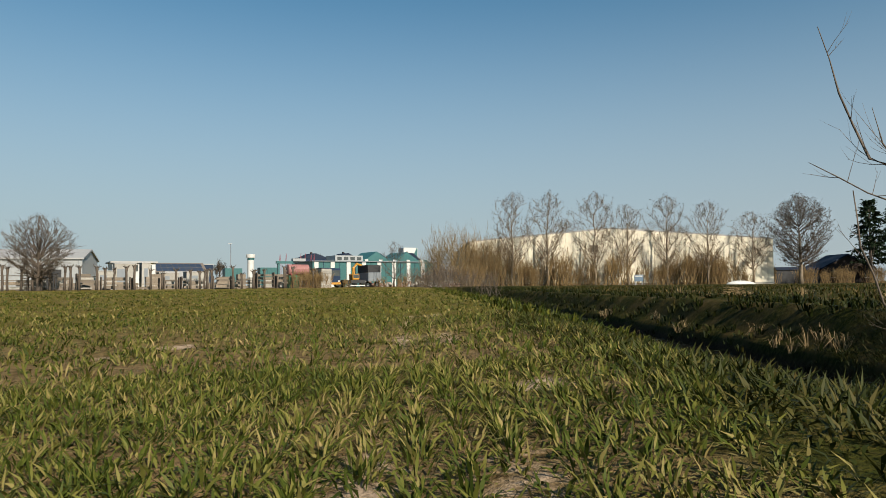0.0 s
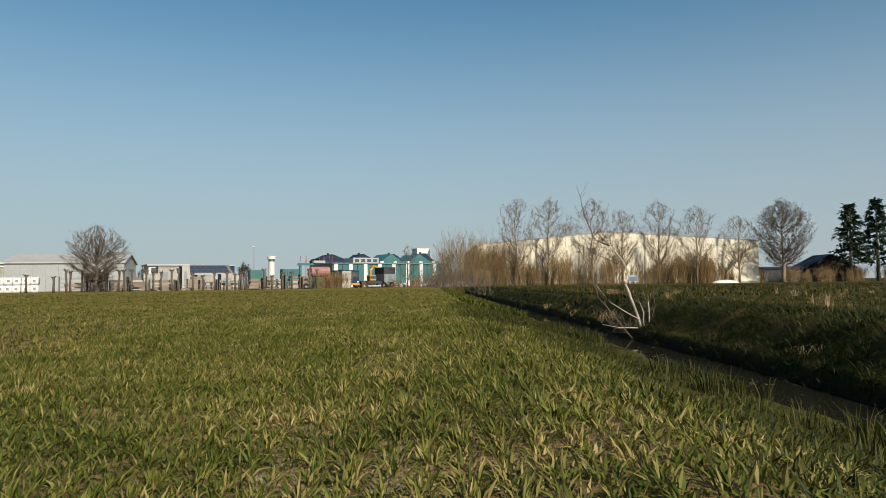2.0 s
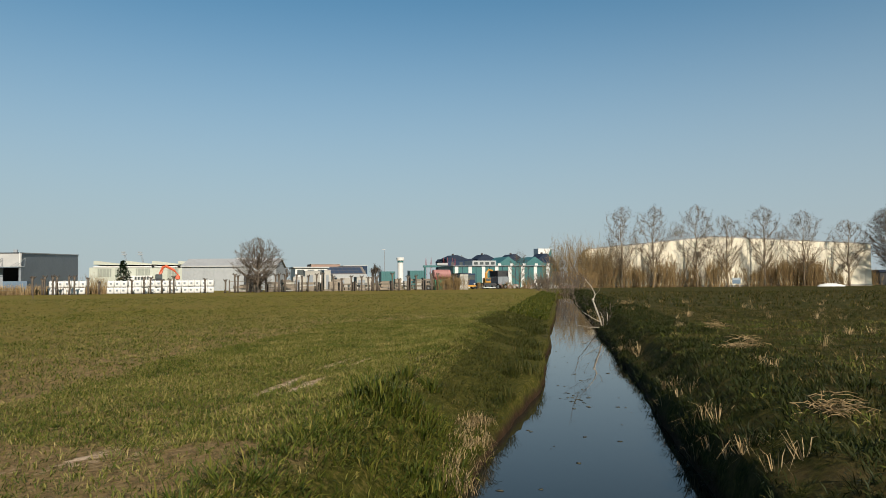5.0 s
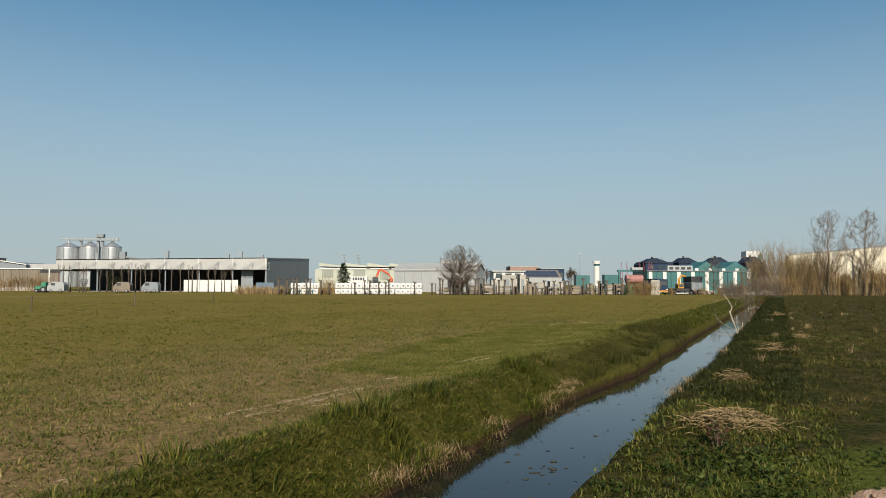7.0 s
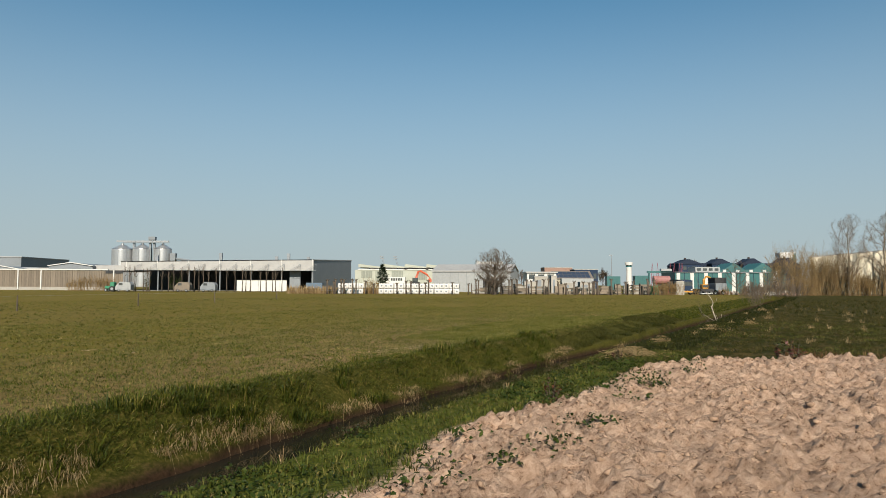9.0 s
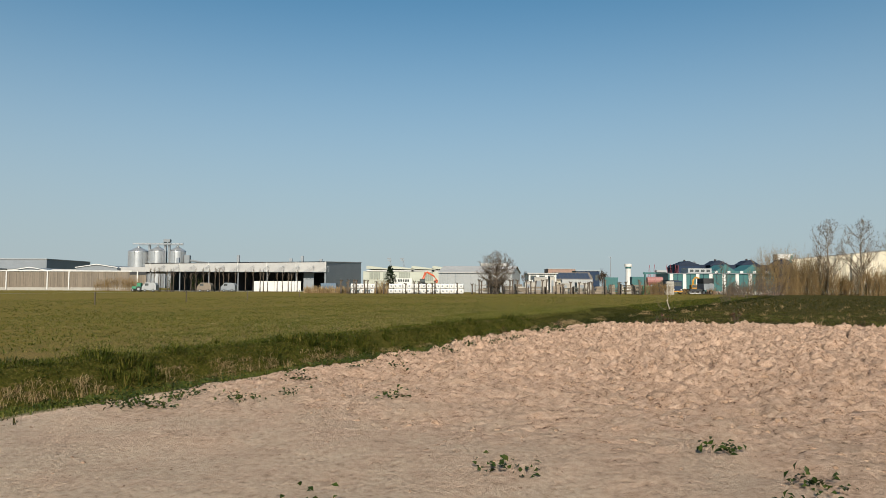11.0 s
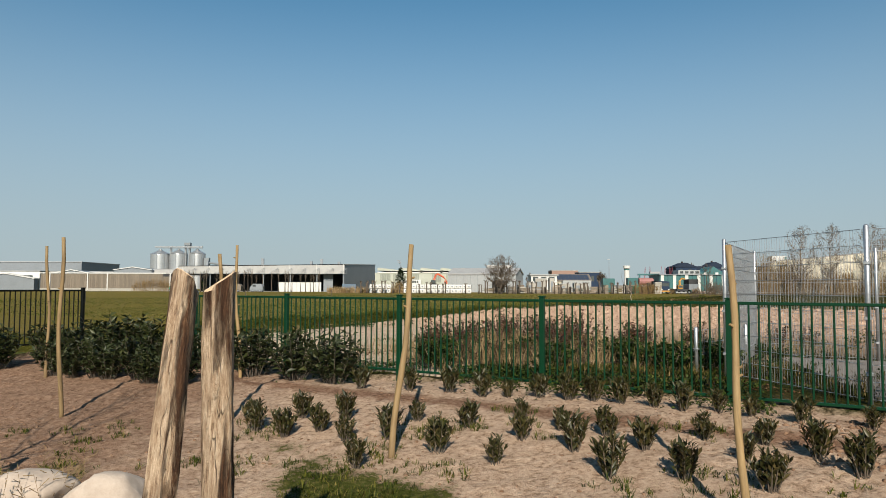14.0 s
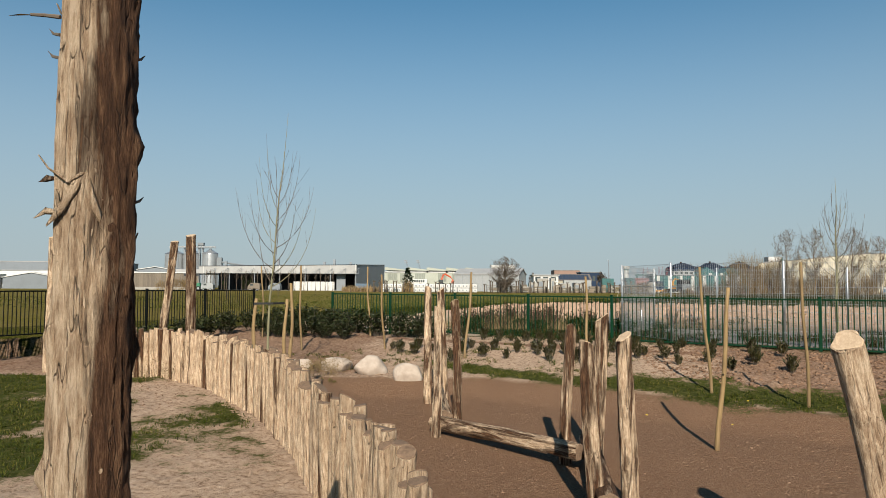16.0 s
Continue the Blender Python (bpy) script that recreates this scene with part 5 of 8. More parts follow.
def palisade():
    t = thing("log_palisade", Matrix(), "curved low palisade of upright peeled logs", "palisade")
    rnd = random.Random(8)
    kinds = []
    for k in range(16):
        r = rnd.uniform(0.052, 0.074)
        bm, cap = log_bm(1.0, r * 1.05, r * 0.95, 200 + k, sides=9, rings=5, slant=rnd.choice((0.1, 0.2, 0.5)), wavy=0.005, bend=0.012, sink=0.3)
        a = part("log", bm, PEELED_PALE if k < 10 else BARKED, t, smooth=True)
        b = part("sawn_end", cap, SAWN_OLD, a)
        kinds.append((a, b, r))
    dist, pts = 0.0, [Vector((*p, 0)) for p in PALISADE]
    run = [0.0]
    for a, b in zip(pts, pts[1:]):
        run.append(run[-1] + (b - a).length)
    first = set()
    while dist < run[-1]:
        i = max(k for k in range(len(run) - 1) if run[k] <= dist)
        f = (dist - run[i]) / (run[i + 1] - run[i])
        p = pts[i].lerp(pts[i + 1], f)
        k = rnd.randrange(10) if dist > 1.5 and rnd.random() < 0.9 else 10 + rnd.randrange(6)
        a, b, r = kinds[k]
        z = gz(p.x, p.y)
        top = 0.47 + rnd.uniform(-0.08, 0.08) - z
        m = Matrix.Translation((p.x + rnd.uniform(-0.02, 0.02), p.y + rnd.uniform(-0.02, 0.02), z)) @ Euler((rnd.uniform(-0.05, 0.05), rnd.uniform(-0.05, 0.05), rnd.uniform(0, 6.28))).to_matrix().to_4x4() @ Matrix.Diagonal((1, 1, top, 1))
        if k not in first:
            first.add(k)
            a.matrix_basis = m
        else:
            o = same_part("log", a, t, m)
            same_part("sawn_end", b, o, Matrix())
        dist += r * 2 * rnd.uniform(0.86, 1.0)


palisade()


def stake(base, top, r, seed, group="planting stakes"):
    m, h = upright(base, top)
    t = thing("stake", m, "slim crooked wooden planting stake in the bed", "stake", group)
    rnd = random.Random(seed)
    bm = bmesh.new()
    n = 9
    ph = rnd.uniform(0, 6)
    tube(bm, [(0.02 * math.sin(ph + k * 0.9), 0.02 * math.cos(ph + k * 0.7), -0.2 + (h + 0.2) * k / n) for k in range(n + 1)], [r * (1.1 - 0.25 * k / n + 0.06 * rnd.uniform(-1, 1)) for k in range(n + 1)], 10)
    part("pole", bm, STAKE_WOOD, t, smooth=True)
    for k in range(4):
        z = h * rnd.uniform(0.3, 0.95)
        a = rnd.uniform(0, 6.28)
        bm = bmesh.new()
        tube(bm, [(0.4 * r * math.cos(a), 0.4 * r * math.sin(a), z), (1.5 * r * math.cos(a), 1.5 * r * math.sin(a), z + 0.012)], [0.45 * r, 0.3 * r], 6)
        part("knot", bm, STAKE_WOOD, t)
    return t


STAKES = [(-1.83, -2.98, -1.65, -2.66, 1.79, 0.036), (0.80, -5.05, 0.80, -4.82, 1.67, 0.032), (2.62, -7.38, 2.46, -7.25, 1.82, 0.033), (1.44, -10.85, 1.56, -11.0, 1.44, 0.036),
          (3.75, -8.7, 3.62, -8.75, 1.87, 0.031), (-6.36, -0.75, -6.42, -0.72, 2.0, 0.031), (-4.70, 1.62, -4.83, 1.71, 2.04, 0.032), (-4.00, -1.15, -4.07, -1.55, 1.74, 0.030), (-8.2, 2.2, -8.3, 2.3, 2.05, 0.03)]
for k, (fx, fy, hx, hy, hz, r) in enumerate(STAKES):
    stake((fx, fy, gz(fx, fy)), (hx, hy, hz), r * 0.88, 50 + k)

# ---------------------------------------------------------------- young willow on its stakes
WILLOW_BARK = surface("willow_bark", (0.125, 0.117, 0.0663), (0.203, 0.187, 0.109), 14, 0.8, stretch=(1, 1, 0.3), bump=0.3, depth=0.006)
def whip_tree(m, label, seed, height, lean, low, whips, reach, rise, trunk_r):
    """A young tree: slim leader and long whips that curve out and then up."""
    rnd = random.Random(seed)
    t = thing("young_tree", m, label, "tree", "young trees")
    k = 10
    tr = [Vector((lean[0] * (j / k) ** 1.5 + 0.015 * math.sin(j * 1.7), lean[1] * (j / k) ** 1.5, -0.1 + (height + 0.1) * j / k)) for j in range(k + 1)]
    bm = bmesh.new()
    tube(bm, tr, [max(0.003, trunk_r * (1 - j / k) ** 0.85) for j in range(k + 1)], 8)
    part("trunk", bm, WILLOW_BARK, t, smooth=True)
    for w in range(whips):
        f = (low + (height * 0.72 - low) * (w / whips) ** 1.1) / height
        i = min(int(f * k), k - 1)
        a = tr[i].lerp(tr[i + 1], f * k - i)
        az = w * 2.4 + rnd.uniform(-0.3, 0.3)
        shrink = 1 - 0.74 * w / whips
        out = Vector((math.cos(az), math.sin(az), 0)) * reach * shrink * rnd.uniform(0.55, 1.05)
        up = rise * rnd.uniform(0.75, 1.1) * (1 - 0.35 * w / whips)
        mid = a + out * 0.85 + Vector((0, 0, up * 0.22))
        tip = a + out * rnd.uniform(0.95, 1.1) + Vector((0, 0, up))
        pts = [a * (1 - u) ** 2 + mid * 2 * u * (1 - u) + tip * u * u for u in [q / 8 for q in range(9)]]
        bm = bmesh.new()
        tube(bm, pts, [0.0095 * (1 - 0.8 * q / 8) * (0.6 + 0.5 * shrink) for q in range(9)], 5)
        br = part("branch", bm, TWIG if w % 3 else WILLOW_BARK, t, smooth=True)
        segs = []
        for _ in range(4):
            u = rnd.uniform(0.25, 0.9) * 8
            q = int(u)
            p = pts[q].lerp(pts[q + 1], u - q)
            d = ((pts[q + 1] - pts[q]).normalized() + Vector((rnd.gauss(0, 0.3), rnd.gauss(0, 0.3), rnd.uniform(0, 0.5)))).normalized()
            e = p + d * rnd.uniform(0.15, 0.55)
            segs += [(p, p.lerp(e, 0.5) - Vector((0, 0, 0.01)), 0.0032, 0.0026), (p.lerp(e, 0.5) - Vector((0, 0, 0.01)), e, 0.0026, 0.0015)]
        v, tri_ = seg_arrays(segs, 3)
        o = tagged(new("twigs", fast_mesh("twigs", v, tri_, TWIG)), kind="stuff")
        o.parent = br
    return t


whip_tree(Matrix.Translation((-6.12, -5.4, gz(-6.12, -5.4))), "slender young leafless tree tied to two stakes", 12, 5.2 - gz(-5.95, -5.4), (0.40, 0.0), 2.0, 19, 1.10, 1.75, 0.032)
whip_tree(Matrix.Translation((7.4, -2.8, 0)), "slender young leafless tree inside the mesh enclosure", 19, 4.2, (0.05, 0.0), 1.5, 20, 1.0, 1.5, 0.045)
for a, b, r in (((-6.36, -5.55), 1.16, 0.040), ((-5.84, -4.98), 1.14, 0.040), ((-5.08, -7.8), 1.48, 0.032)):
    stake((*a, gz(*a)), (a[0] + 0.02, a[1] + 0.03, b), r, int(b * 100), "tree stakes")
band = thing("tree_tie", Matrix(), "black rubber strap between tree and stakes", "strap")
for p, q in (((-6.36, -5.58), (-5.99, -5.42)), ((-5.99, -5.42), (-5.84, -5.0))):
    bm = bmesh.new()
    box(bm, 0, -0.006, 1.03, math.hypot(q[0] - p[0], q[1] - p[1]), 0.006, 1.075)
    o = part("strap", bm, BLACK_BAND, band)
    o.matrix_basis = frame_at(p, q)

# ---------------------------------------------------------------- boulders
BOULDER = surface("boulder", (0.29, 0.235, 0.19), (0.44, 0.375, 0.315), 5, 0.9, bump=0.8, depth=0.03, grime=0.5, grime_color=(0.19, 0.135, 0.095))


def boulder(x, y, a, b, c, seed):
    t = thing("boulder", Matrix.Translation((x, y, gz(x, y))), "pale rounded field boulder at the edge of the play floor", "boulder", "boulders")
    bm = bmesh.new()
    bmesh.ops.create_icosphere(bm, subdivisions=4, radius=1.0)
    rb = random.Random(seed)
    cuts = [(Vector((rb.gauss(0, 1), rb.gauss(0, 1), rb.gauss(0.2, 0.7))).normalized(), rb.uniform(0.62, 0.86)) for _ in range(11)]
    for v in bm.verts:
        p = v.co.normalized()
        k = 1 + 0.10 * noise.noise(p * 1.3 + Vector((seed * 3.1, 0, 0)))
        for n_, d_ in cuts:
            c_ = p.dot(n_)
            if c_ > 0.05:
                k = min(k, d_ / c_ * 0.35 + 0.65 * min(k, d_ / c_ + 0.05))
        k += 0.03 * noise.noise(p * 4 + Vector((0, seed * 5.0, 0))) + 0.015 * noise.noise(p * 11)
        v.co = Vector((p.x * a * k, p.y * b * k, p.z * c * k + c * 0.38))
    part("stone", bm, BOULDER, t, smooth=True)


for k, b in enumerate(((-4.0, -4.35, 0.42, 0.36, 0.28), (-3.1, -5.2, 0.34, 0.30, 0.27), (-4.85, -3.9, 0.42, 0.32, 0.22), (-5.75, -3.45, 0.34, 0.28, 0.17), (-7.15, -2.6, 0.36, 0.32, 0.30), (-6.5, -3.2, 0.3, 0.25, 0.16))):
    boulder(*b, k)

# ---------------------------------------------------------------- galvanised mesh enclosure
def mesh_panel(name, p, q, h, base, label, step=0.05, ends=(0, 1)):
    w = math.hypot(q[0] - p[0], q[1] - p[1])
    t = thing(name, frame_at(p, q, base), label, "fence", "mesh panels")
    segs = []
    k = int(w / step)
    for j in range(1, k):
        segs.append(((j * w / k, 0, 0.04), (j * w / k, 0, h), 0.0028, 0.0028))
    for j in range(int(h / 0.2) + 1):
        for y in (-0.006, 0.006):
            z = min(0.06 + j * 0.2, h)
            segs.append(((0, y, z), (w, y, z), 0.0034, 0.0034))
    v, tr = seg_arrays(segs, 4)
    me = new("wire_mesh", fast_mesh("wire_mesh", v, tr, GALV))
    me.parent = t
    for x in [e * w for e in ends]:
        bm = bmesh.new()
        tube(bm, [(x, 0, -0.1), (x, 0, h + 0.04), (x, 0, h + 0.055)], [0.03, 0.03, 0.012], 12)
        part("post", bm, GALV, t, smooth=True)
    for z in (0.35, 1.0, 1.65):
        if z < h:
            for x in [e * w for e in ends]:
                part("clamp", box_bm(x - 0.04, -0.04, z - 0.02, x + 0.04, 0.04, z + 0.02, bevel=0.005), GALV, t)
    return t


FRONT = [(3.63, -1.74), (5.93, -3.18), (8.2, -4.6), (10.4, -6.0), (12.6, -7.4), (14.8, -8.8)]
BACKR = [(4.87, 4.2), (6.63, 3.09), (10.12, 1.62), (12.6, 0.4), (15.1, -0.8), (17.6, -2.0), (20.1, -3.2)]
for p, q in list(zip(FRONT, FRONT[1:])) + list(zip(BACKR, BACKR[1:])) + [((2.95, 0.81), (4.87, 4.2))]:
    mesh_panel("mesh_fence", p, q, 2.05, 0.0, "tall galvanised double-wire mesh fence panel", ends=(0,))
mesh_panel("mesh_gate", (2.95, 0.81), (3.60, -1.66), 2.05, 0.0, "tall galvanised mesh gate leaf standing open", ends=())
mesh_panel("low_mesh_gate", (2.76, 1.56), (4.0, 2.6), 0.66, 0.0, "low galvanised mesh gate beside the path")
PAVING = surface("path_gravel", (0.10, 0.084, 0.072), (0.19, 0.168, 0.15), 30, 0.95, bump=0.6, depth=0.01)
bm = bmesh.new()
q = [(3.9, -1.4), (5.0, 3.6), (7.0, 2.6), (10.2, 1.2), (21, -3.9), (16, -9.0), (10.4, -5.7), (5.9, -2.9)]
vs = [bm.verts.new((x, y, 0.045)) for x, y in q]
vl = [bm.verts.new((x, y, -0.3)) for x, y in q]
bm.faces.new(vs[::-1])
for j in range(len(q)):
    bm.faces.new((vs[j], vs[(j + 1) % len(q)], vl[(j + 1) % len(q)], vl[j]))
bmesh.ops.recalc_face_normals(bm, faces=bm.faces)
tagged(part("path", bm, PAVING), "grey gravel path inside the mesh enclosure", "path", kind="structure")

# ---------------------------------------------------------------- shrubs
def stand(x, y, turn=0.0, k=1.0):
    return Matrix.Translation((x, y, gz(x, y) - 0.01)) @ Matrix.Rotation(turn, 4, "Z") @ Matrix.Scale(k, 4)


def put(src, m):
    """A copy at the pose m, its size taken from m."""
    o = copy_thing(src, Matrix.LocRotScale(m.to_translation(), m.to_quaternion(), None))
    o.scale = m.to_scale()
    return o


rnd = random.Random(4)
young = [leaf_shrub("young_shrub", "small dark green newly planted shrub in bare soil", stand(x, y, 0, 1.0), 300 + k, 0.34, 0.14, 12, 22, 0.095, 0.028, YOUNG, 1.5, "young shrubs") for k, (x, y) in enumerate(((-2.51, 0.1), (-1.81, -0.2), (-1.26, -0.45), (-0.84, -0.72)))]
SPOTS = [(-0.48, -0.85), (-0.1, -0.95), (0.22, -1.1), (0.56, -1.2), (0.85, -1.4), (1.21, -1.6), (1.45, -1.8), (1.83, -1.95), (2.05, -2.25), (2.5, -2.5), (3.0, -2.85), (3.5, -3.2), (4.1, -3.5), (4.8, -4.0),
         (-3.71, -1.2), (-3.08, -1.42), (-2.45, -1.5), (-1.68, -1.9), (-1.1, -2.15), (-0.44, -2.0), (-0.13, -2.45), (0.39, -2.68), (1.23, -3.0), (1.8, -3.2), (2.4, -3.7), (3.0, -4.2), (3.7, -4.6), (4.4, -5.1),
         (-3.52, -1.85), (-3.12, -2.02), (-2.72, -2.0), (-2.4, -2.35), (-1.97, -2.38), (-1.33, -2.98), (-0.57, -2.75), (-0.12, -3.1), (0.58, -3.2), (1.32, -3.7), (1.96, -3.7), (2.7, -4.4), (3.4, -5.0), (4.2, -5.6),
         (-0.82, -3.38), (0.08, -3.8), (0.71, -4.0), (1.27, -4.4), (2.11, -4.25), (2.7, -5.1), (3.6, -5.7), (-2.2, -3.2), (4.6, -6.2), (5.2, -4.6)]
for x, y in SPOTS:
    put(young[rnd.randrange(4)], stand(x + rnd.uniform(-0.06, 0.06), y + rnd.uniform(-0.06, 0.06), rnd.uniform(0, 6.28), rnd.uniform(0.65, 1.08)))
laurels = [leaf_shrub("laurel", "bushy dark evergreen laurel beside the fence", stand(x, y), 340 + k, 0.86, 0.46, 22, 34, 0.14, 0.052, LAUREL, 0.6, "laurels") for k, (x, y) in enumerate(((-3.05, 0.95), (-3.75, 1.4), (-4.5, 1.75)))]
for x, y, kk in ((-5.2, 2.2, 1.0), (-5.95, 2.75, 1.05), (-6.7, 3.1, 1.0), (-7.4, 3.3, 1.15), (-8.2, 3.6, 1.0), (-9.0, 3.7, 0.95), (-9.7, 3.2, 1.0), (-10.1, 2.3, 1.0), (-10.4, 1.4, 1.1), (-10.8, 0.5, 1.0), (-11.2, -0.4, 1.0), (-11.6, -1.4, 1.1), (-12.1, -2.4, 0.9), (-5.4, 0.9, 0.8), (-6.3, 1.5, 0.85), (-7.2, 1.9, 0.85), (-8.1, 2.3, 0.8)):
    put(laurels[rnd.randrange(3)], stand(x, y, rnd.uniform(0, 6.28), kk))
    if rnd.random() < 0.5:
        put(laurels[rnd.randrange(3)], stand(x + rnd.uniform(0.25, 0.5), y - rnd.uniform(0.15, 0.45), rnd.uniform(0, 6.28), kk * rnd.uniform(0.6, 0.9)))
# russet hedge on the field side of the fence
hedge = [leaf_shrub("russet_shrub", "low shrub with dark red and green winter leaves", stand(x, y), 360 + k, 0.92, 0.40, 15, 46, 0.060, 0.042, RUSSET, 0.4, "russet hedge") for k, (x, y) in enumerate(((0.0, 6.8), (0.9, 6.9), (1.8, 6.6)))]
HEDGE = []
for k in range(31):
    hy_ = 2.3 + 5.0 * rnd.random()
    HEDGE.append((-1.5 + (4.3 + 0.35 * (hy_ - 2)) * rnd.random() - 0.12 * (hy_ - 2), hy_, rnd.uniform(0.6, 1.0)))
HEDGE += [(4.2, 5.9, 0.9), (5.0, 5.6, 0.85), (5.9, 5.4, 0.8), (4.6, 7.0, 0.8), (6.8, 6.0, 0.8)]
green_low = [leaf_shrub("low_shrub", "low green leafy shrub among dead stalks", stand(x, y), 366 + k, 0.48, 0.40, 18, 30, 0.075, 0.045, IVY, 0.4, "green hedge plants") for k, (x, y) in enumerate(((-0.6, 3.2), (0.7, 2.6)))]
for x, y, kk in HEDGE:
    if rnd.random() < 0.40:
        put(green_low[rnd.randrange(2)], stand(x, y, rnd.uniform(0, 6.28), kk * rnd.uniform(0.9, 1.4)))
        continue
    put(hedge[rnd.randrange(3)], stand(x, y, rnd.uniform(0, 6.28), kk * rnd.uniform(0.9, 1.1)))
for k in range(30):
    x, y = rnd.uniform(-1.8, 5.2), rnd.uniform(1.6, 5.2)
    if fence_side(x, y) > 1.0 and not (2.3 < x < 5.2 and y < 3.4 and x - 2.3 > (3.4 - y)):
        put(green_low[rnd.randrange(2)], stand(x, y, rnd.uniform(0, 6.28), rnd.uniform(0.6, 1.15)))
# single russet sprigs along the ditch and on the bare earth
sprig = leaf_shrub("russet_sprig", "small russet-leaved seedling on the bank", stand(1.35, 25.9), 380, 0.42, 0.16, 6, 18, 0.06, 0.045, RUSSET, 0.4, "russet sprigs")
for x, y, kk in ((-0.44, 6.95, 1.7), (2.48, 7.56, 1.6), (3.3, 7.9, 1.4), (1.2, 7.7, 1.2), (-5.3, 12.3, 0.8), (-4.9, 12.0, 0.6), (-0.2, 8.3, 0.8), (7.4, 30.9, 1.6), (7.9, 31.3, 1.4), (9.6, 29.6, 1.3), (3.9, 31.9, 0.9), (0.5, 7.9, 0.9), (13.5, 28.8, 1.2)):
    put(sprig, stand(x, y, rnd.uniform(0, 6.28), kk))


def near_stuff():
    rng = np.random.default_rng(21)
    # withered stalks along the far edge of the bare earth
    pts, s, n = scatter(rng, -8.5, 16, 31.8, 33.4, 900, lambda s, n, xy, r: patches(xy, 0.6, 57) > -0.2)
    v, t = blade_arrays(pts, rng, 7, 0.08, 0.30, 0.010, 0.12, 1.0, 0.4)
    stuff("dry_stalks", v, t, RUST, "withered russet stalks along the bare earth", "dry grass")
    # dry stalks through the hedge
    c = np.array([(x, y) for x, y, k in HEDGE] + [(0, 6.8), (0.9, 6.9), (1.8, 6.6)])
    pts = c[rng.integers(0, len(c), 1100)] + rng.normal(size=(1100, 2)) * [0.7, 0.6]
    pts = pts[[fence_side(x, y) > 0.6 for x, y in pts]]
    v, t = blade_arrays(np.column_stack([pts, heights(pts)]), rng, 9, 0.15, 0.62, 0.007, 0.16, 1.6, 0.6)
    stuff("dry_stalks", v, t, STRAW, "dead straw-coloured stalks among the hedge", "dry grass")
    # low leafy cover along the fence foot
    k = 11000
    u, w = rng.uniform(-6.5, 3.6, k), rng.normal(size=k) * 0.45 + 0.25
    pts = np.stack([u * FS.x + 0.533 * w, u * FS.y + 0.846 * w], 1)
    pts = pts[[wob(x, y, 1.1, 51) > -0.15 for x, y in pts]]
    root = np.column_stack([pts, heights(pts) + rng.uniform(0, 0.13, len(pts))])
    d = rng.normal(size=root.shape) * [1, 1, 0.3] + [0, 0, 0.25]
    v, t = leaf_arrays(root, d, rng.uniform(0.035, 0.07, len(root)), 0.035, rng)
    stuff("ground_cover", v, t, IVY, "low green leafy weeds along the fence foot", "weeds")
    k = 9000
    xy = np.column_stack([rng.uniform(-3.5, 5.5, k), rng.uniform(-1.0, 7.5, k)])
    xy = xy[[0.3 < fence_side(x, y) < 5.5 and wob(x, y, 0.9, 58) > -0.12 for x, y in xy]]
    root = np.column_stack([xy, heights(xy) + rng.uniform(0, 0.03, len(xy))])
    v, t = leaf_arrays(root, rng.normal(size=root.shape) * [1, 1, 0.15] + [0, 0, 0.05], rng.uniform(0.03, 0.06, len(root)), 0.03, rng)
    stuff("leaf_litter", v, t, RUST, "brown dead leaves scattered among the hedge", "leaves")
    # weedy verge at the corner of the enclosure
    pts, s, n = scatter(rng, -3, 10, 0.4, 8.5, 6000, lambda s, n, xy, r: ((n < 4.5) | (patches(xy, 0.5, 56) > 0.1)) & (s > -1.5) & (patches(xy, 0.8, 54) > -0.15))
    v, t = blade_arrays(pts, rng, 7, 0.05, 0.22, 0.013, 0.11, 1.3)
    stuff("verge_weeds", v, t, ROUGH_GRASS, "ragged weeds and dead leaves on the verge", "weeds")
    # weed rosettes on the bare earth
    pts, s, n = scatter(rng, -11, 6, 2, 14, 190, lambda s, n, xy, r: patches(xy, 0.5, 52) > -0.05)
    pts2, s, n = scatter(rng, -11.5, -9.6, 10, 30, 60)
    pts = np.concatenate([pts, pts2])
    edge, s, n = scatter(rng, -12.9, -11.2, 8, 32, 150, lambda s, n, xy, r: patches(xy, 0.5, 55) > 0.0)
    pts = np.concatenate([pts, edge])
    root = np.repeat(pts, 46, 0) + np.abs(rng.normal(size=(len(pts) * 46, 3))) * [0, 0, 0.06] + rng.normal(size=(len(pts) * 46, 3)) * [0.13, 0.13, 0]
    d = rng.normal(size=root.shape) * [1, 1, 0.4] + [0, 0, 0.35]
    v, t = leaf_arrays(root, d, rng.uniform(0.03, 0.085, len(root)), 0.04, rng)
    stuff("weeds", v, t, IVY, "scattered green weed tufts on the bare earth", "weeds")
    # mown turf
    xy = np.column_stack([rng.uniform(-12, 9, 36000), rng.uniform(-19, -1, 36000)])
    ok = np.array([turf_amount(x, y) + 0.5 * wob(x, y, 1.6, 68) > 0.08 and fence_side(x, y) < -0.3 for x, y in xy])
    xy = xy[ok][:8200]
    v, t = blade_arrays(np.column_stack([xy, heights(xy)]), rng, 9, 0.025, 0.075, 0.006, 0.05, 1.2)
    stuff("turf", v, t, LUSH, "thin patchy new lawn between bare soil", "grass")
    # green tufts between the young shrubs
    xy = np.column_stack([rng.uniform(-7, 4, 260), rng.uniform(-5.6, -1.2, 260)])
    ok = np.array([fence_side(x, y) < -1.6 and wob(x, y, 0.7, 53) > 0.04 for x, y in xy])
    xy = np.repeat(xy[ok], 8, 0) + rng.normal(size=(ok.sum() * 8, 2)) * 0.11
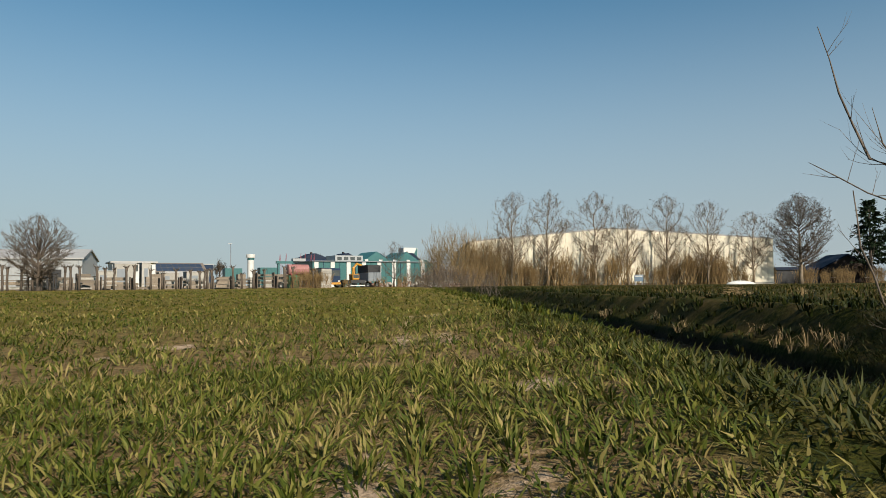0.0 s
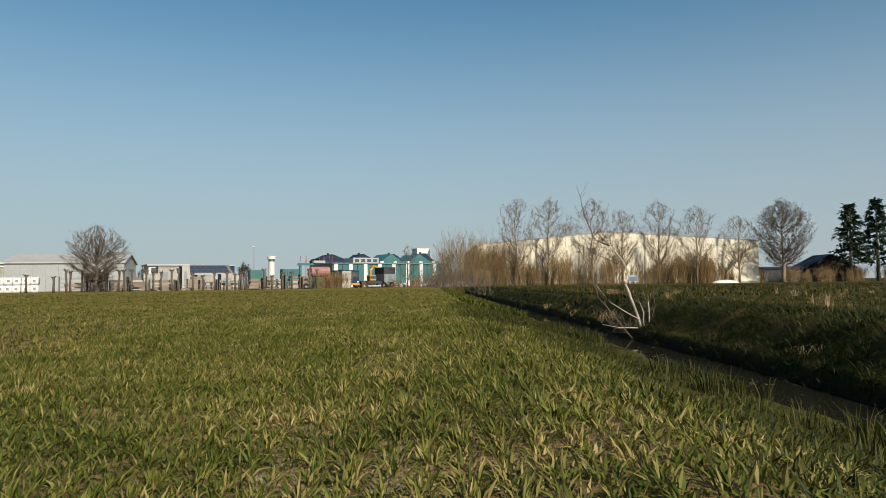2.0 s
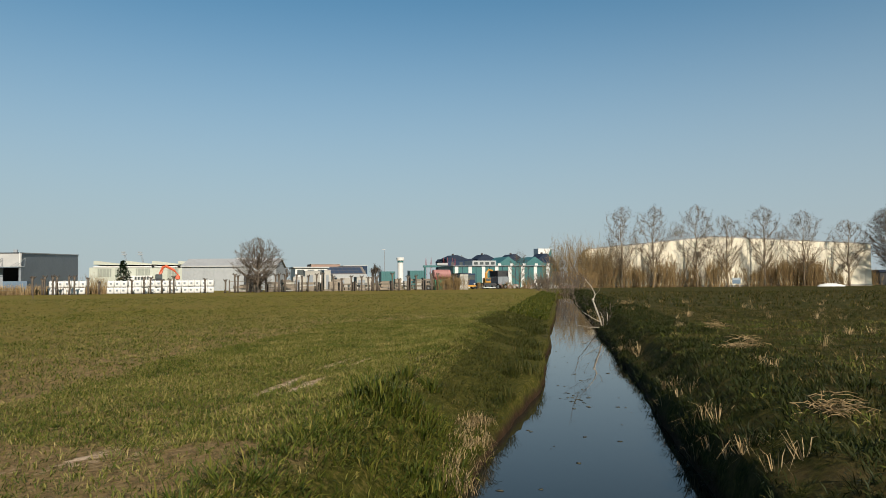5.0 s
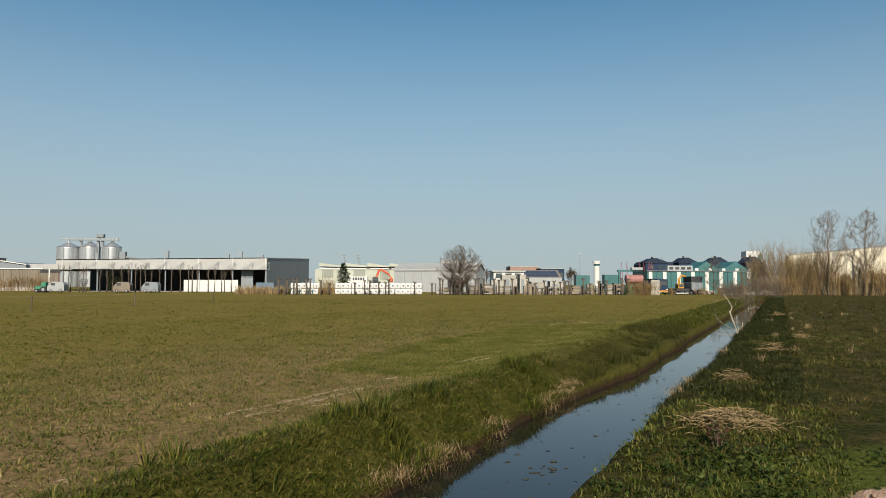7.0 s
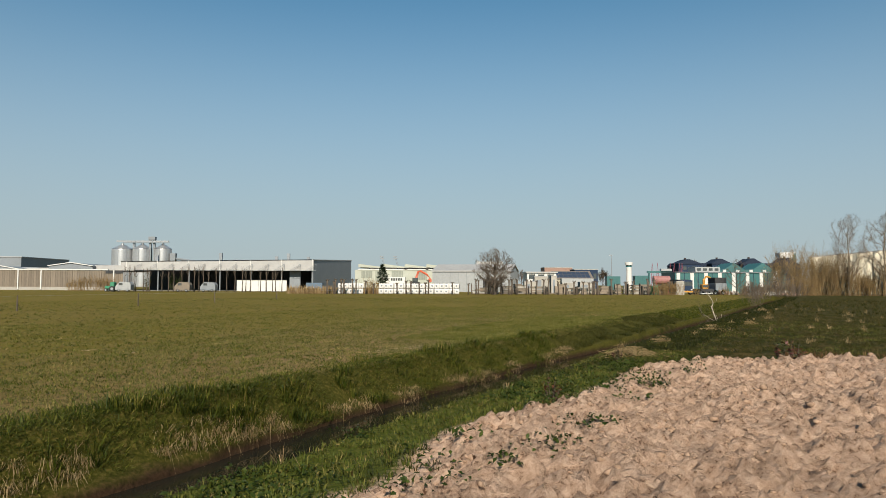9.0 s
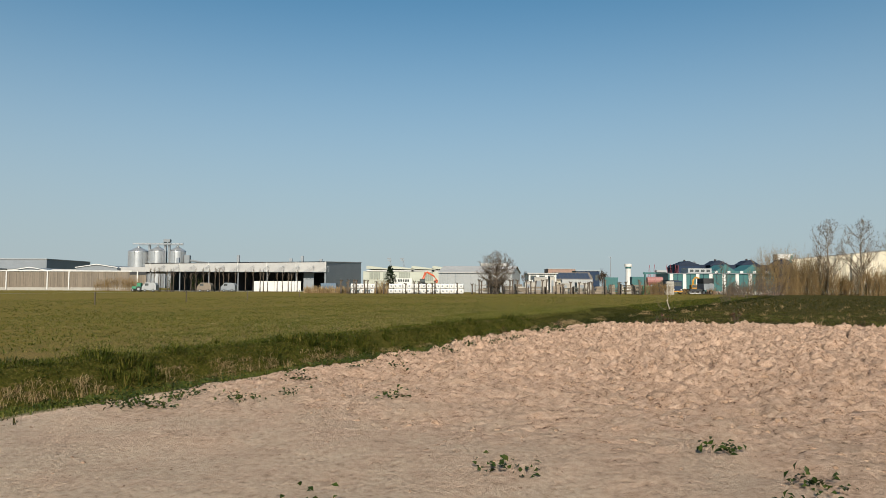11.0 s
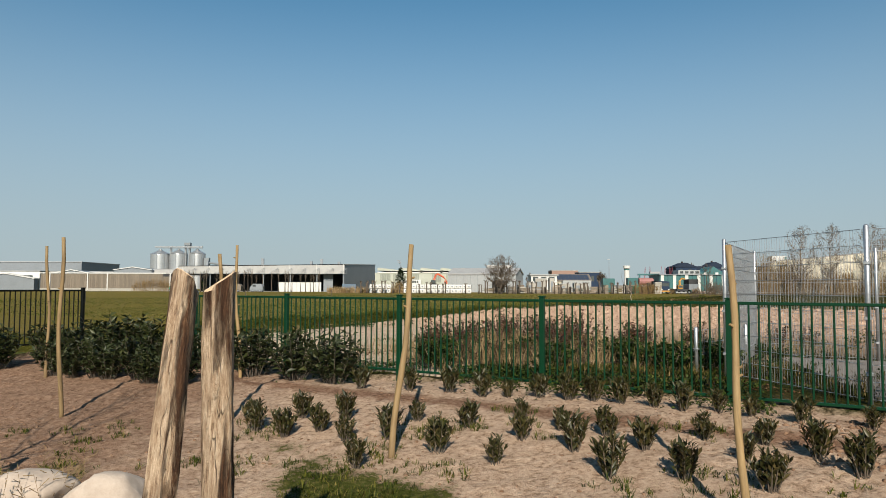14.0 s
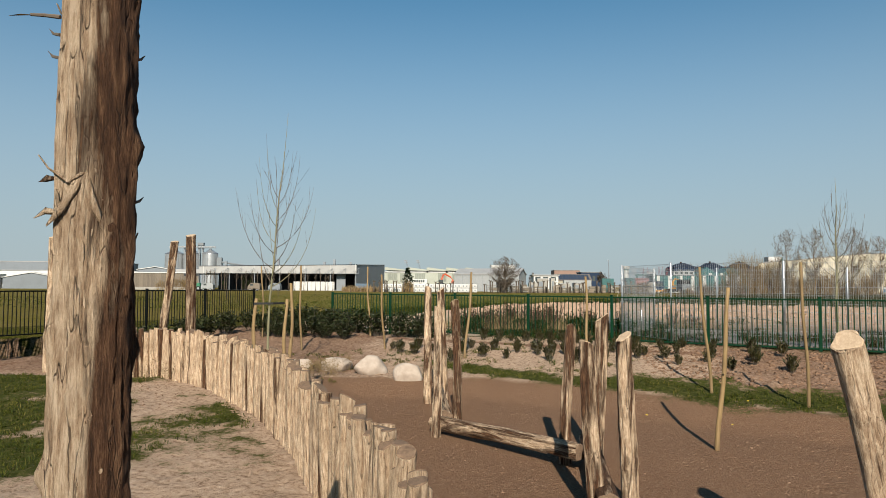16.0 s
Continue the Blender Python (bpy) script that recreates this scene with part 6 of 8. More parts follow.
    v, t = blade_arrays(np.column_stack([xy, heights(xy)]), rng, 8, 0.03, 0.09, 0.007, 0.05, 1.3)
    stuff("grass_tufts", v, t, LUSH, "grass tufts sprouting in the planting bed", "grass")
    # brittle brown weeds round the young tree
    xy = np.column_stack([rng.uniform(-8.4, -4.6, 150), rng.uniform(-7.6, -3.4, 150)])
    ok = np.array([floor_amount(x, y) < 0 and (y > -6.3 or x > palisade_x(y) + 0.3) for x, y in xy])
    xy = xy[ok]
    segs = []
    rnd_ = random.Random(6)
    for x, y in xy:
        for _ in range(5):
            p = Vector((x + rnd_.uniform(-0.1, 0.1), y + rnd_.uniform(-0.1, 0.1), gz(x, y)))
            d = Vector((rnd_.uniform(-0.5, 0.5), rnd_.uniform(-0.5, 0.5), 1)).normalized()
            h = rnd_.uniform(0.12, 0.42)
            segs.append((p, p + d * h, 0.003, 0.0015))
            for _ in range(4):
                f = rnd_.uniform(0.4, 1)
                e = Vector((rnd_.uniform(-1, 1), rnd_.uniform(-1, 1), rnd_.uniform(0, 0.8))) * 0.09
                segs.append((p + d * h * f, p + d * h * f + e, 0.0025, 0.004))
    v, t = seg_arrays(segs, 3)
    stuff("withered_weeds", v, t, TWIG_PALE, "brittle brown withered weeds on bare soil", "weeds")
    # heaps of cut reed and straw on the meadow
    for cx, cy, n_, r in ((10.2, 42.3, 60, 0.5), (4.45, 32.7, 170, 0.85), (6.6, 37.2, 40, 0.4), (22.0, 63.7, 50, 0.6), (14.0, 47.5, 40, 0.4)):
        segs = []
        for _ in range(n_ * 2):
            a = rnd_.uniform(0, 6.28)
            p = Vector((cx + rnd_.gauss(0, r * 0.34), cy + rnd_.gauss(0, r * 0.26), 0))
            mound = math.exp(-((p.x - cx) ** 2 + (p.y - cy) ** 2) / (0.3 * r * r))
            p.z = gz(p.x, p.y) + rnd_.uniform(0.02, 0.05 + 0.20 * mound)
            q = p + Vector((math.cos(a), math.sin(a), rnd_.uniform(-0.35, 0.35))) * rnd_.uniform(0.08, 0.26)
            segs += [(p, p.lerp(q, 0.5) + Vector((0, 0, 0.02)), 0.0055, 0.005), (p.lerp(q, 0.5) + Vector((0, 0, 0.02)), q, 0.005, 0.003)]
        v, t = seg_arrays(segs, 3)
        stuff("straw_heap", v, t, STRAW, "small heap of pale cut reed stems on grass", "straw")
    # duckweed and floating bits
    k = 260
    s_, n_ = rng.uniform(-15.3, -13.4, k), rng.uniform(22, 80, k)
    for c_ in range(5):
        sc, nc = rng.uniform(-15.2, -13.6), rng.uniform(25, 60)
        s_[c_ * 16:(c_ + 1) * 16], n_[c_ * 16:(c_ + 1) * 16] = sc + rng.normal(size=16) * 0.12, nc + rng.normal(size=16) * 0.3
    pts = np.stack([s_ * AX_S.x + n_ * AX_N.x, s_ * AX_S.y + n_ * AX_N.y, np.full(k, WATER_Z + 0.004)], 1)
    v, t = lump_arrays(pts, rng.uniform(0.01, 0.05, k), rng, 0.06)
    stuff("floating_debris", v, t, MUDDY, "dark plant debris floating on the water", "debris")
    # dandelions
    fl = np.array([(1.1, -8.6), (2.2, -9.4), (-5.6, -14.6), (-6.4, -12.2), (-5.0, -15.6), (-6.0, -17), (0.4, -7.6), (2.9, -8.3)])
    fl = np.column_stack([fl, heights(fl) + 0.06])
    v, t = lump_arrays(fl, np.full(len(fl), 0.022), rng, 0.45)
    stuff("dandelions", v, t, YELLOW, "yellow dandelion heads in the lawn", "flowers")


MUDDY = surface("muddy_debris", (0.0234, 0.0195, 0.0109), (0.0702, 0.0624, 0.0351), 10, 0.9)
YELLOW = surface("yellow_petals", (0.507, 0.351, 0.0156), (0.624, 0.468, 0.0312), 30, 0.7)
near_stuff()


# ---------------------------------------------------------------- bleached bush in the ditch
BLEACHED = surface("bleached_wood", (0.25, 0.211, 0.164), (0.406, 0.359, 0.296), 14, 0.85, stretch=(1, 1, 0.3), bump=0.4, depth=0.01)


def ditch_bush():
    t = thing("dead_bush", Matrix.Translation((16.1, 56.39, -0.54)) @ Matrix.Rotation(radians(-30.7), 4, "Z"), "bleached dead bush leaning over the ditch", "bush")
    rnd = random.Random(15)

    def limb(name, pts, r, mat, sides=6):
        pts = [Vector(p) for p in pts]
        out = [pts[0]]
        for a, b in zip(pts, pts[1:]):
            out += [a.lerp(b, 0.5) + Vector((rnd.uniform(-1, 1), rnd.uniform(-1, 1), 0)) * 0.03 * (b - a).length, b]
        bm = bmesh.new()
        k = len(out) - 1
        tube(bm, out, [r * (1 - 0.72 * j / k) * rnd.uniform(0.85, 1.2) for j in range(k + 1)], sides)
        part(name, bm, mat, t, smooth=True)
        return out

    stems = [limb("trunk", [(0.02, 0, -0.45), (-0.12, 0.03, 0.25), (-0.28, 0.05, 0.70), (-0.40, 0.08, 1.05), (-0.31, 0.1, 1.30), (-0.46, 0.12, 1.62), (-0.70, 0.2, 1.93)], 0.040, BLEACHED, 8)]
    bm = bmesh.new()
    bmesh.ops.create_icosphere(bm, subdivisions=2, radius=0.055)
    for v in bm.verts:
        v.co = v.co * (1 + 0.4 * noise.noise(v.co * 25)) + Vector((-0.39, 0.08, 1.08))
    part("knot", bm, BLEACHED, t, smooth=True)
    for pts, r, mt in (([(-0.70, 0.2, 1.93), (-1.02, 0.3, 2.08), (-1.28, 0.32, 2.72), (-1.42, 0.4, 3.4)], 0.016, TWIG), ([(-0.70, 0.2, 1.93), (-0.95, 0.2, 2.2), (-1.04, 0.2, 2.55)], 0.010, TWIG),
                       ([(-0.46, 0.12, 1.48), (-1.05, 0.3, 1.75), (-1.5, 0.5, 2.08)], 0.011, TWIG), ([(-0.15, 0, -0.4), (-0.69, 0.1, 0.32), (-1.0, 0.2, 0.70), (-1.14, 0.3, 1.24), (-1.16, 0.35, 1.78)], 0.017, TWIG),
                       ([(0.10, 0, -0.4), (0.15, 0.05, 0.3), (0.13, 0.08, 0.66)], 0.024, BLEACHED), ([(0.0, 0, 0.0), (-0.02, -0.1, 0.35), (-0.12, -0.12, 0.62)], 0.020, BLEACHED),
                       ([(-0.1, 0, 0.2), (-0.5, -0.1, 0.42), (-0.78, -0.1, 0.60), (-1.1, -0.1, 1.0)], 0.012, BLEACHED), ([(-0.33, 0.08, 1.25), (-0.15, 0.1, 1.42), (-0.10, 0.1, 1.62)], 0.010, BLEACHED),
                       ([(-0.28, 0.05, 0.7), (-0.6, 0.1, 0.9), (-0.8, 0.2, 1.3)], 0.009, TWIG), ([(0.1, 0, 0.0), (0.3, 0.1, 0.5), (0.28, 0.1, 1.0)], 0.010, TWIG), ([(-0.15, 0, 0.0), (-0.6, -0.2, 0.02), (-1.0, -0.2, 0.1)], 0.014, BLEACHED)):
        stems.append(limb("branch", pts, r, mt))
    segs, tips = [], []
    for k in range(40):
        p = Vector((rnd.uniform(-0.7, 0.3), rnd.uniform(-0.3, 0.4), rnd.uniform(-0.1, 0.25)))
        grow(rnd, p, Vector((rnd.uniform(-1, 1), rnd.uniform(-1, 1), rnd.uniform(-0.3, 0.8))).normalized(), rnd.uniform(0.2, 0.55), 0.005, 0, segs, tips, (3,), 0.6, 0.05)
    for st in stems:
        for k in range(7):
            i = rnd.randrange(1, len(st))
            grow(rnd, st[i - 1].lerp(st[i], rnd.random()), Vector((rnd.uniform(-1, 1), rnd.uniform(-0.6, 0.6), rnd.uniform(-0.1, 1))).normalized(), rnd.uniform(0.15, 0.5), 0.0045, 0, segs, tips, (2,), 0.6, 0.25)
    v, tr = seg_arrays([s_[:4] for s_ in segs], 3)
    o = tagged(new("brushwood", fast_mesh("brushwood", v, tr, TWIG)), kind="stuff")
    o.parent = t


ditch_bush()
# ---------------------------------------------------------------- far side: buildings
ORANGE = surface("orange_paint", (0.413, 0.075, 0.0338), (0.51, 0.112, 0.0525), 6, 0.5, grime=0.3)
YELLOW_PAINT = surface("yellow_paint", (0.36, 0.165, 0.015), (0.45, 0.22, 0.03), 6, 0.5, grime=0.4)
RED_PAINT = surface("red_paint", (0.16, 0.022, 0.034), (0.23, 0.036, 0.05), 6, 0.5, grime=0.3)
FADED_RED = surface("faded_red_paint", (0.21, 0.088, 0.082), (0.29, 0.14, 0.13), 5, 0.7, grime=0.4)
GREEN_PAINT = surface("green_plastic", (0.02, 0.14, 0.075), (0.035, 0.19, 0.10), 6, 0.6)
BLUE_PAINT = surface("blue_paint", (0.06, 0.10, 0.15), (0.09, 0.14, 0.19), 6, 0.6)
NAVY = surface("navy_wall", (0.012, 0.024, 0.050), (0.020, 0.036, 0.070), 3, 0.8, gloss=0.2)
GLASS = surface("window_glass", (0.04, 0.048, 0.05), (0.075, 0.085, 0.085), 2, 0.2, bump=0, gloss=0.6)
DIM_GLASS = surface("dusty_glass", (0.15, 0.165, 0.14), (0.22, 0.235, 0.20), 2, 0.4, bump=0)
OLD_TILE = surface("old_roof_tiles", (0.11, 0.09, 0.076), (0.17, 0.145, 0.125), 6, 0.8)
RUBBER = surface("tyre_rubber", (0.009, 0.009, 0.00975), (0.0225, 0.0225, 0.0225), 8, 0.8)
SOLAR = surface("solar_cells", (0.025, 0.035, 0.058), (0.035, 0.048, 0.075), 4, 0.3, bump=0, gloss=0.6)
BAG = surface("woven_bag", (0.4515, 0.4515, 0.4446), (0.5418, 0.5418, 0.5289), 9, 0.8, bump=0.4, depth=0.03, grime=0.25, grime_color=(0.338, 0.338, 0.33))
PALLET = surface("pallet_wood", (0.129, 0.1032, 0.07568), (0.2236, 0.1849, 0.1419), 8, 0.85, per_piece=0.25)
CREAM = surface("cream_render", (0.2924, 0.2666, 0.2107), (0.3612, 0.3311, 0.2666), 4, 0.8)
BROWN_WALL = surface("dark_brick", (0.024, 0.016, 0.013), (0.05, 0.034, 0.028), 8, 0.9)


def bx(name, parent, mat, x0, y0, z0, x1, y1, z1, label="", bevel=0.0):
    return part(name, box_bm(x0, y0, z0, x1, y1, z1, bevel=bevel), mat, parent, label)


def pr(name, parent, mat, outline, y0, y1, label=""):
    bm = bmesh.new()
    prism(bm, outline, y0, y1)
    bmesh.ops.recalc_face_normals(bm, faces=bm.faces)
    return part(name, bm, mat, parent, label)


def hall():
    """Pale sheet-clad hall, its low gable towards the ditch."""
    t = thing("sheet_hall", frame_at((71, 150), (114.7, 126)), "pale cream sheet-clad hall with a low gable", "hall")
    w = math.hypot(43.7, 24)
    peak = w * 0.46

    def top(x):
        return 7.2 + 2.0 * x / peak if x < peak else 9.2 - 1.8 * (x - peak) / (w - peak)

    pr("wall", t, WHITE_SHEET, [(0.1, -0.5), (w - 0.1, -0.5), (w - 0.1, top(w) - 0.1), (peak, 9.1), (0.1, 7.1)], 0.12, 60)
    pr("roof", t, ROOF_SHEET, [(-0.3, 7.15), (peak, 9.15), (w + 0.3, 7.35), (w + 0.3, 7.55), (peak, 9.4), (-0.3, 7.35)], 0.0, 60.3)
    k = 48
    for j in range(k):
        x0, x1 = w * j / k, w * (j + 1) / k
        a = x0 + 0.13
        pr("cladding_panel", t, WHITE_SHEET, [(x0 + 0.02, 0.3), (a, 0.3), (a, top(a)), (x0 + 0.02, top(x0))], -0.02, 0.11)
        pr("cladding_panel", t, WHITE_SHEET, [(a, 0.3), (x1, 0.3), (x1, top(x1)), (a, top(a))], 0.03, 0.11)
    bx("plinth", t, CONCRETE, -0.05, -0.06, -0.4, w + 0.05, 0.1, 0.32)
    win = bx("window", t, WOOD_BOARD, 19.6, -0.06, 5.4, 20.9, 0.0, 6.5, "small brown shuttered opening")
    bx("frame", win, WHITE_SHEET, 19.5, -0.08, 5.3, 21.0, -0.04, 5.41)


hall()


def long_shed():
    t = thing("open_shed", Matrix.Translation((-74, 184, 0)), "long grey open-fronted farm shed with trusses", "shed")
    w = 44.5
    pr("roof", t, ROOF_SHEET, [(-1.0, 4.9), (w, 4.9), (w, 7.6), (-1.0, 7.0)], -0.3, 0.0)
    bm = bmesh.new()
    vs = [bm.verts.new(p) for p in ((-1, -0.3, 7.0), (w, -0.3, 7.6), (w + 4.9, 34.6, 8.6), (-1, 34.6, 8.2), (-1, -0.3, 6.8), (w, -0.3, 7.4), (w + 4.9, 34.6, 8.4), (-1, 34.6, 8.0))]
    for f in ((0, 1, 2, 3), (7, 6, 5, 4), (0, 4, 5, 1), (1, 5, 6, 2), (2, 6, 7, 3), (3, 7, 4, 0)):
        bm.faces.new([vs[i] for i in f])
    part("roof", bm, ROOF_SHEET, t)
    # the shade deep in the shed is put into this wall's colour
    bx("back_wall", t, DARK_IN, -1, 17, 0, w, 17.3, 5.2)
    bx("floor_slab", t, CONCRETE, -1, 0, -0.2, w, 17, 0.04)
    # blue-grey gable wall, slightly turned
    bm = bmesh.new()
    vs = [bm.verts.new(p) for p in ((w - 0.1, 0, -0.3), (w + 4.8, 34.4, -0.3), (w + 4.8, 34.4, 8.45), (w - 0.1, 0, 7.5), (w - 0.5, 0.1, -0.3), (w + 4.4, 34.4, -0.3), (w + 4.4, 34.4, 8.45), (w - 0.5, 0.1, 7.5))]
    for f in ((0, 1, 2, 3), (7, 6, 5, 4), (0, 4, 5, 1), (1, 5, 6, 2), (2, 6, 7, 3), (3, 7, 4, 0)):
        bm.faces.new([vs[i] for i in f])
    part("gable_wall", bm, GREY_SHEET, t, "slate blue-grey sheet wall")
    bx("door_leaf", t, WHITE_PAINT, 26.3, 0.1, 0, 38.1, 0.3, 2.6, "white partition wall")
    for j in range(7):
        bx("joint", t, GREY_SHEET, 26.3 + 1.7 * j, 0.04, 0, 26.36 + 1.7 * j, 0.09, 2.6)
    bx("inner_wall", t, GREY_SHEET, 38.4, 2, 0, 41, 2.3, 4.8)
    for j in range(7):
        x = 0.3 + 7.32 * j
        bx("column", t, GREY_SHEET, x - 0.12, 0.2, 0, x + 0.12, 0.45, 5.0)
        bx("roof_joint", t, WHITE_PAINT, x - 0.06, -0.36, 4.9, x + 0.06, -0.31, 7.0 + 0.6 * x / w)
    for j in range(12):
        x = 1.5 + 3.75 * j
        bm = bmesh.new()
        for a, b in (((x, -0.8, 4.95), (x + 2.5, -0.8, 6.5)), ((x + 1.0, -0.8, 4.95), (x + 2.5, -0.8, 6.5)), ((x + 2.5, -0.8, 6.5), (x + 2.4, -0.8, 4.95)), ((x, -0.8, 4.95), (x + 2.5, -0.8, 4.95))):
            tube(bm, [a, b], [0.035, 0.035], 5)
        part("truss", bm, GREY_SHEET, t)
    for x, h in ((3, 0.9), (19, 1.6), (36, 1.5), (33, 0.8), (41, 0.7)):
        bx("roof_vent", t, GREY_SHEET, x, 10, 7.0, x + 0.7, 10.7, 7.9 + h)


long_shed()


def board_shed():
    t = thing("board_shed", Matrix.Translation((-118, 193, 0)), "long low shed of weathered grey boards with white posts", "shed")
    w = 39.4
    bx("wall", t, WOOD_BOARD, 0, 0, 0.75, w, 0.3, 5.0)
    for j in range(66):
        bx("board", t, WOOD_BOARD, 0.6 * j, -0.05 - 0.015 * (j % 3), 0.8, 0.6 * j + 0.57, 0.02, 4.95)
    bx("plinth", t, CONCRETE, -0.1, -0.12, -0.3, w, 0.25, 0.8)
    bx("eave_board", t, WHITE_PAINT, -0.3, -0.25, 5.0, w - 3.5, 0.1, 5.28)
    for x in (2.8, 13.6, 19.3, 37.3):
        bx("post", t, WHITE_PAINT, x - 0.14, -0.3, 0.2, x + 0.14, -0.02, 5.1)
    # dark sheet on the wall, painted shade of the opening under the roof
    bx("painted_gap_shade", t, DARK_IN, w - 4.2, -0.15, 4.2, w + 0.2, -0.08, 4.95)
    for x0, x1, zp in ((3.0, 13.4, 6.2), (20.3, 31.6, 7.05)):
        mid = (x0 + x1) / 2
        e = 5.3 if zp < 6.5 else 6.2
        pr("roof", t, GREY_SHEET, [(x0 + 0.2, 5.0), (x1 - 0.2, 5.0), (x1 - 0.2, e - 0.15), (mid, zp - 0.2), (x0 + 0.2, e - 0.15)], 1.0, 30)
        pr("verge", t, WHITE_PAINT, [(x0, e - 0.2), (mid, zp - 0.22), (x1, e - 0.2), (x1, e), (mid, zp), (x0, e)], 0.7, 0.98)
    bx("rear_roof", t, ROOF_SHEET, -2, 8, 5.0, w, 30, 5.75)
    bx("side_roof", t, ROOF_SHEET, 31, 3, 5.0, w + 1.5, 25, 6.3)


board_shed()


def plain_block(name, x0, y0, x1, y1, h, mat, label, roof=None, windows=0, z0=0.0, turn=0.0):
    t = thing(name, Matrix.Translation((x0, y0, 0)) @ Matrix.Rotation(turn, 4, "Z"), label, "building")
    w, d = x1 - x0, y1 - y0
    bx("wall", t, mat, 0, 0, z0 - 0.3, w, d, h)
    bx("roof", t, roof or ROOF_SHEET, -0.2, -0.2, h, w + 0.2, d + 0.2, h + 0.25)
    for j in range(windows):
        x = w * (j + 0.25) / windows
        bx("window", t, GLASS, x, -0.05, h * 0.5, x + w * 0.5 / windows, 0.04, h * 0.8)
    return t


plain_block("warehouse", -190, 232, -126.5, 260, 9.5, GREY_SHEET, "large plain grey warehouse in the distance")
plain_block("white_barn", -166, 215, -131, 230, 6.0, WHITE_PAINT, "low white barn with a grey roof", windows=4)
for x0, x1 in ((-150, -131), (-175, -152)):
    t = thing("low_gable", Matrix.Translation((x0, 212, 0)), "small grey gabled lean-to", "building")
    w = x1 - x0
    pr("wall", t, GREY_SHEET, [(0, -0.2), (w, -0.2), (w, 3.6), (w / 2, 5.2), (0, 3.6)], 0, 2.5)
    pr("roof", t, WHITE_PAINT, [(-0.3, 3.6), (w / 2, 5.25), (w + 0.3, 3.6), (w + 0.3, 3.8), (w / 2, 5.5), (-0.3, 3.8)], -0.3, 2.6)


def silos():
    for x, r, h in ((-143.8, 4.6, 17.4), (-134.7, 4.15, 17.6), (-125.4, 3.8, 17.6)):
        t = thing("grain_silo", Matrix.Translation((x, 341, 0)), "corrugated galvanised steel grain silo with a conical roof", "silo", "silos")
        bm = bmesh.new()
        rings = [(0.0, r)]
        k = 22
        for j in range(k):
            rings += [(h * (j + 0.5) / k, r + 0.07), (h * (j + 1) / k, r)]
        tube(bm, [(0, 0, z) for z, _ in rings], [q for _, q in rings], 32, cap=True)
        part("body", bm, SILO_TIN, t, smooth=True)
        bm = bmesh.new()
        tube(bm, [(0, 0, h - 0.05), (0, 0, h + 2.0), (0, 0, h + 2.5)], [r + 0.2, 0.6, 0.6], 32)
        part("roof", bm, SILO_TIN, t)
        for j in range(8):
            a = j * math.pi / 4
            bm = bmesh.new()
            tube(bm, [(math.cos(a) * (r + 0.1), math.sin(a) * (r + 0.1), 0), (math.cos(a) * (r + 0.1), math.sin(a) * (r + 0.1), h)], [0.09, 0.09], 5)
            part("stiffener", bm, GALV, t)
    g = thing("silo_gantry", Matrix.Translation((-134, 340, 0)), "steel conveyor gantry and elevator over the silos", "gantry")
    bx("conveyor", g, GALV, -12, -0.6, 20.6, 11.5, 0.6, 21.2)
    bx("walkway", g, GREY_SHEET, -9, -1.2, 20.1, 12, -0.8, 20.4)
    for j in range(12):
        bx("handrail", g, GALV, -9 + 1.9 * j, -1.2, 20.4, -8.9 + 1.9 * j, -1.1, 21.5)
    for x in (-4.2, 3.2, 5.0):
        bx("elevator", g, GREY_SHEET, x - 0.45, -0.5, 0, x + 0.45, 0.5, 20.8 if x < 3 else 22.6)
    bx("elevator_head", g, GREY_SHEET, 2.6, -1, 21.6, 5.6, 1, 23.0)
    bx("hopper", g, GREY_SHEET, 12.5, -1, 8, 15, 1, 15.5)
    bm = bmesh.new()
    tube(bm, [(14, 0, 13.2), (34, 0, 10.4)], [0.5, 0.5], 6)
    part("sloping_conveyor", bm, GREY_SHEET, g)


silos()


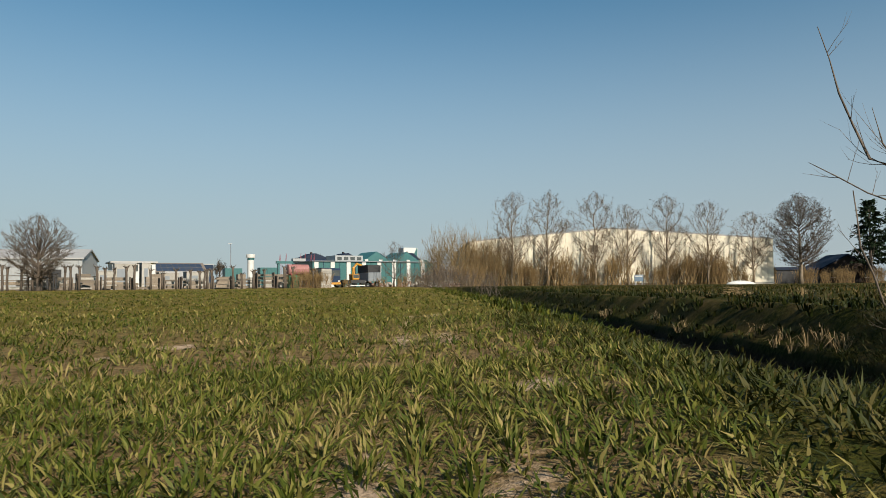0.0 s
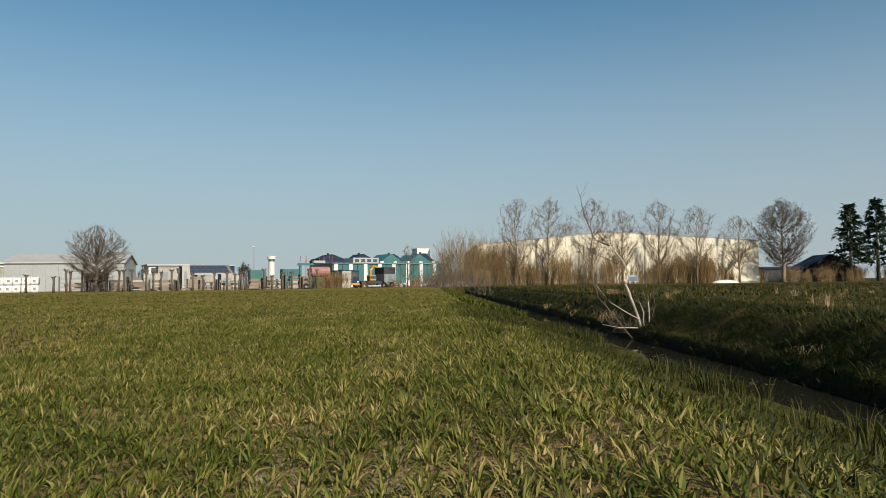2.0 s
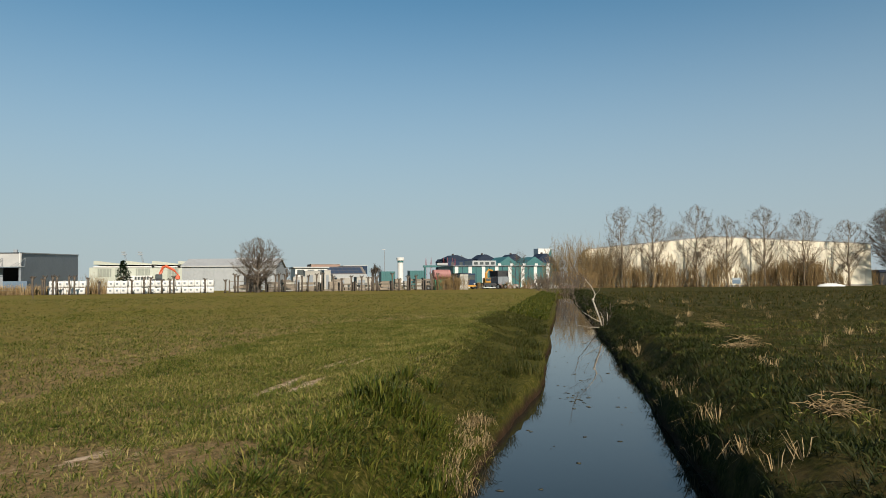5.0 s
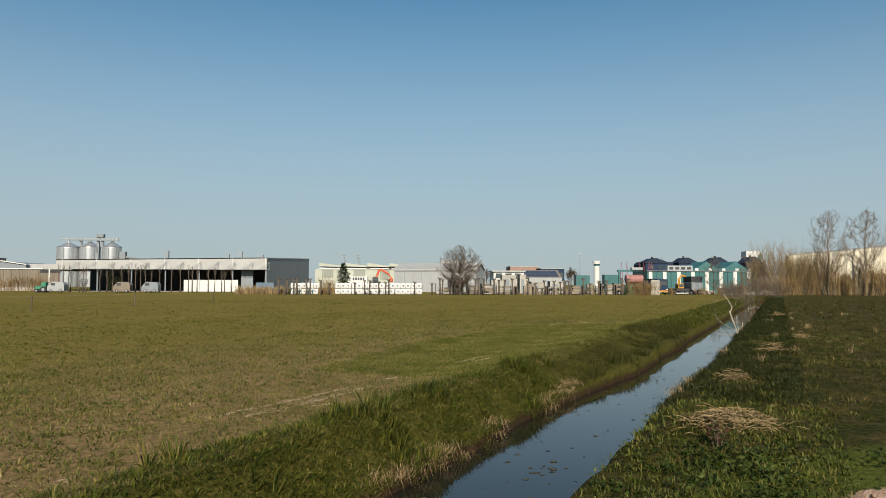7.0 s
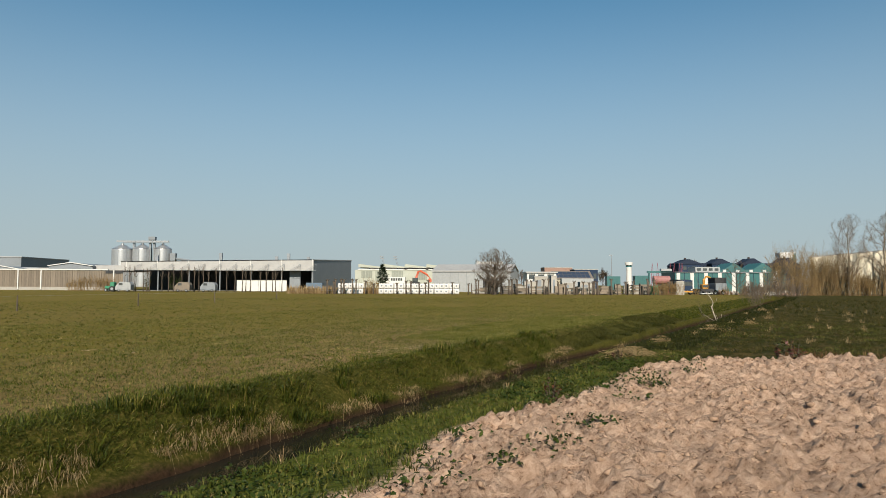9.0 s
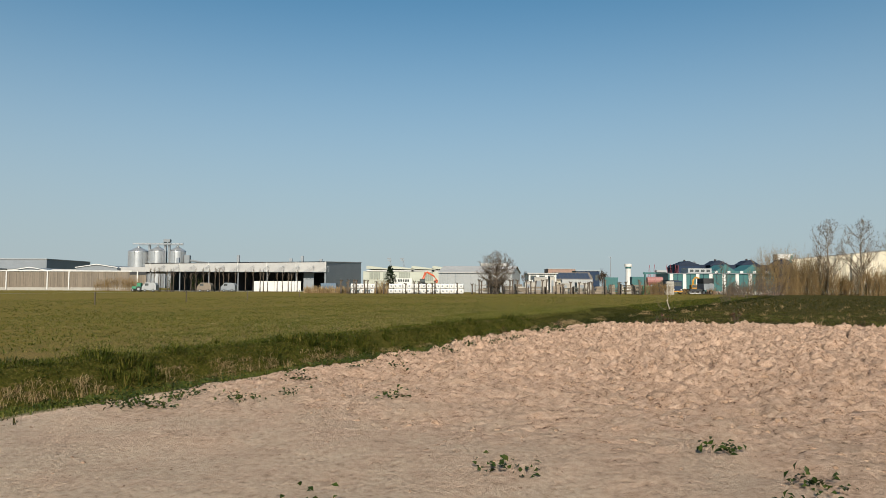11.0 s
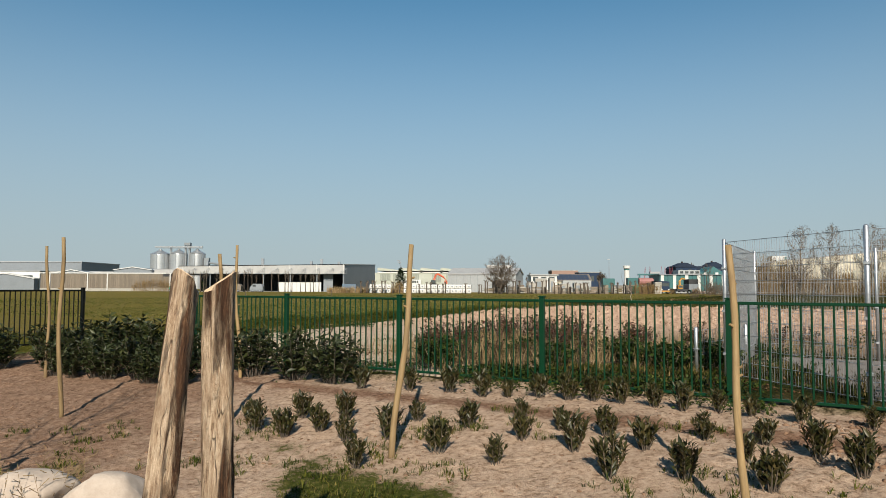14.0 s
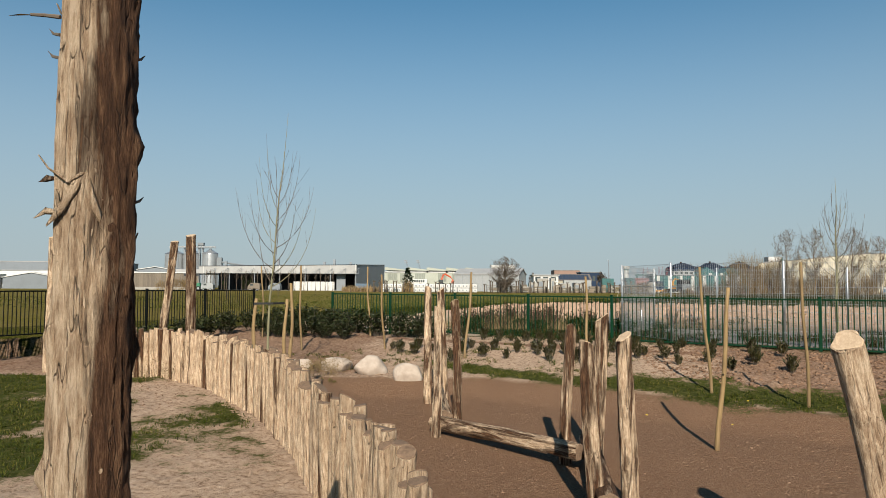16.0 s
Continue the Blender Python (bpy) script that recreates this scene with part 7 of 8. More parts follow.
def green_halls():
    t = thing("factory", Matrix.Translation((-38, 345, 0)), "pale green factory halls with stepped monitor roofs", "factory")
    bx("wall", t, PALE_GREEN, 0, 0, 0, 60, 40, 8.4)
    for x0 in (1.5, 13, 23, 33, 43):
        bm = bmesh.new()
        prism(bm, [(x0, 9.6), (x0, 10.9), (x0 + 0.8, 11.1), (x0 + 11.5, 9.7), (x0 + 11.5, 9.3)], 0, 30)
        bmesh.ops.recalc_face_normals(bm, faces=bm.faces)
        part("monitor_roof", bm, PALE_GREEN, t)
        bx("roof_truss", t, WHITE_PAINT, x0, -0.3, 8.4, x0 + 11, 0.2, 8.9)
    for x0, x1, z0, z1 in ((3, 8, 4.6, 8.0), (9.5, 13.5, 3.5, 8.0), (17, 22.3, 4.0, 8.0), (29, 33.2, 3.8, 8.2), (36, 40, 4.0, 8.0)):
        w = bx("window", t, DIM_GLASS, x0, -0.1, z0, x1, 0.1, z1)
        for j in range(4):
            x = x0 + (x1 - x0) * (j + 0.5) / 4
            bx("mullion", w, PALE_GREEN, x - 0.06, -0.16, z0, x + 0.06, -0.1, z1)
    bx("office", t, WHITE_PAINT, 14, -6, 0, 23.5, 0, 5.0)
    for j in range(5):
        bx("office_window", t, GLASS, 17 + 1.1 * j, -6.1, 3.4, 17.8 + 1.1 * j, -5.95, 4.6)
    bx("roof_block", t, WHITE_PAINT, 57, 10, 6, 69.5, 22, 12.8)
    for x in (12.5, 18.8):
        m = thing("floodlight_mast", Matrix.Translation((-38 + x, 352, 8.3)), "leaning lattice floodlight mast", "mast", "masts")
        bm = bmesh.new()
        for dx in (-0.3, 0.3):
            tube(bm, [(dx + 1.2, 0, 0), (dx * 0.6 - 0.6, 0, 6.5)], [0.12, 0.08], 5)
        for j in range(6):
            z = 1 + j
            x_ = 1.2 - 1.8 * z / 6.5
            tube(bm, [(x_ - 0.3, 0, z), (x_ + 0.3, 0, z + 0.7)], [0.07, 0.07], 4)
        part("lattice", bm, GREY_SHEET, m)
        bx("lamp_head", m, GREY_SHEET, -1.4, -0.3, 5.4, 0.4, 0.3, 6.0)
        bx("lamp_head", m, GREY_SHEET, -1.6, -0.3, 6.4, 0.1, 0.3, 6.8)


green_halls()


def gabled(name, p, q, depth, eave, ridge, wall, roof, label, z0=-0.2, along=True, cat="shed"):
    """Long side from p to q; the ridge runs along it, or across when along is False."""
    t = thing(name, frame_at(p, q), label, cat)
    w = math.hypot(q[0] - p[0], q[1] - p[1])
    if along:
        t.matrix_basis = t.matrix_basis @ Matrix.Rotation(math.pi / 2, 4, "Z") @ Matrix.Translation((0, -w, 0))
        a, b = depth, w
    else:
        a, b = w, depth
    pr("wall", t, wall, [(0, z0), (a, z0), (a, eave), (a / 2, ridge), (0, eave)], 0, b)
    pr("roof", t, roof, [(-0.3, eave - 0.05), (a / 2, ridge + 0.02), (a + 0.3, eave - 0.05), (a + 0.3, eave + 0.2), (a / 2, ridge + 0.27), (-0.3, eave + 0.2)], -0.25, b + 0.25)
    return t, a, b


sh, a_, b_ = gabled("grey_shed", (-1.3, 186.5), (17.0, 181.6), 12.5, 4.9, 6.5, LIGHT_SHEET, ROOF_SHEET, "light grey sheet shed with a shallow gable roof")
for j in range(9):
    bx("wall_seam", sh, GREY_SHEET, -0.04, 2.0 * j + 0.5, 0, 0.0, 2.0 * j + 0.56, 4.85)
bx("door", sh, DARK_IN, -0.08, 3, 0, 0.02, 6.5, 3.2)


def low_office():
    t = thing("low_office", Matrix.Translation((23.3, 200, 0)), "flat-roofed white office beside the yard", "building")
    bx("wall", t, WHITE_PAINT, 0, 0, -0.2, 7.6, 8, 4.9)
    bx("roof", t, ROOF_SHEET, -0.4, -0.4, 4.9, 8, 8.4, 5.2)
    for j in range(3):
        bx("window", t, GLASS, 0.5 + 2.4 * j, -0.06, 3.3, 2.1 + 2.4 * j, 0.02, 4.5)
    s, a, b = gabled("solar_barn", (35.4, 230), (47.0, 230), 10, 3.6, 5.8, CREAM, OLD_TILE, "cream barn with solar panels on its roof", cat="barn")
    rise = math.atan2(2.2, a / 2)
    for i in range(8):
        for j in range(2):
            o = part("solar_panel", box_bm(0, 0, 0, 2.2, 1.25, 0.06), SOLAR, s)
            o.matrix_basis = Matrix.Translation((0.2 + 2.35 * j * math.cos(rise), 0.5 + 1.35 * i, 3.95 + 2.35 * j * math.sin(rise))) @ Matrix.Rotation(-rise, 4, "Y")
    plain_block("brick_office", 61.5, 420, 77.4, 435, 11.6, BRICK_FAR, "distant red brick office with a flat roof", windows=5)
    plain_block("dark_office", 65, 350, 76, 362, 9.0, NAVY, "distant dark flat-roofed building", windows=4)


low_office()


def tower():
    t = thing("round_tower", Matrix.Translation((70.3, 275, 0)), "white round tower with a teal band near the top", "tower")
    bm = bmesh.new()
    tube(bm, [(0, 0, 0), (0, 0, 9.0), (0, 0, 9.1), (0, 0, 10.1), (0, 0, 10.2)], [1.05, 1.0, 1.35, 1.4, 1.2], 24)
    part("shaft", bm, WHITE_PAINT, t, smooth=False)
    bm = bmesh.new()
    tube(bm, [(0, 0, 8.4), (0, 0, 8.95)], [1.04, 1.04], 24)
    part("band", bm, TEAL, t, "teal band")
    p = thing("lamp_post", Matrix.Translation((55.3, 240, 0)), "tall slim galvanised lamp post", "lamp post")
    bm = bmesh.new()
    tube(bm, [(0, 0, 0), (0, 0, 11.2)], [0.13, 0.08], 8)
    part("pole", bm, GALV, p)
    bx("lamp_head", p, GALV, -0.7, -0.15, 11.2, 0.3, 0.15, 11.4)


tower()


def teal_building():
    t = thing("teal_workshop", Matrix.Translation((54.6, 178, 0)), "teal clad workshop with white pilasters", "workshop")
    bx("wall", t, TEAL, 0, 0, -0.2, 25.6, 10, 4.75)
    bx("roof", t, GREY_SHEET, -0.2, -0.3, 4.75, 25.8, 10.2, 4.9)
    for j in range(8):
        bx("pilaster", t, WHITE_PAINT, 0.3 + 3.2 * j, -0.12, 0, 1.1 + 3.2 * j, -0.01, 4.7)
        bx("panel_seam", t, NAVY, 2.1 + 3.2 * j, -0.05, 0, 2.2 + 3.2 * j, 0.0, 4.7)
    bx("upper_wall", t, TEAL, 12, 12, 0, 31, 20, 5.7)
    for x0, x1 in ((16, 21.3), (23, 28.6)):
        pr("roof_gable", t, TEAL, [(x0, 4.9), (x1, 4.9), (x1, 5.6), ((x0 + x1) / 2, 7.4), (x0, 5.6)], 11.8, 20)
    for j in range(6):
        bx("white_panel", t, WHITE_PAINT, 12.5 + 3.3 * j, 11.7, 4.95, 13.3 + 3.3 * j, 11.79, 5.7)
    bx("site_office", t, LIGHT_SHEET, 6.9, 6, 4.9, 12.8, 11, 6.2)
    for j in range(4):
        bx("office_window", t, GLASS, 7.3 + 1.4 * j, 5.9, 5.3, 8.2 + 1.4 * j, 6.05, 5.9)
    h = None
    for x0, xp, x1, zp in ((107.5, 111.3, 117.5, 13.4), (122.5, 125.6, 131, 13.7), (136.5, 140.1, 145, 13.9), (153, 156.2, 160.5, 14.3)):
        b = thing("terraced_house", Matrix.Translation((x0, 330, 0)), "dark slate-roofed house behind the workshop", "house", "houses")
        w = x1 - x0
        bx("wall", b, NAVY, 0, 0, 0, w, 9, 11.2)
        pr("roof", b, ROOF_DARK, [(-0.3, 11.1), (w + 0.3, 11.1), (w + 0.3, 11.5), (xp - x0 + 1.2, zp), (xp - x0, zp), (-0.3, 11.6)], -0.2, 9.2)
        bx("chimney", b, BROWN_WALL, xp - x0 + 0.3, 4, 12.5, xp - x0 + 1.0, 4.8, zp + 0.7)
        for j in range(2):
            wn = bx("window", b, GLASS, w * (0.2 + 0.4 * j), -0.06, 8.6, w * (0.35 + 0.4 * j), 0.02, 10.2)
    b = thing("terrace_row", Matrix.Translation((107, 336, 0)), "long dark roof linking the houses", "house")
    bx("wall", b, NAVY, 0, 0, 0, 58, 8, 10.6)
    pr("roof", b, ROOF_DARK, [(-0.3, 10.5), (58.3, 10.5), (57, 11.9), (1, 11.9)], -0.2, 8.2)
    c = thing("billboard_cube", Matrix.Translation((157, 338, 0)), "white and pale teal roof sign block", "sign")
    bx("block", c, WHITE_PAINT, 0, 0, 0, 7.2, 5, 17)
    pr("stripe", c, TEAL, [(4.2, 12), (7.1, 12), (7.1, 16.8), (6.6, 16.8)], -0.05, -0.005)


teal_building()

# ---------------------------------------------------------------- builders' yard along the far edge of the field
def yard():
    rnd = random.Random(31)
    # big bags
    first = None
    for k, x in enumerate(np.linspace(-18, 3.4, 24)):
        if -13.4 < x < -11.2:
            continue
        for lvl in range(2):
            m = Matrix.Translation((x + rnd.uniform(-0.06, 0.06), 146.5 + rnd.uniform(-0.3, 0.3) + 0.2 * lvl, 0.98 * lvl + 0.02)) @ Matrix.Rotation(rnd.uniform(-0.2, 0.2), 4, "Z")
            if first is None:
                first = thing("bulk_bag", m, "white woven bulk bag stacked in the yard", "bag", "bulk bags")
                bm = bmesh.new()
                bmesh.ops.create_cube(bm, size=0.9)
                bmesh.ops.subdivide_edges(bm, edges=list(bm.edges), cuts=3, use_grid_fill=True)
                for v in bm.verts:
                    r = Vector((v.co.x, v.co.y, 0)).length
                    v.co.x *= 1.04 - 0.25 * (v.co.z / 0.45) ** 4 * 0.3
                    v.co.y *= 1.04 - 0.25 * (v.co.z / 0.45) ** 4 * 0.3
                    v.co += Vector((noise.noise(v.co * 3), noise.noise(v.co * 3 + Vector((5, 0, 0))), noise.noise(v.co * 3 + Vector((0, 7, 0))))) * 0.05
                    v.co.z += 0.46
                part("sack", bm, BAG, first, smooth=True)
                for dx in (-0.35, 0.35):
                    bm = bmesh.new()
                    tube(bm, [(dx, -0.3, 0.9), (dx, -0.1, 1.02), (dx, 0.1, 1.02), (dx, 0.3, 0.9)], [0.03, 0.03, 0.03, 0.03], 5)
                    part("loop", bm, BAG, first)
                bx("mark", first, GREY_SHEET, -0.16, -0.49, 0.36, 0.14, -0.476, 0.64, "faded grey printed mark")
            else:
                copy_thing(first, m)
    # pollarded trees in a row
    pol = []
    for k in range(4):
        t = thing("pollard", Matrix.Translation((-20 + k * 1.5, 143.2, 0)), "pollarded young tree with knobbly cut heads", "tree", "pollards")
        bm = bmesh.new()
        tube(bm, [(0, 0, -0.1), (0.06 * (k - 1.5), 0, 1.0), (-0.04, 0.02, 2.0), (0, 0, 2.55)], [0.15, 0.125, 0.12, 0.19], 8)
        part("trunk", bm, BARK, t, smooth=True)
        segs, tips = [], []
        for j in range(7):
            a = j * 0.9 + k
            grow(rnd, Vector((0, 0, 2.35)), Vector((math.cos(a), math.sin(a), rnd.uniform(0.1, 0.9))).normalized(), rnd.uniform(0.22, 0.5), 0.045, 0, segs, tips, (3,), 0.7, 0.3)
        v, tr = seg_arrays([(p, q, max(r0, 0.028), max(r1, 0.022)) for p, q, r0, r1, _ in segs], 4)
        o = new("knob", fast_mesh("knob", v, tr, BARK))
        o.parent = t
        pol.append(t)
    x = -20.0
    while x < 44:
        if rnd.random() < 0.93:
            put(pol[rnd.randrange(4)], Matrix.Translation((x, 143.2 + rnd.uniform(-0.5, 0.5), 0)) @ Matrix.Rotation(rnd.uniform(0, 6), 4, "Z") @ Matrix.Diagonal((1, 1, rnd.uniform(0.72, 1.15), 1)))
        x += rnd.choice((0.45, 0.9, 1.3, 1.9, 2.3)) * rnd.uniform(0.85, 1.15)
    # open racks with timber and kerbs behind the pollards
    x = 6.0
    while x < 40:
        w = rnd.uniform(1.8, 3.4)
        r = thing("storage_rack", Matrix.Translation((x, 144.6 + rnd.uniform(-0.2, 0.4), 0)), "open rack with weathered timber and kerbstones", "rack", "racks")
        h = rnd.uniform(1.3, 2.1)
        for px in (0.0, w - 0.12):
            bx("post", r, BARK, px, 0, -0.2, px + 0.12, 0.9, h)
        z = 0.12
        while z < h - 0.25:
            bx("shelf", r, WOOD_BOARD, 0.13, 0, z, w - 0.13, 0.9, z + 0.07)
            if rnd.random() < 0.85:
                e = rnd.uniform(0.12, 0.34)
                a = 0.15 + rnd.uniform(0, 0.5)
                bx("load", r, rnd.choice((PALLET, CONCRETE, WOOD_BOARD)), a, 0.06 + rnd.uniform(0, 0.1), z + 0.075, w - 0.2 - rnd.uniform(0, 0.5), 0.85, z + 0.075 + e)
            z += rnd.uniform(0.42, 0.6)
        x += w + rnd.uniform(0.0, 0.5)
    # stacks of stone, blocks and pallets
    mats = [CONCRETE, PALLET, PALLET, WOOD_BOARD, WOOD_BOARD]
    for k in range(40):
        x, y = rnd.uniform(7, 43), rnd.uniform(146.3, 158)
        s = thing("material_stack", Matrix.Translation((x, y, 0)) @ Matrix.Rotation(rnd.uniform(-0.15, 0.15), 4, "Z"), "pallet stacked with paving and blocks in the yard", "stack", "yard stacks")
        w, layers = rnd.uniform(0.9, 2.2), rnd.randrange(2, 6)
        bx("pallet", s, PALLET, 0, 0, 0, w, 1.0, 0.14)
        mt = mats[rnd.randrange(5)]
        for j in range(layers):
            bx("layer", s, mt, 0.04 + rnd.uniform(0, 0.04), 0.05, 0.16 + 0.36 * j, w - rnd.uniform(0.02, 0.1), 0.95, 0.16 + 0.36 * j + 0.33)
    for x0, w, h in ((19, 2.6, 3.4), (22.3, 1.1, 3.5), (24.5, 2.5, 2.2), (28, 3, 2.3), (17, 2, 2.4)):
        s = thing("storage_cabin", Matrix.Translation((x0, 155, 0)), "pale storage cabin standing in the yard", "cabin", "cabins")
        bx("shell", s, CONCRETE, 0, 0, 0, w, 2.4, h)
        bx("lid", s, ROOF_SHEET, -0.05, -0.05, h, w + 0.05, 2.45, h + 0.1)
        bx("door", s, GREY_SHEET, 0.3, -0.04, 0.1, 0.3 + w * 0.4, 0.0, h * 0.8)
    for x0, y0, w, h, mt, lb in ((46.6, 210, 3.7, 4.2, TEAL, "teal"), (54.3, 210, 4, 4.4, TEAL, "teal"), (59.5, 205, 5, 4.2, LIGHT_SHEET, "grey"), (-25.1, 150, 3.1, 2.0, BLUE_PAINT, "blue"), (38.9, 144.2, 1.3, 1.7, GREEN_PAINT, "green"), (66, 215, 9, 5.4, LIGHT_SHEET, "pale grey"), (35, 215, 9, 3.6, LIGHT_SHEET, "pale grey")):
        s = thing("container", Matrix.Translation((x0, y0, 0)), lb + " steel container standing in the yard", "container", "containers")
        bx("shell", s, mt, 0, 0, 0, w, 2.4, h)
        for j in range(int(w / 0.5)):
            bx("rib", s, mt, 0.1 + 0.5 * j, -0.06, 0.1, 0.3 + 0.5 * j, -0.002, h - 0.1)
    g = thing("gantry_frame", Matrix.Translation((55, 200, 0)), "blue-grey steel portal frame over the yard", "frame")
    bx("beam", g, TEAL, -0.3, -0.3, 5.0, 6.0, 0.3, 5.5)
    for x in (0, 5.4):
        bx("leg", g, TEAL, x, -0.25, 0, x + 0.4, 0.25, 5.0)
    bx("cabin", g, LIGHT_SHEET, 3.2, -0.6, 5.5, 6.0, 0.6, 6.1)
    for x in (65.2, 66.8, 70.7, 71.9, 73.5, 74.3):
        r = thing("red_mast", Matrix.Translation((x, 230, 0)), "thin red steel lattice mast in the yard", "mast", "red masts")
        bm = bmesh.new()
        for dx in (-0.45, 0.45):
            tube(bm, [(dx * 0.6, 0, 0), (dx * 0.6, 0, 5.5), (0, 0, 8.4 + 0.3 * (x % 1))], [0.06, 0.06, 0.04], 5)
        part("leg_pair", bm, RED_PAINT, r)
        bm = bmesh.new()
        for j in range(5):
            tube(bm, [(-0.27, 0, 1 + j), (0.27, 0, 1.8 + j)], [0.035, 0.035], 4)
        part("bracing", bm, RED_PAINT, r)
    r = thing("loading_tank", Matrix.Translation((45.6, 165, 0)), "faded red loading tank on legs", "tank")
    bm = bmesh.new()
    tube(bm, [(0.2, 1, 2.9), (0.3, 1, 2.9), (3.7, 1, 2.9), (3.8, 1, 2.9)], [0.5, 0.9, 0.9, 0.5], 14)
    part("vessel", bm, FADED_RED, r)
    for x in (0.6, 3.2):
        for y in (0.3, 1.7):
            bx("leg", r, RED_PAINT, x, y, 0, x + 0.15, y + 0.15, 2.4)
    s = thing("block_pile", Matrix.Translation((44.0, 146, 0)), "tall pile of grey concrete blocks", "blocks")
    for j in range(8):
        bx("block", s, CONCRETE, 0.02 * (j % 2), 0, 0.33 * j, 1.5, 1.2, 0.33 * j + 0.31)


yard()


def wheel(parent, x, y, z, r, w):
    bm = bmesh.new()
    tube(bm, [(x, y - w / 2, z), (x, y - w / 2 + 0.04, z), (x, y + w / 2 - 0.04, z), (x, y + w / 2, z)], [r * 0.9, r, r, r * 0.9], 16)
    o = part("tyre", bm, RUBBER, parent)
    bm = bmesh.new()
    tube(bm, [(x, y - w / 2 - 0.02, z), (x, y + w / 2 + 0.02, z)], [r * 0.5, r * 0.5], 10)
    part("rim", bm, GALV, o)


def vehicles():
    t = thing("truck", Matrix.Translation((46.4, 150, 0)), "dark truck cab facing the field", "truck")
    bx("cab", t, NAVY, 0, 0, 0.5, 2.1, 2.0, 2.8, bevel=0.08)
    bx("windscreen", t, GLASS, 0.15, -0.03, 1.7, 1.95, 0.02, 2.5)
    bx("bumper", t, YELLOW_PAINT, 0, -0.08, 0.45, 2.1, 0.05, 0.75)
    for x in (0.15, 1.7):
        bx("headlight", t, WHITE_PAINT, x, -0.1, 0.85, x + 0.3, -0.02, 1.05)
    bx("load_bed", t, DARK_IN, 0, 2.1, 0.9, 2.1, 7, 2.9)
    for y in (0.9, 5.5):
        for x in (0.2, 1.9):
            wheel(t, x, y, 0.5, 0.5, 0.3)
    t = thing("crane_truck", Matrix.Translation((50.1, 150, 0)), "yellow loading crane truck in the yard", "truck")
    bx("chassis", t, DARK_IN, 0, 0, 0.6, 2.4, 5, 1.1)
    bx("cab", t, YELLOW_PAINT, 0.3, 0, 1.1, 1.4, 1.4, 2.0, bevel=0.08)
    bx("cab_window", t, GLASS, 0.4, -0.03, 1.4, 1.3, 0.02, 1.9)
    bm = bmesh.new()
    tube(bm, [(1.2, 1.8, 1.1), (1.2, 1.8, 2.9), (1.7, 1.8, 3.5), (2.5, 1.8, 3.3)], [0.28, 0.24, 0.2, 0.14], 6)
    part("crane_arm", bm, YELLOW_PAINT, t)
    bx("step_rack", t, WHITE_PAINT, -0.3, -0.6, 0.2, 2.0, -0.1, 0.35)
    for y in (0.8, 3.8):
        for x in (0.2, 2.2):
            wheel(t, x, y, 0.5, 0.5, 0.3)
    t = thing("tipper_body", Matrix.Translation((52.7, 149.5, 0)), "grey steel tipper body on wheels", "trailer")
    bx("tub", t, GREY_SHEET, 0, 0, 0.9, 2.1, 4, 2.2)
    bx("top_box", t, DARK_IN, 0, 0.2, 2.22, 2.1, 3.8, 3.3)
    for j in range(4):
        bx("rib", t, GREY_SHEET, 0.2 + 0.55 * j, -0.06, 0.95, 0.32 + 0.55 * j, -0.002, 2.2)
    for x in (0.3, 1.8):
        wheel(t, x, 1.0, 0.45, 0.45, 0.3)
    t = thing("excavator", Matrix.Translation((-5.6, 170, 0)), "orange-red excavator with a bent arm", "excavator")
    bx("track", t, RUBBER, -0.5, 0, 0, 2.6, 0.6, 0.9, bevel=0.2)
    bx("track", t, RUBBER, -0.5, 1.8, 0, 2.6, 2.4, 0.9, bevel=0.2)
    bx("body", t, DARK_IN, -0.6, 0.1, 1.0, 1.6, 2.3, 2.3, bevel=0.1)
    bx("cab", t, GLASS, 0.0, 0.1, 2.3, 1.2, 1.0, 3.2, bevel=0.1)
    bm = bmesh.new()
    tube(bm, [(1.0, 1.2, 1.6), (0.8, 1.2, 3.2), (1.3, 1.2, 4.6), (1.8, 1.2, 4.7)], [0.3, 0.3, 0.28, 0.22], 6)
    part("boom", bm, ORANGE, t)
    bm = bmesh.new()
    tube(bm, [(1.6, 1.2, 4.8), (3.2, 1.2, 3.9), (3.9, 1.2, 3.0)], [0.24, 0.22, 0.16], 6)
    part("stick", bm, ORANGE, t)
    bx("bucket", t, ORANGE, 3.4, 0.8, 2.2, 4.2, 1.6, 3.0, bevel=0.15)
    for x0, y0, mt, lb in ((-67.8, 165, LIGHT_SHEET, "white van parked at the open shed"), (-55.8, 166, WOOD_BOARD, "brown covered trailer parked at the shed"), (-50.4, 166, GREY_SHEET, "grey covered trailer parked at the shed")):
        t = thing("van", Matrix.Translation((x0, y0, 0)), lb, "van", "parked vehicles")
        bm = bmesh.new()
        prism(bm, [(0, 0.35), (3.2, 0.35), (3.2, 1.5), (2.9, 2.0), (0.9, 2.1), (0.3, 1.5), (0, 1.1)], 0, 1.8)
        bmesh.ops.recalc_face_normals(bm, faces=bm.faces)
        part("body", bm, mt, t)
        bx("side_window", t, GLASS, 0.7, -0.02, 1.35, 1.5, 0.01, 1.85)
        for x in (0.7, 2.5):
            wheel(t, x, 0.1, 0.33, 0.33, 0.2)
    t = thing("tractor", Matrix.Translation((-70.2, 165, 0)), "bright green compact tractor", "tractor")
    bx("bonnet", t, GREEN_PAINT, 0, 0.3, 0.6, 1.2, 1.1, 1.2, bevel=0.1)
    bx("cab", t, GREEN_PAINT, 1.2, 0.1, 0.6, 2.1, 1.3, 2.0, bevel=0.1)
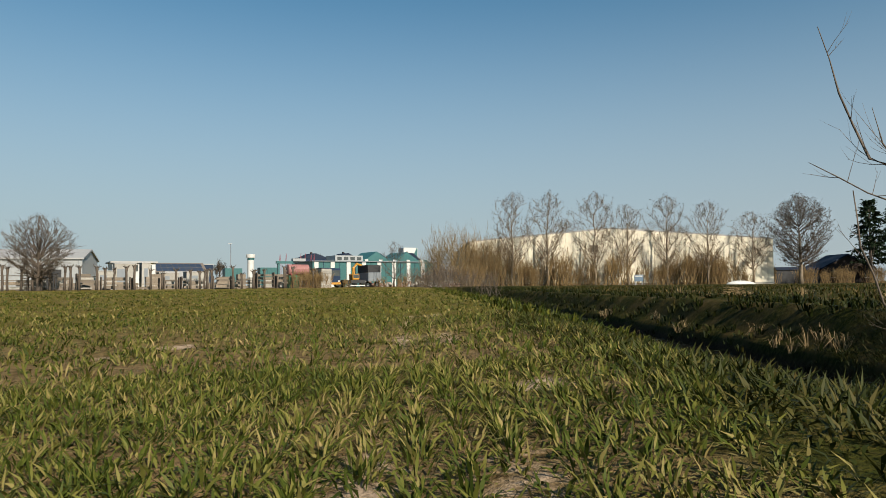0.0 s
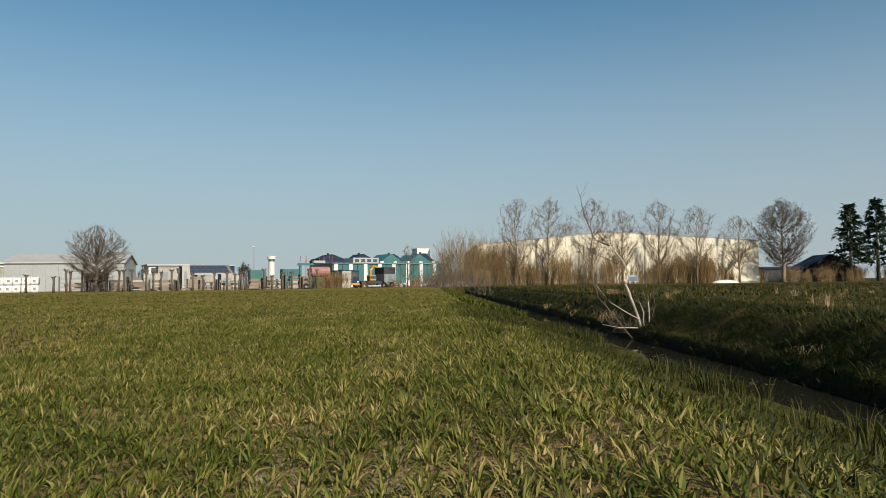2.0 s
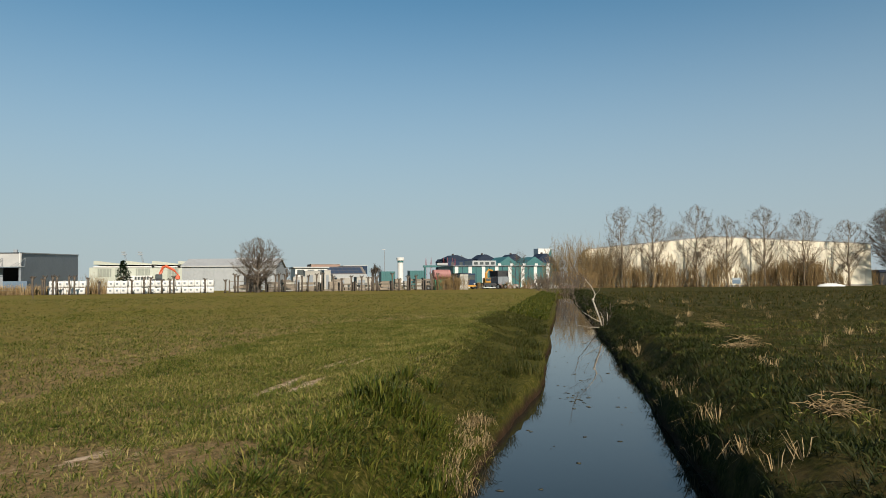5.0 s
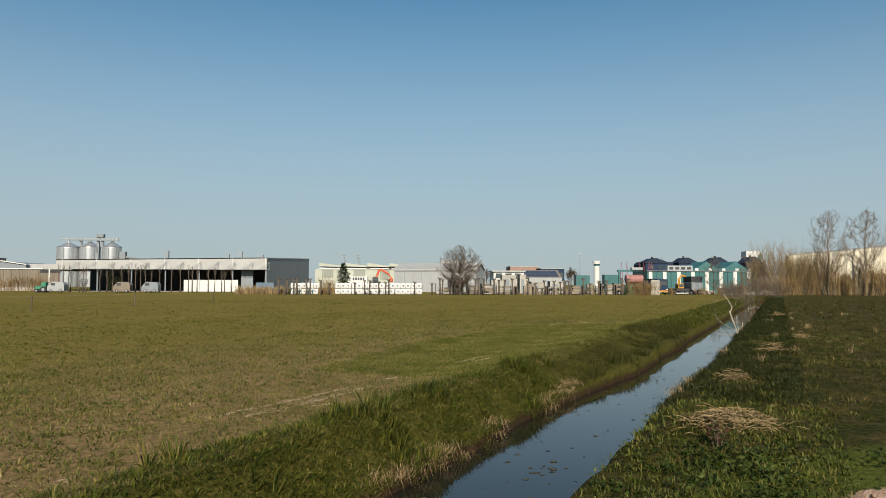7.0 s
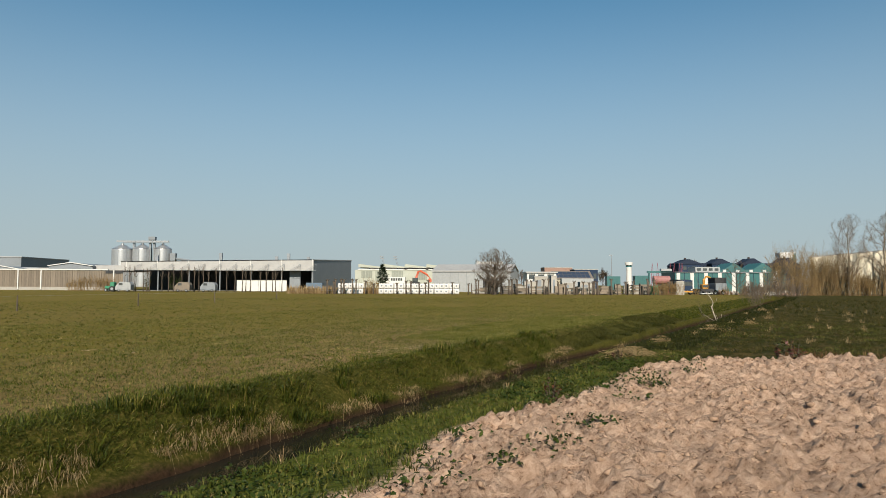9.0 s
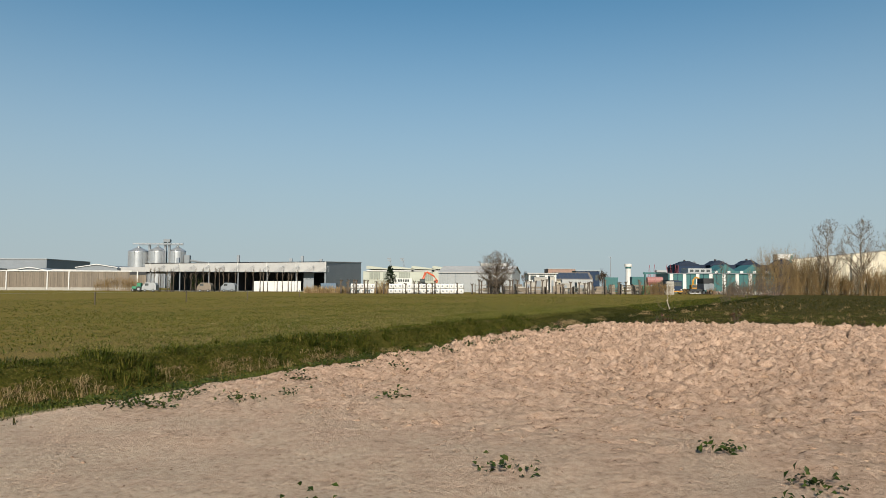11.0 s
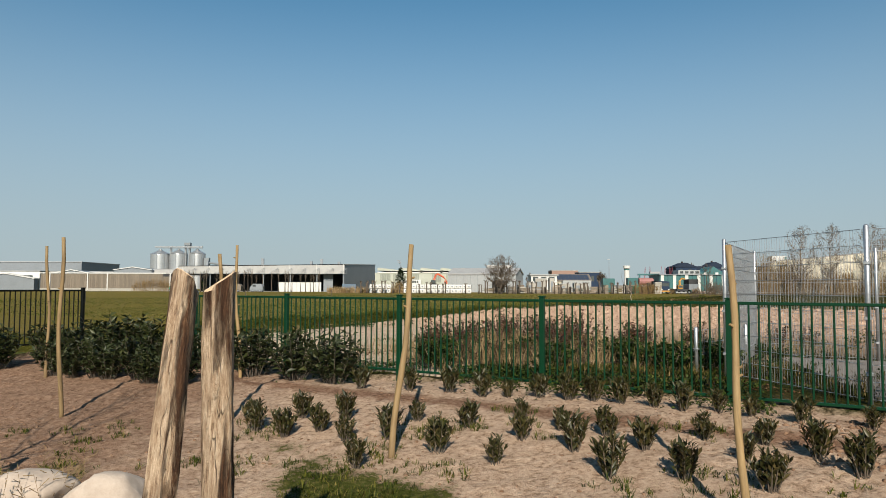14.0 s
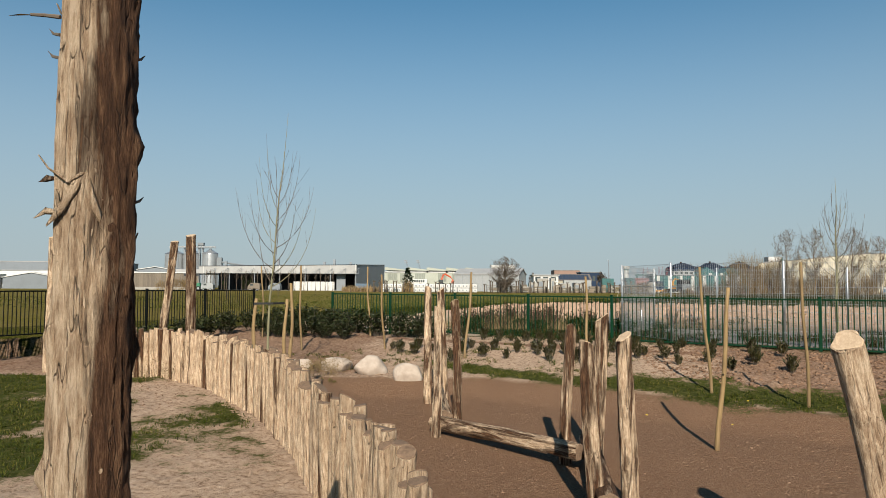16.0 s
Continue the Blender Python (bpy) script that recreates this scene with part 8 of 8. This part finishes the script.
    for x, r in ((0.4, 0.35), (1.7, 0.6)):
        wheel(t, x, 0.1, r, r, 0.3)
        wheel(t, x, 1.3, r, r, 0.3)


vehicles()

# ---------------------------------------------------------------- trees of the far side
crown_tree("field_tree", "round leafless tree at the field edge", Matrix.Translation((10.1, 142.6, 0)), 5, 1.2, 1.0, 8.1, 4.2, 0.28, 50, 10, 8, 0.65, 0.011, steep=0.75, belly=0.52, leader=0.35, bark=BARK, twig=TWIG, bow=0.5)
T = [crown_tree("hall_tree", "tall slim leafless tree with old seed heads", Matrix.Translation((x, y, 0)), 60 + k, 2.6, 3.4, 14.5, 4.2, 0.20, 30, 9, 8, 0.75, 0.0085, heads=0.35, head_size=0.17, group="hall trees", steep=1.35, belly=0.6, leader=0.72, bark=BARK_PALE, twig=TWIG_GREY)
     for k, (x, y) in enumerate(((75.2, 144.3), (80.1, 141.6), (86.7, 138.0)))]
for x, y, k, h in ((91.3, 135.5, 0, 0.86), (96.9, 132.4, 1, 0.96), (102.6, 129.2, 2, 0.90), (109.0, 125.7, 0, 0.78), (119, 150, 1, 0.8), (122, 165, 2, 0.9), (108, 170, 0, 0.95)):
    put(T[k], Matrix.Translation((x, y, 0)) @ Matrix.Rotation(k + x, 4, "Z") @ Matrix.Diagonal((0.95, 0.95, h, 1)))
crown_tree("old_tree", "large dense leafless tree beside the hall", Matrix.Translation((115.4, 121.8, 0)), 70, 2.6, 2.2, 14.0, 5.2, 0.34, 54, 12, 10, 0.8, 0.0095, heads=0.45, head_size=0.18, steep=0.85, belly=0.55, leader=0.6, bark=BARK_PALE, twig=TWIG)
crown_tree("yard_tree", "small leafless tree beside the yard", Matrix.Translation((55.7, 147, 0)), 71, 1.2, 1.0, 6.6, 2.5, 0.14, 16, 7, 5, 0.6, 0.010, steep=1.0, bark=BARK, twig=TWIG)
bare_tree("distant_tree", "leafless tree standing behind the houses", Matrix.Translation((120, 345, 0)), 72, 5, 0.3, 10, 5, 45, (5, 4), spread=0.5, up=0.2, twig_r=0.04, leader=4)
for k, (x, y, s_) in enumerate(((35, 380, 1), (44, 385, 1.1), (160, 330, 1.2), (52.5, 240, 0.75))):
    bare_tree("distant_tree", "leafless tree on the horizon" if k < 3 else "yellowish shrubby tree coming into leaf", Matrix.Translation((x, y, 0)) @ Matrix.Scale(s_, 4), 80 + k, 3, 0.25, 10, 3.6, 35, (5, 4), spread=0.5, up=0.25, twig_r=0.04, leader=2.5,
              buds=0 if k < 3 else 6, bud_size=0.3)
BRUSH = []
for k, (x, y, h) in enumerate(((69.5, 148.5, 9.5), (72.0, 146.8, 8.0), (78.0, 143.8, 4.0))):
    b = thing("brushwood", Matrix.Translation((x, y, 0)), "thicket of thin brown leafless stems", "bush", "thicket")
    rnd = random.Random(90 + k)
    segs, tips = [], []
    for j in range(36 if k < 2 else 34):
        p = Vector((rnd.gauss(0, 1.4), rnd.gauss(0, 0.9), 0))
        grow(rnd, p, Vector((rnd.uniform(-0.42, 0.42), rnd.uniform(-0.42, 0.42), 1)).normalized(), h * rnd.uniform(0.5, 0.85), 0.040, 0, segs, tips, (5, 4) if k < 2 else (5, 3), 0.55, 0.30, 0.45)
    v, t = seg_arrays([(p, q, max(r0, 0.010), max(r1, 0.010)) for p, q, r0, r1, _ in segs], 3)
    o = tagged(new("stem_mass", fast_mesh("stem_mass", v, t, TWIG_PALE if k < 2 else TWIG_OLIVE)), kind="stuff")
    o.parent = b
    BRUSH.append(b)
rnd = random.Random(99)
for k in range(34):
    f = rnd.random()
    p = Vector((71, 150, 0)).lerp(Vector((114.7, 126, 0)), f) - AX_N * rnd.uniform(0.8, 3.0)
    put(BRUSH[2], Matrix.Translation(p) @ Matrix.Rotation(rnd.uniform(0, 6), 4, "Z") @ Matrix.Scale(rnd.uniform(0.35, 1.5) * (1.0 if f < 0.85 else 0.55), 4))
for x, y, k, s_ in ((66.8, 149.5, 0, 0.95), (68.0, 152, 0, 1.0), (71.5, 148.3, 1, 1.0), (73.7, 146.2, 1, 0.9), (65.3, 146, 2, 0.9), (66.5, 144.8, 2, 1.0), (68.3, 144.5, 2, 0.9), (63.5, 147, 2, 0.7), (75.8, 145.0, 1, 0.75), (64.5, 152, 1, 0.7)):
    put(BRUSH[k], Matrix.Translation((x, y, 0)) @ Matrix.Rotation(x * 3, 4, "Z") @ Matrix.Scale(s_, 4))
for x, y, s_ in ((39.8, 143.0, 0.6), (41.8, 142.9, 0.64), (42.9, 143.1, 0.55), (47.5, 146, 0.35), (53.5, 147, 0.4), (57, 146, 0.5), (60, 145.5, 0.5), (41.2, 143.3, 0.62), (42.3, 143.4, 0.66), (40.5, 143.2, 0.6), (58, 150, 0.4), (61, 149, 0.45), (63, 147, 0.4), (-83, 181, 0.85), (-80.5, 181, 0.95), (-78, 181, 0.9), (-76, 180.5, 0.8), (-86, 182, 0.6), (-12.6, 147, 0.75), (120.5, 121, 0.5), (124, 119, 0.55), (128, 117.5, 0.6)):
    put(BRUSH[2], Matrix.Translation((x, y, 0)) @ Matrix.Rotation(x * 3, 4, "Z") @ Matrix.Scale(s_, 4))
for k in range(20):
    x = 119 + 1.7 * k
    put(BRUSH[2], Matrix.Translation((x, 134 - 0.62 * (x - 112) + 3 * math.sin(k * 2.1), 0)) @ Matrix.Rotation(x, 4, "Z") @ Matrix.Scale(0.6 + 0.25 * math.sin(k * 1.7) ** 2, 4))
# slender bare trees before the open shed
sl = [bare_tree("slender_tree", "slender leafless sapling before the open shed", Matrix.Translation((-68 + k, 170, 0)), 110 + k, 4.4, 0.12, 5, 1.1, 55, (2,), spread=0.4, up=0.3, twig_r=0.02, leader=0.9, group="shed saplings") for k in range(3)]
x = -66.0
rnd = random.Random(7)
while x < -32:
    put(sl[rnd.randrange(3)], Matrix.Translation((x, 170 + rnd.uniform(-1, 1), 0)) @ Matrix.Rotation(rnd.uniform(0, 6), 4, "Z") @ Matrix.Diagonal((1, 1, rnd.uniform(0.75, 1.1), 1)))
    x += rnd.uniform(0.7, 2.4)
for x, s_ in ((-63.5, 0.9), (-58.2, 1.0), (-56.6, 0.95)):
    leaf_shrub("fresh_bush", "bush coming into yellow-green leaf before the shed", Matrix.Translation((x, 171, 0)), int(-x), 4.2 * s_, 1.0, 16, 26, 0.22, 0.12, IVY, 0.4)


def conifer(x, y, h, r, seed, label, open_=0.0):
    t = thing("conifer", Matrix.Translation((x, y, 0)), label, "tree")
    rng, rnd = np.random.default_rng(seed), random.Random(seed)
    bm = bmesh.new()
    tube(bm, [(0, 0, -0.1), (0, 0, h * 0.95)], [0.02 * h + 0.05, 0.03], 8)
    part("trunk", bm, BARK, t, smooth=True)
    roots, dirs = [], []
    n = 90 if open_ else 150
    for j in range(n):
        f = (0.25 if open_ else 0.06) + (0.94 - (0.25 if open_ else 0.06)) * (j + rnd.random()) / n
        if open_:
            f = (round(f * 15) + 0.12 * rnd.random()) / 15
        a = rnd.uniform(0, 6.28)
        w = r * (min(1, 2.2 * (1 - f)) if not open_ else (0.75 + 0.5 * rnd.random()) * (1.02 - f) ** 0.7) * rnd.uniform(0.7, 1.1)
        for q in range(26):
            u = rnd.uniform(0.25, 1)
            roots.append((math.cos(a) * w * u + rnd.gauss(0, 0.14), math.sin(a) * w * u + rnd.gauss(0, 0.14), h * f + rnd.gauss(0, 0.16) - 0.18 * w * u))
            dirs.append((math.cos(a) + rnd.gauss(0, 0.6), math.sin(a) + rnd.gauss(0, 0.6), rnd.gauss(0.1, 0.5)))
    v, tr = leaf_arrays(roots, dirs, rng.uniform(0.3, 0.55, len(roots)) * (1.7 if open_ else 1.2), 0.34 if open_ else 0.2, rng)
    o = new("crown", fast_mesh("crown", v, tr, NEEDLE))
    o.parent = t


conifer(-21.8, 300, 10.2, 2.4, 1, "dark narrow conifer before the factory")
conifer(131.5, 119.5, 14.5, 4.2, 2, "tall dark pine with an open crown", 1.0)
conifer(136.5, 117.5, 15.5, 4.0, 3, "tall dark pine with an open crown", 1.0)
conifer(141.5, 115.0, 13.5, 4.0, 4, "tall dark pine with an open crown", 1.0)


def farm_corner():
    h, a, b = gabled("dark_house", (130, 127), (137, 122), 8, 2.5, 4.9, BROWN_WALL, ROOF_DARK, "dark brick house with a pitched roof under trees", along=False, cat="house")
    for x in (1.5, 7.0):
        w = bx("window", h, GLASS, x, -0.06, 1.0, x + 1.4, 0.02, 2.3)
        bx("frame", w, WHITE_PAINT, x - 0.08, -0.08, 0.9, x + 1.48, -0.062, 1.0)
    bx("garage_roof", h, ROOF_DARK, -8, 0, 2.4, -0.4, 6, 2.9)
    bx("garage", h, DARK_IN, -7.8, 0.2, -0.2, -0.5, 5.8, 2.4)
    s = thing("notice_board", frame_at((90.4, 133.2), (91.6, 132.6)), "small blue board on posts before the hall", "sign")
    bx("board", s, BLUE_PAINT, 0, 0, 0.55, 1.4, 0.06, 1.6)
    bx("stripe", s, WHITE_PAINT, 0.1, -0.01, 1.3, 1.3, -0.002, 1.45)
    for x in (0.1, 1.2):
        bx("post", s, GALV, x, 0.061, -0.2, x + 0.08, 0.12, 1.6)
    t = thing("tarp_heap", Matrix.Translation((100.2, 121.5, -0.02)) @ Matrix.Rotation(-0.5, 4, "Z"), "long low heap under a white tarpaulin", "heap")
    bm = bmesh.new()
    bmesh.ops.create_icosphere(bm, subdivisions=3, radius=1)
    for v in bm.verts:
        v.co = Vector((v.co.x * 2.2, v.co.y * 0.8, max(v.co.z, -0.05) * 0.55 + 0.08 * noise.noise(v.co * 2.5)))
    part("tarpaulin", bm, WHITE_PAINT, t, smooth=True)
    # low wire fence posts across the field
    f = thing("wire_fence", Matrix(), "row of thin weathered posts with a wire in the field", "fence")
    pts = [(-32, 50), (-28.6, 63), (-25.5, 75), (-22.5, 86), (-19, 98), (-14.5, 114), (-10, 130)]
    for x, y in pts:
        bx("post", f, BARK, x - 0.035, y - 0.035, -0.2, x + 0.035, y + 0.035, 0.95)
    bm = bmesh.new()
    tube(bm, [(x, y, 0.9) for x, y in pts], [0.006] * len(pts), 4)
    part("wire", bm, GALV, f)
    tr = thing("scrub_bush", Matrix.Translation((33.4, 90.0, -0.35)), "brown twiggy scrub on the ditch bank", "bush")
    rnd = random.Random(40)
    segs, tips = [], []
    for j in range(26):
        grow(rnd, Vector((rnd.gauss(0, 0.5), rnd.gauss(0, 0.4), 0)), Vector((rnd.uniform(-0.7, 0.7), rnd.uniform(-0.7, 0.7), 1)).normalized(), rnd.uniform(0.5, 1.2), 0.015, 0, segs, tips, (3, 2), 0.5, 0.2)
    v, t_ = seg_arrays([(p, q, max(r0, 0.007), max(r1, 0.007)) for p, q, r0, r1, _ in segs], 3)
    o = tagged(new("stem_mass", fast_mesh("stem_mass", v, t_, TWIG)), kind="stuff")
    o.parent = tr
    for x, y, s_ in ((45, 118, 1.6), (49, 124, 1.8), (52, 129, 2.0), (56, 133, 2.2), (58.5, 131, 1.8), (54, 137, 2.0), (60.5, 138, 2.4)):
        put(tr, Matrix.Translation((x, y, -0.3)) @ Matrix.Rotation(x, 4, "Z") @ Matrix.Scale(s_, 4))
    rng = np.random.default_rng(44)
    xy = np.column_stack([rng.uniform(-28, -11, 700), rng.uniform(146, 149, 700)])
    v, t_ = blade_arrays(np.column_stack([xy, np.zeros(len(xy))]), rng, 5, 0.7, 1.7, 0.05, 0.2, 0.5)
    stuff("reeds", v, t_, STRAW, "pale dry reeds along the field edge", "reeds")
    # rubble and timber at the end of the ditch
    for k in range(16):
        x, y = rnd.uniform(56, 66), rnd.uniform(146, 156)
        s = thing("rubble_heap", Matrix.Translation((x, y, 0)), "heap of broken bricks and timber", "heap", "rubble")
        n_ = 26
        pts = np.column_stack([rng.normal(size=n_) * 0.8, rng.normal(size=n_) * 0.5, np.abs(rng.normal(size=n_)) * 0.3])
        v, t_ = lump_arrays(pts, rng.uniform(0.15, 0.4, n_), rng)
        o = tagged(new("debris", fast_mesh("debris", v, t_, BRICK_FAR if k % 3 else CONCRETE)), kind="stuff")
        o.parent = s


farm_corner()
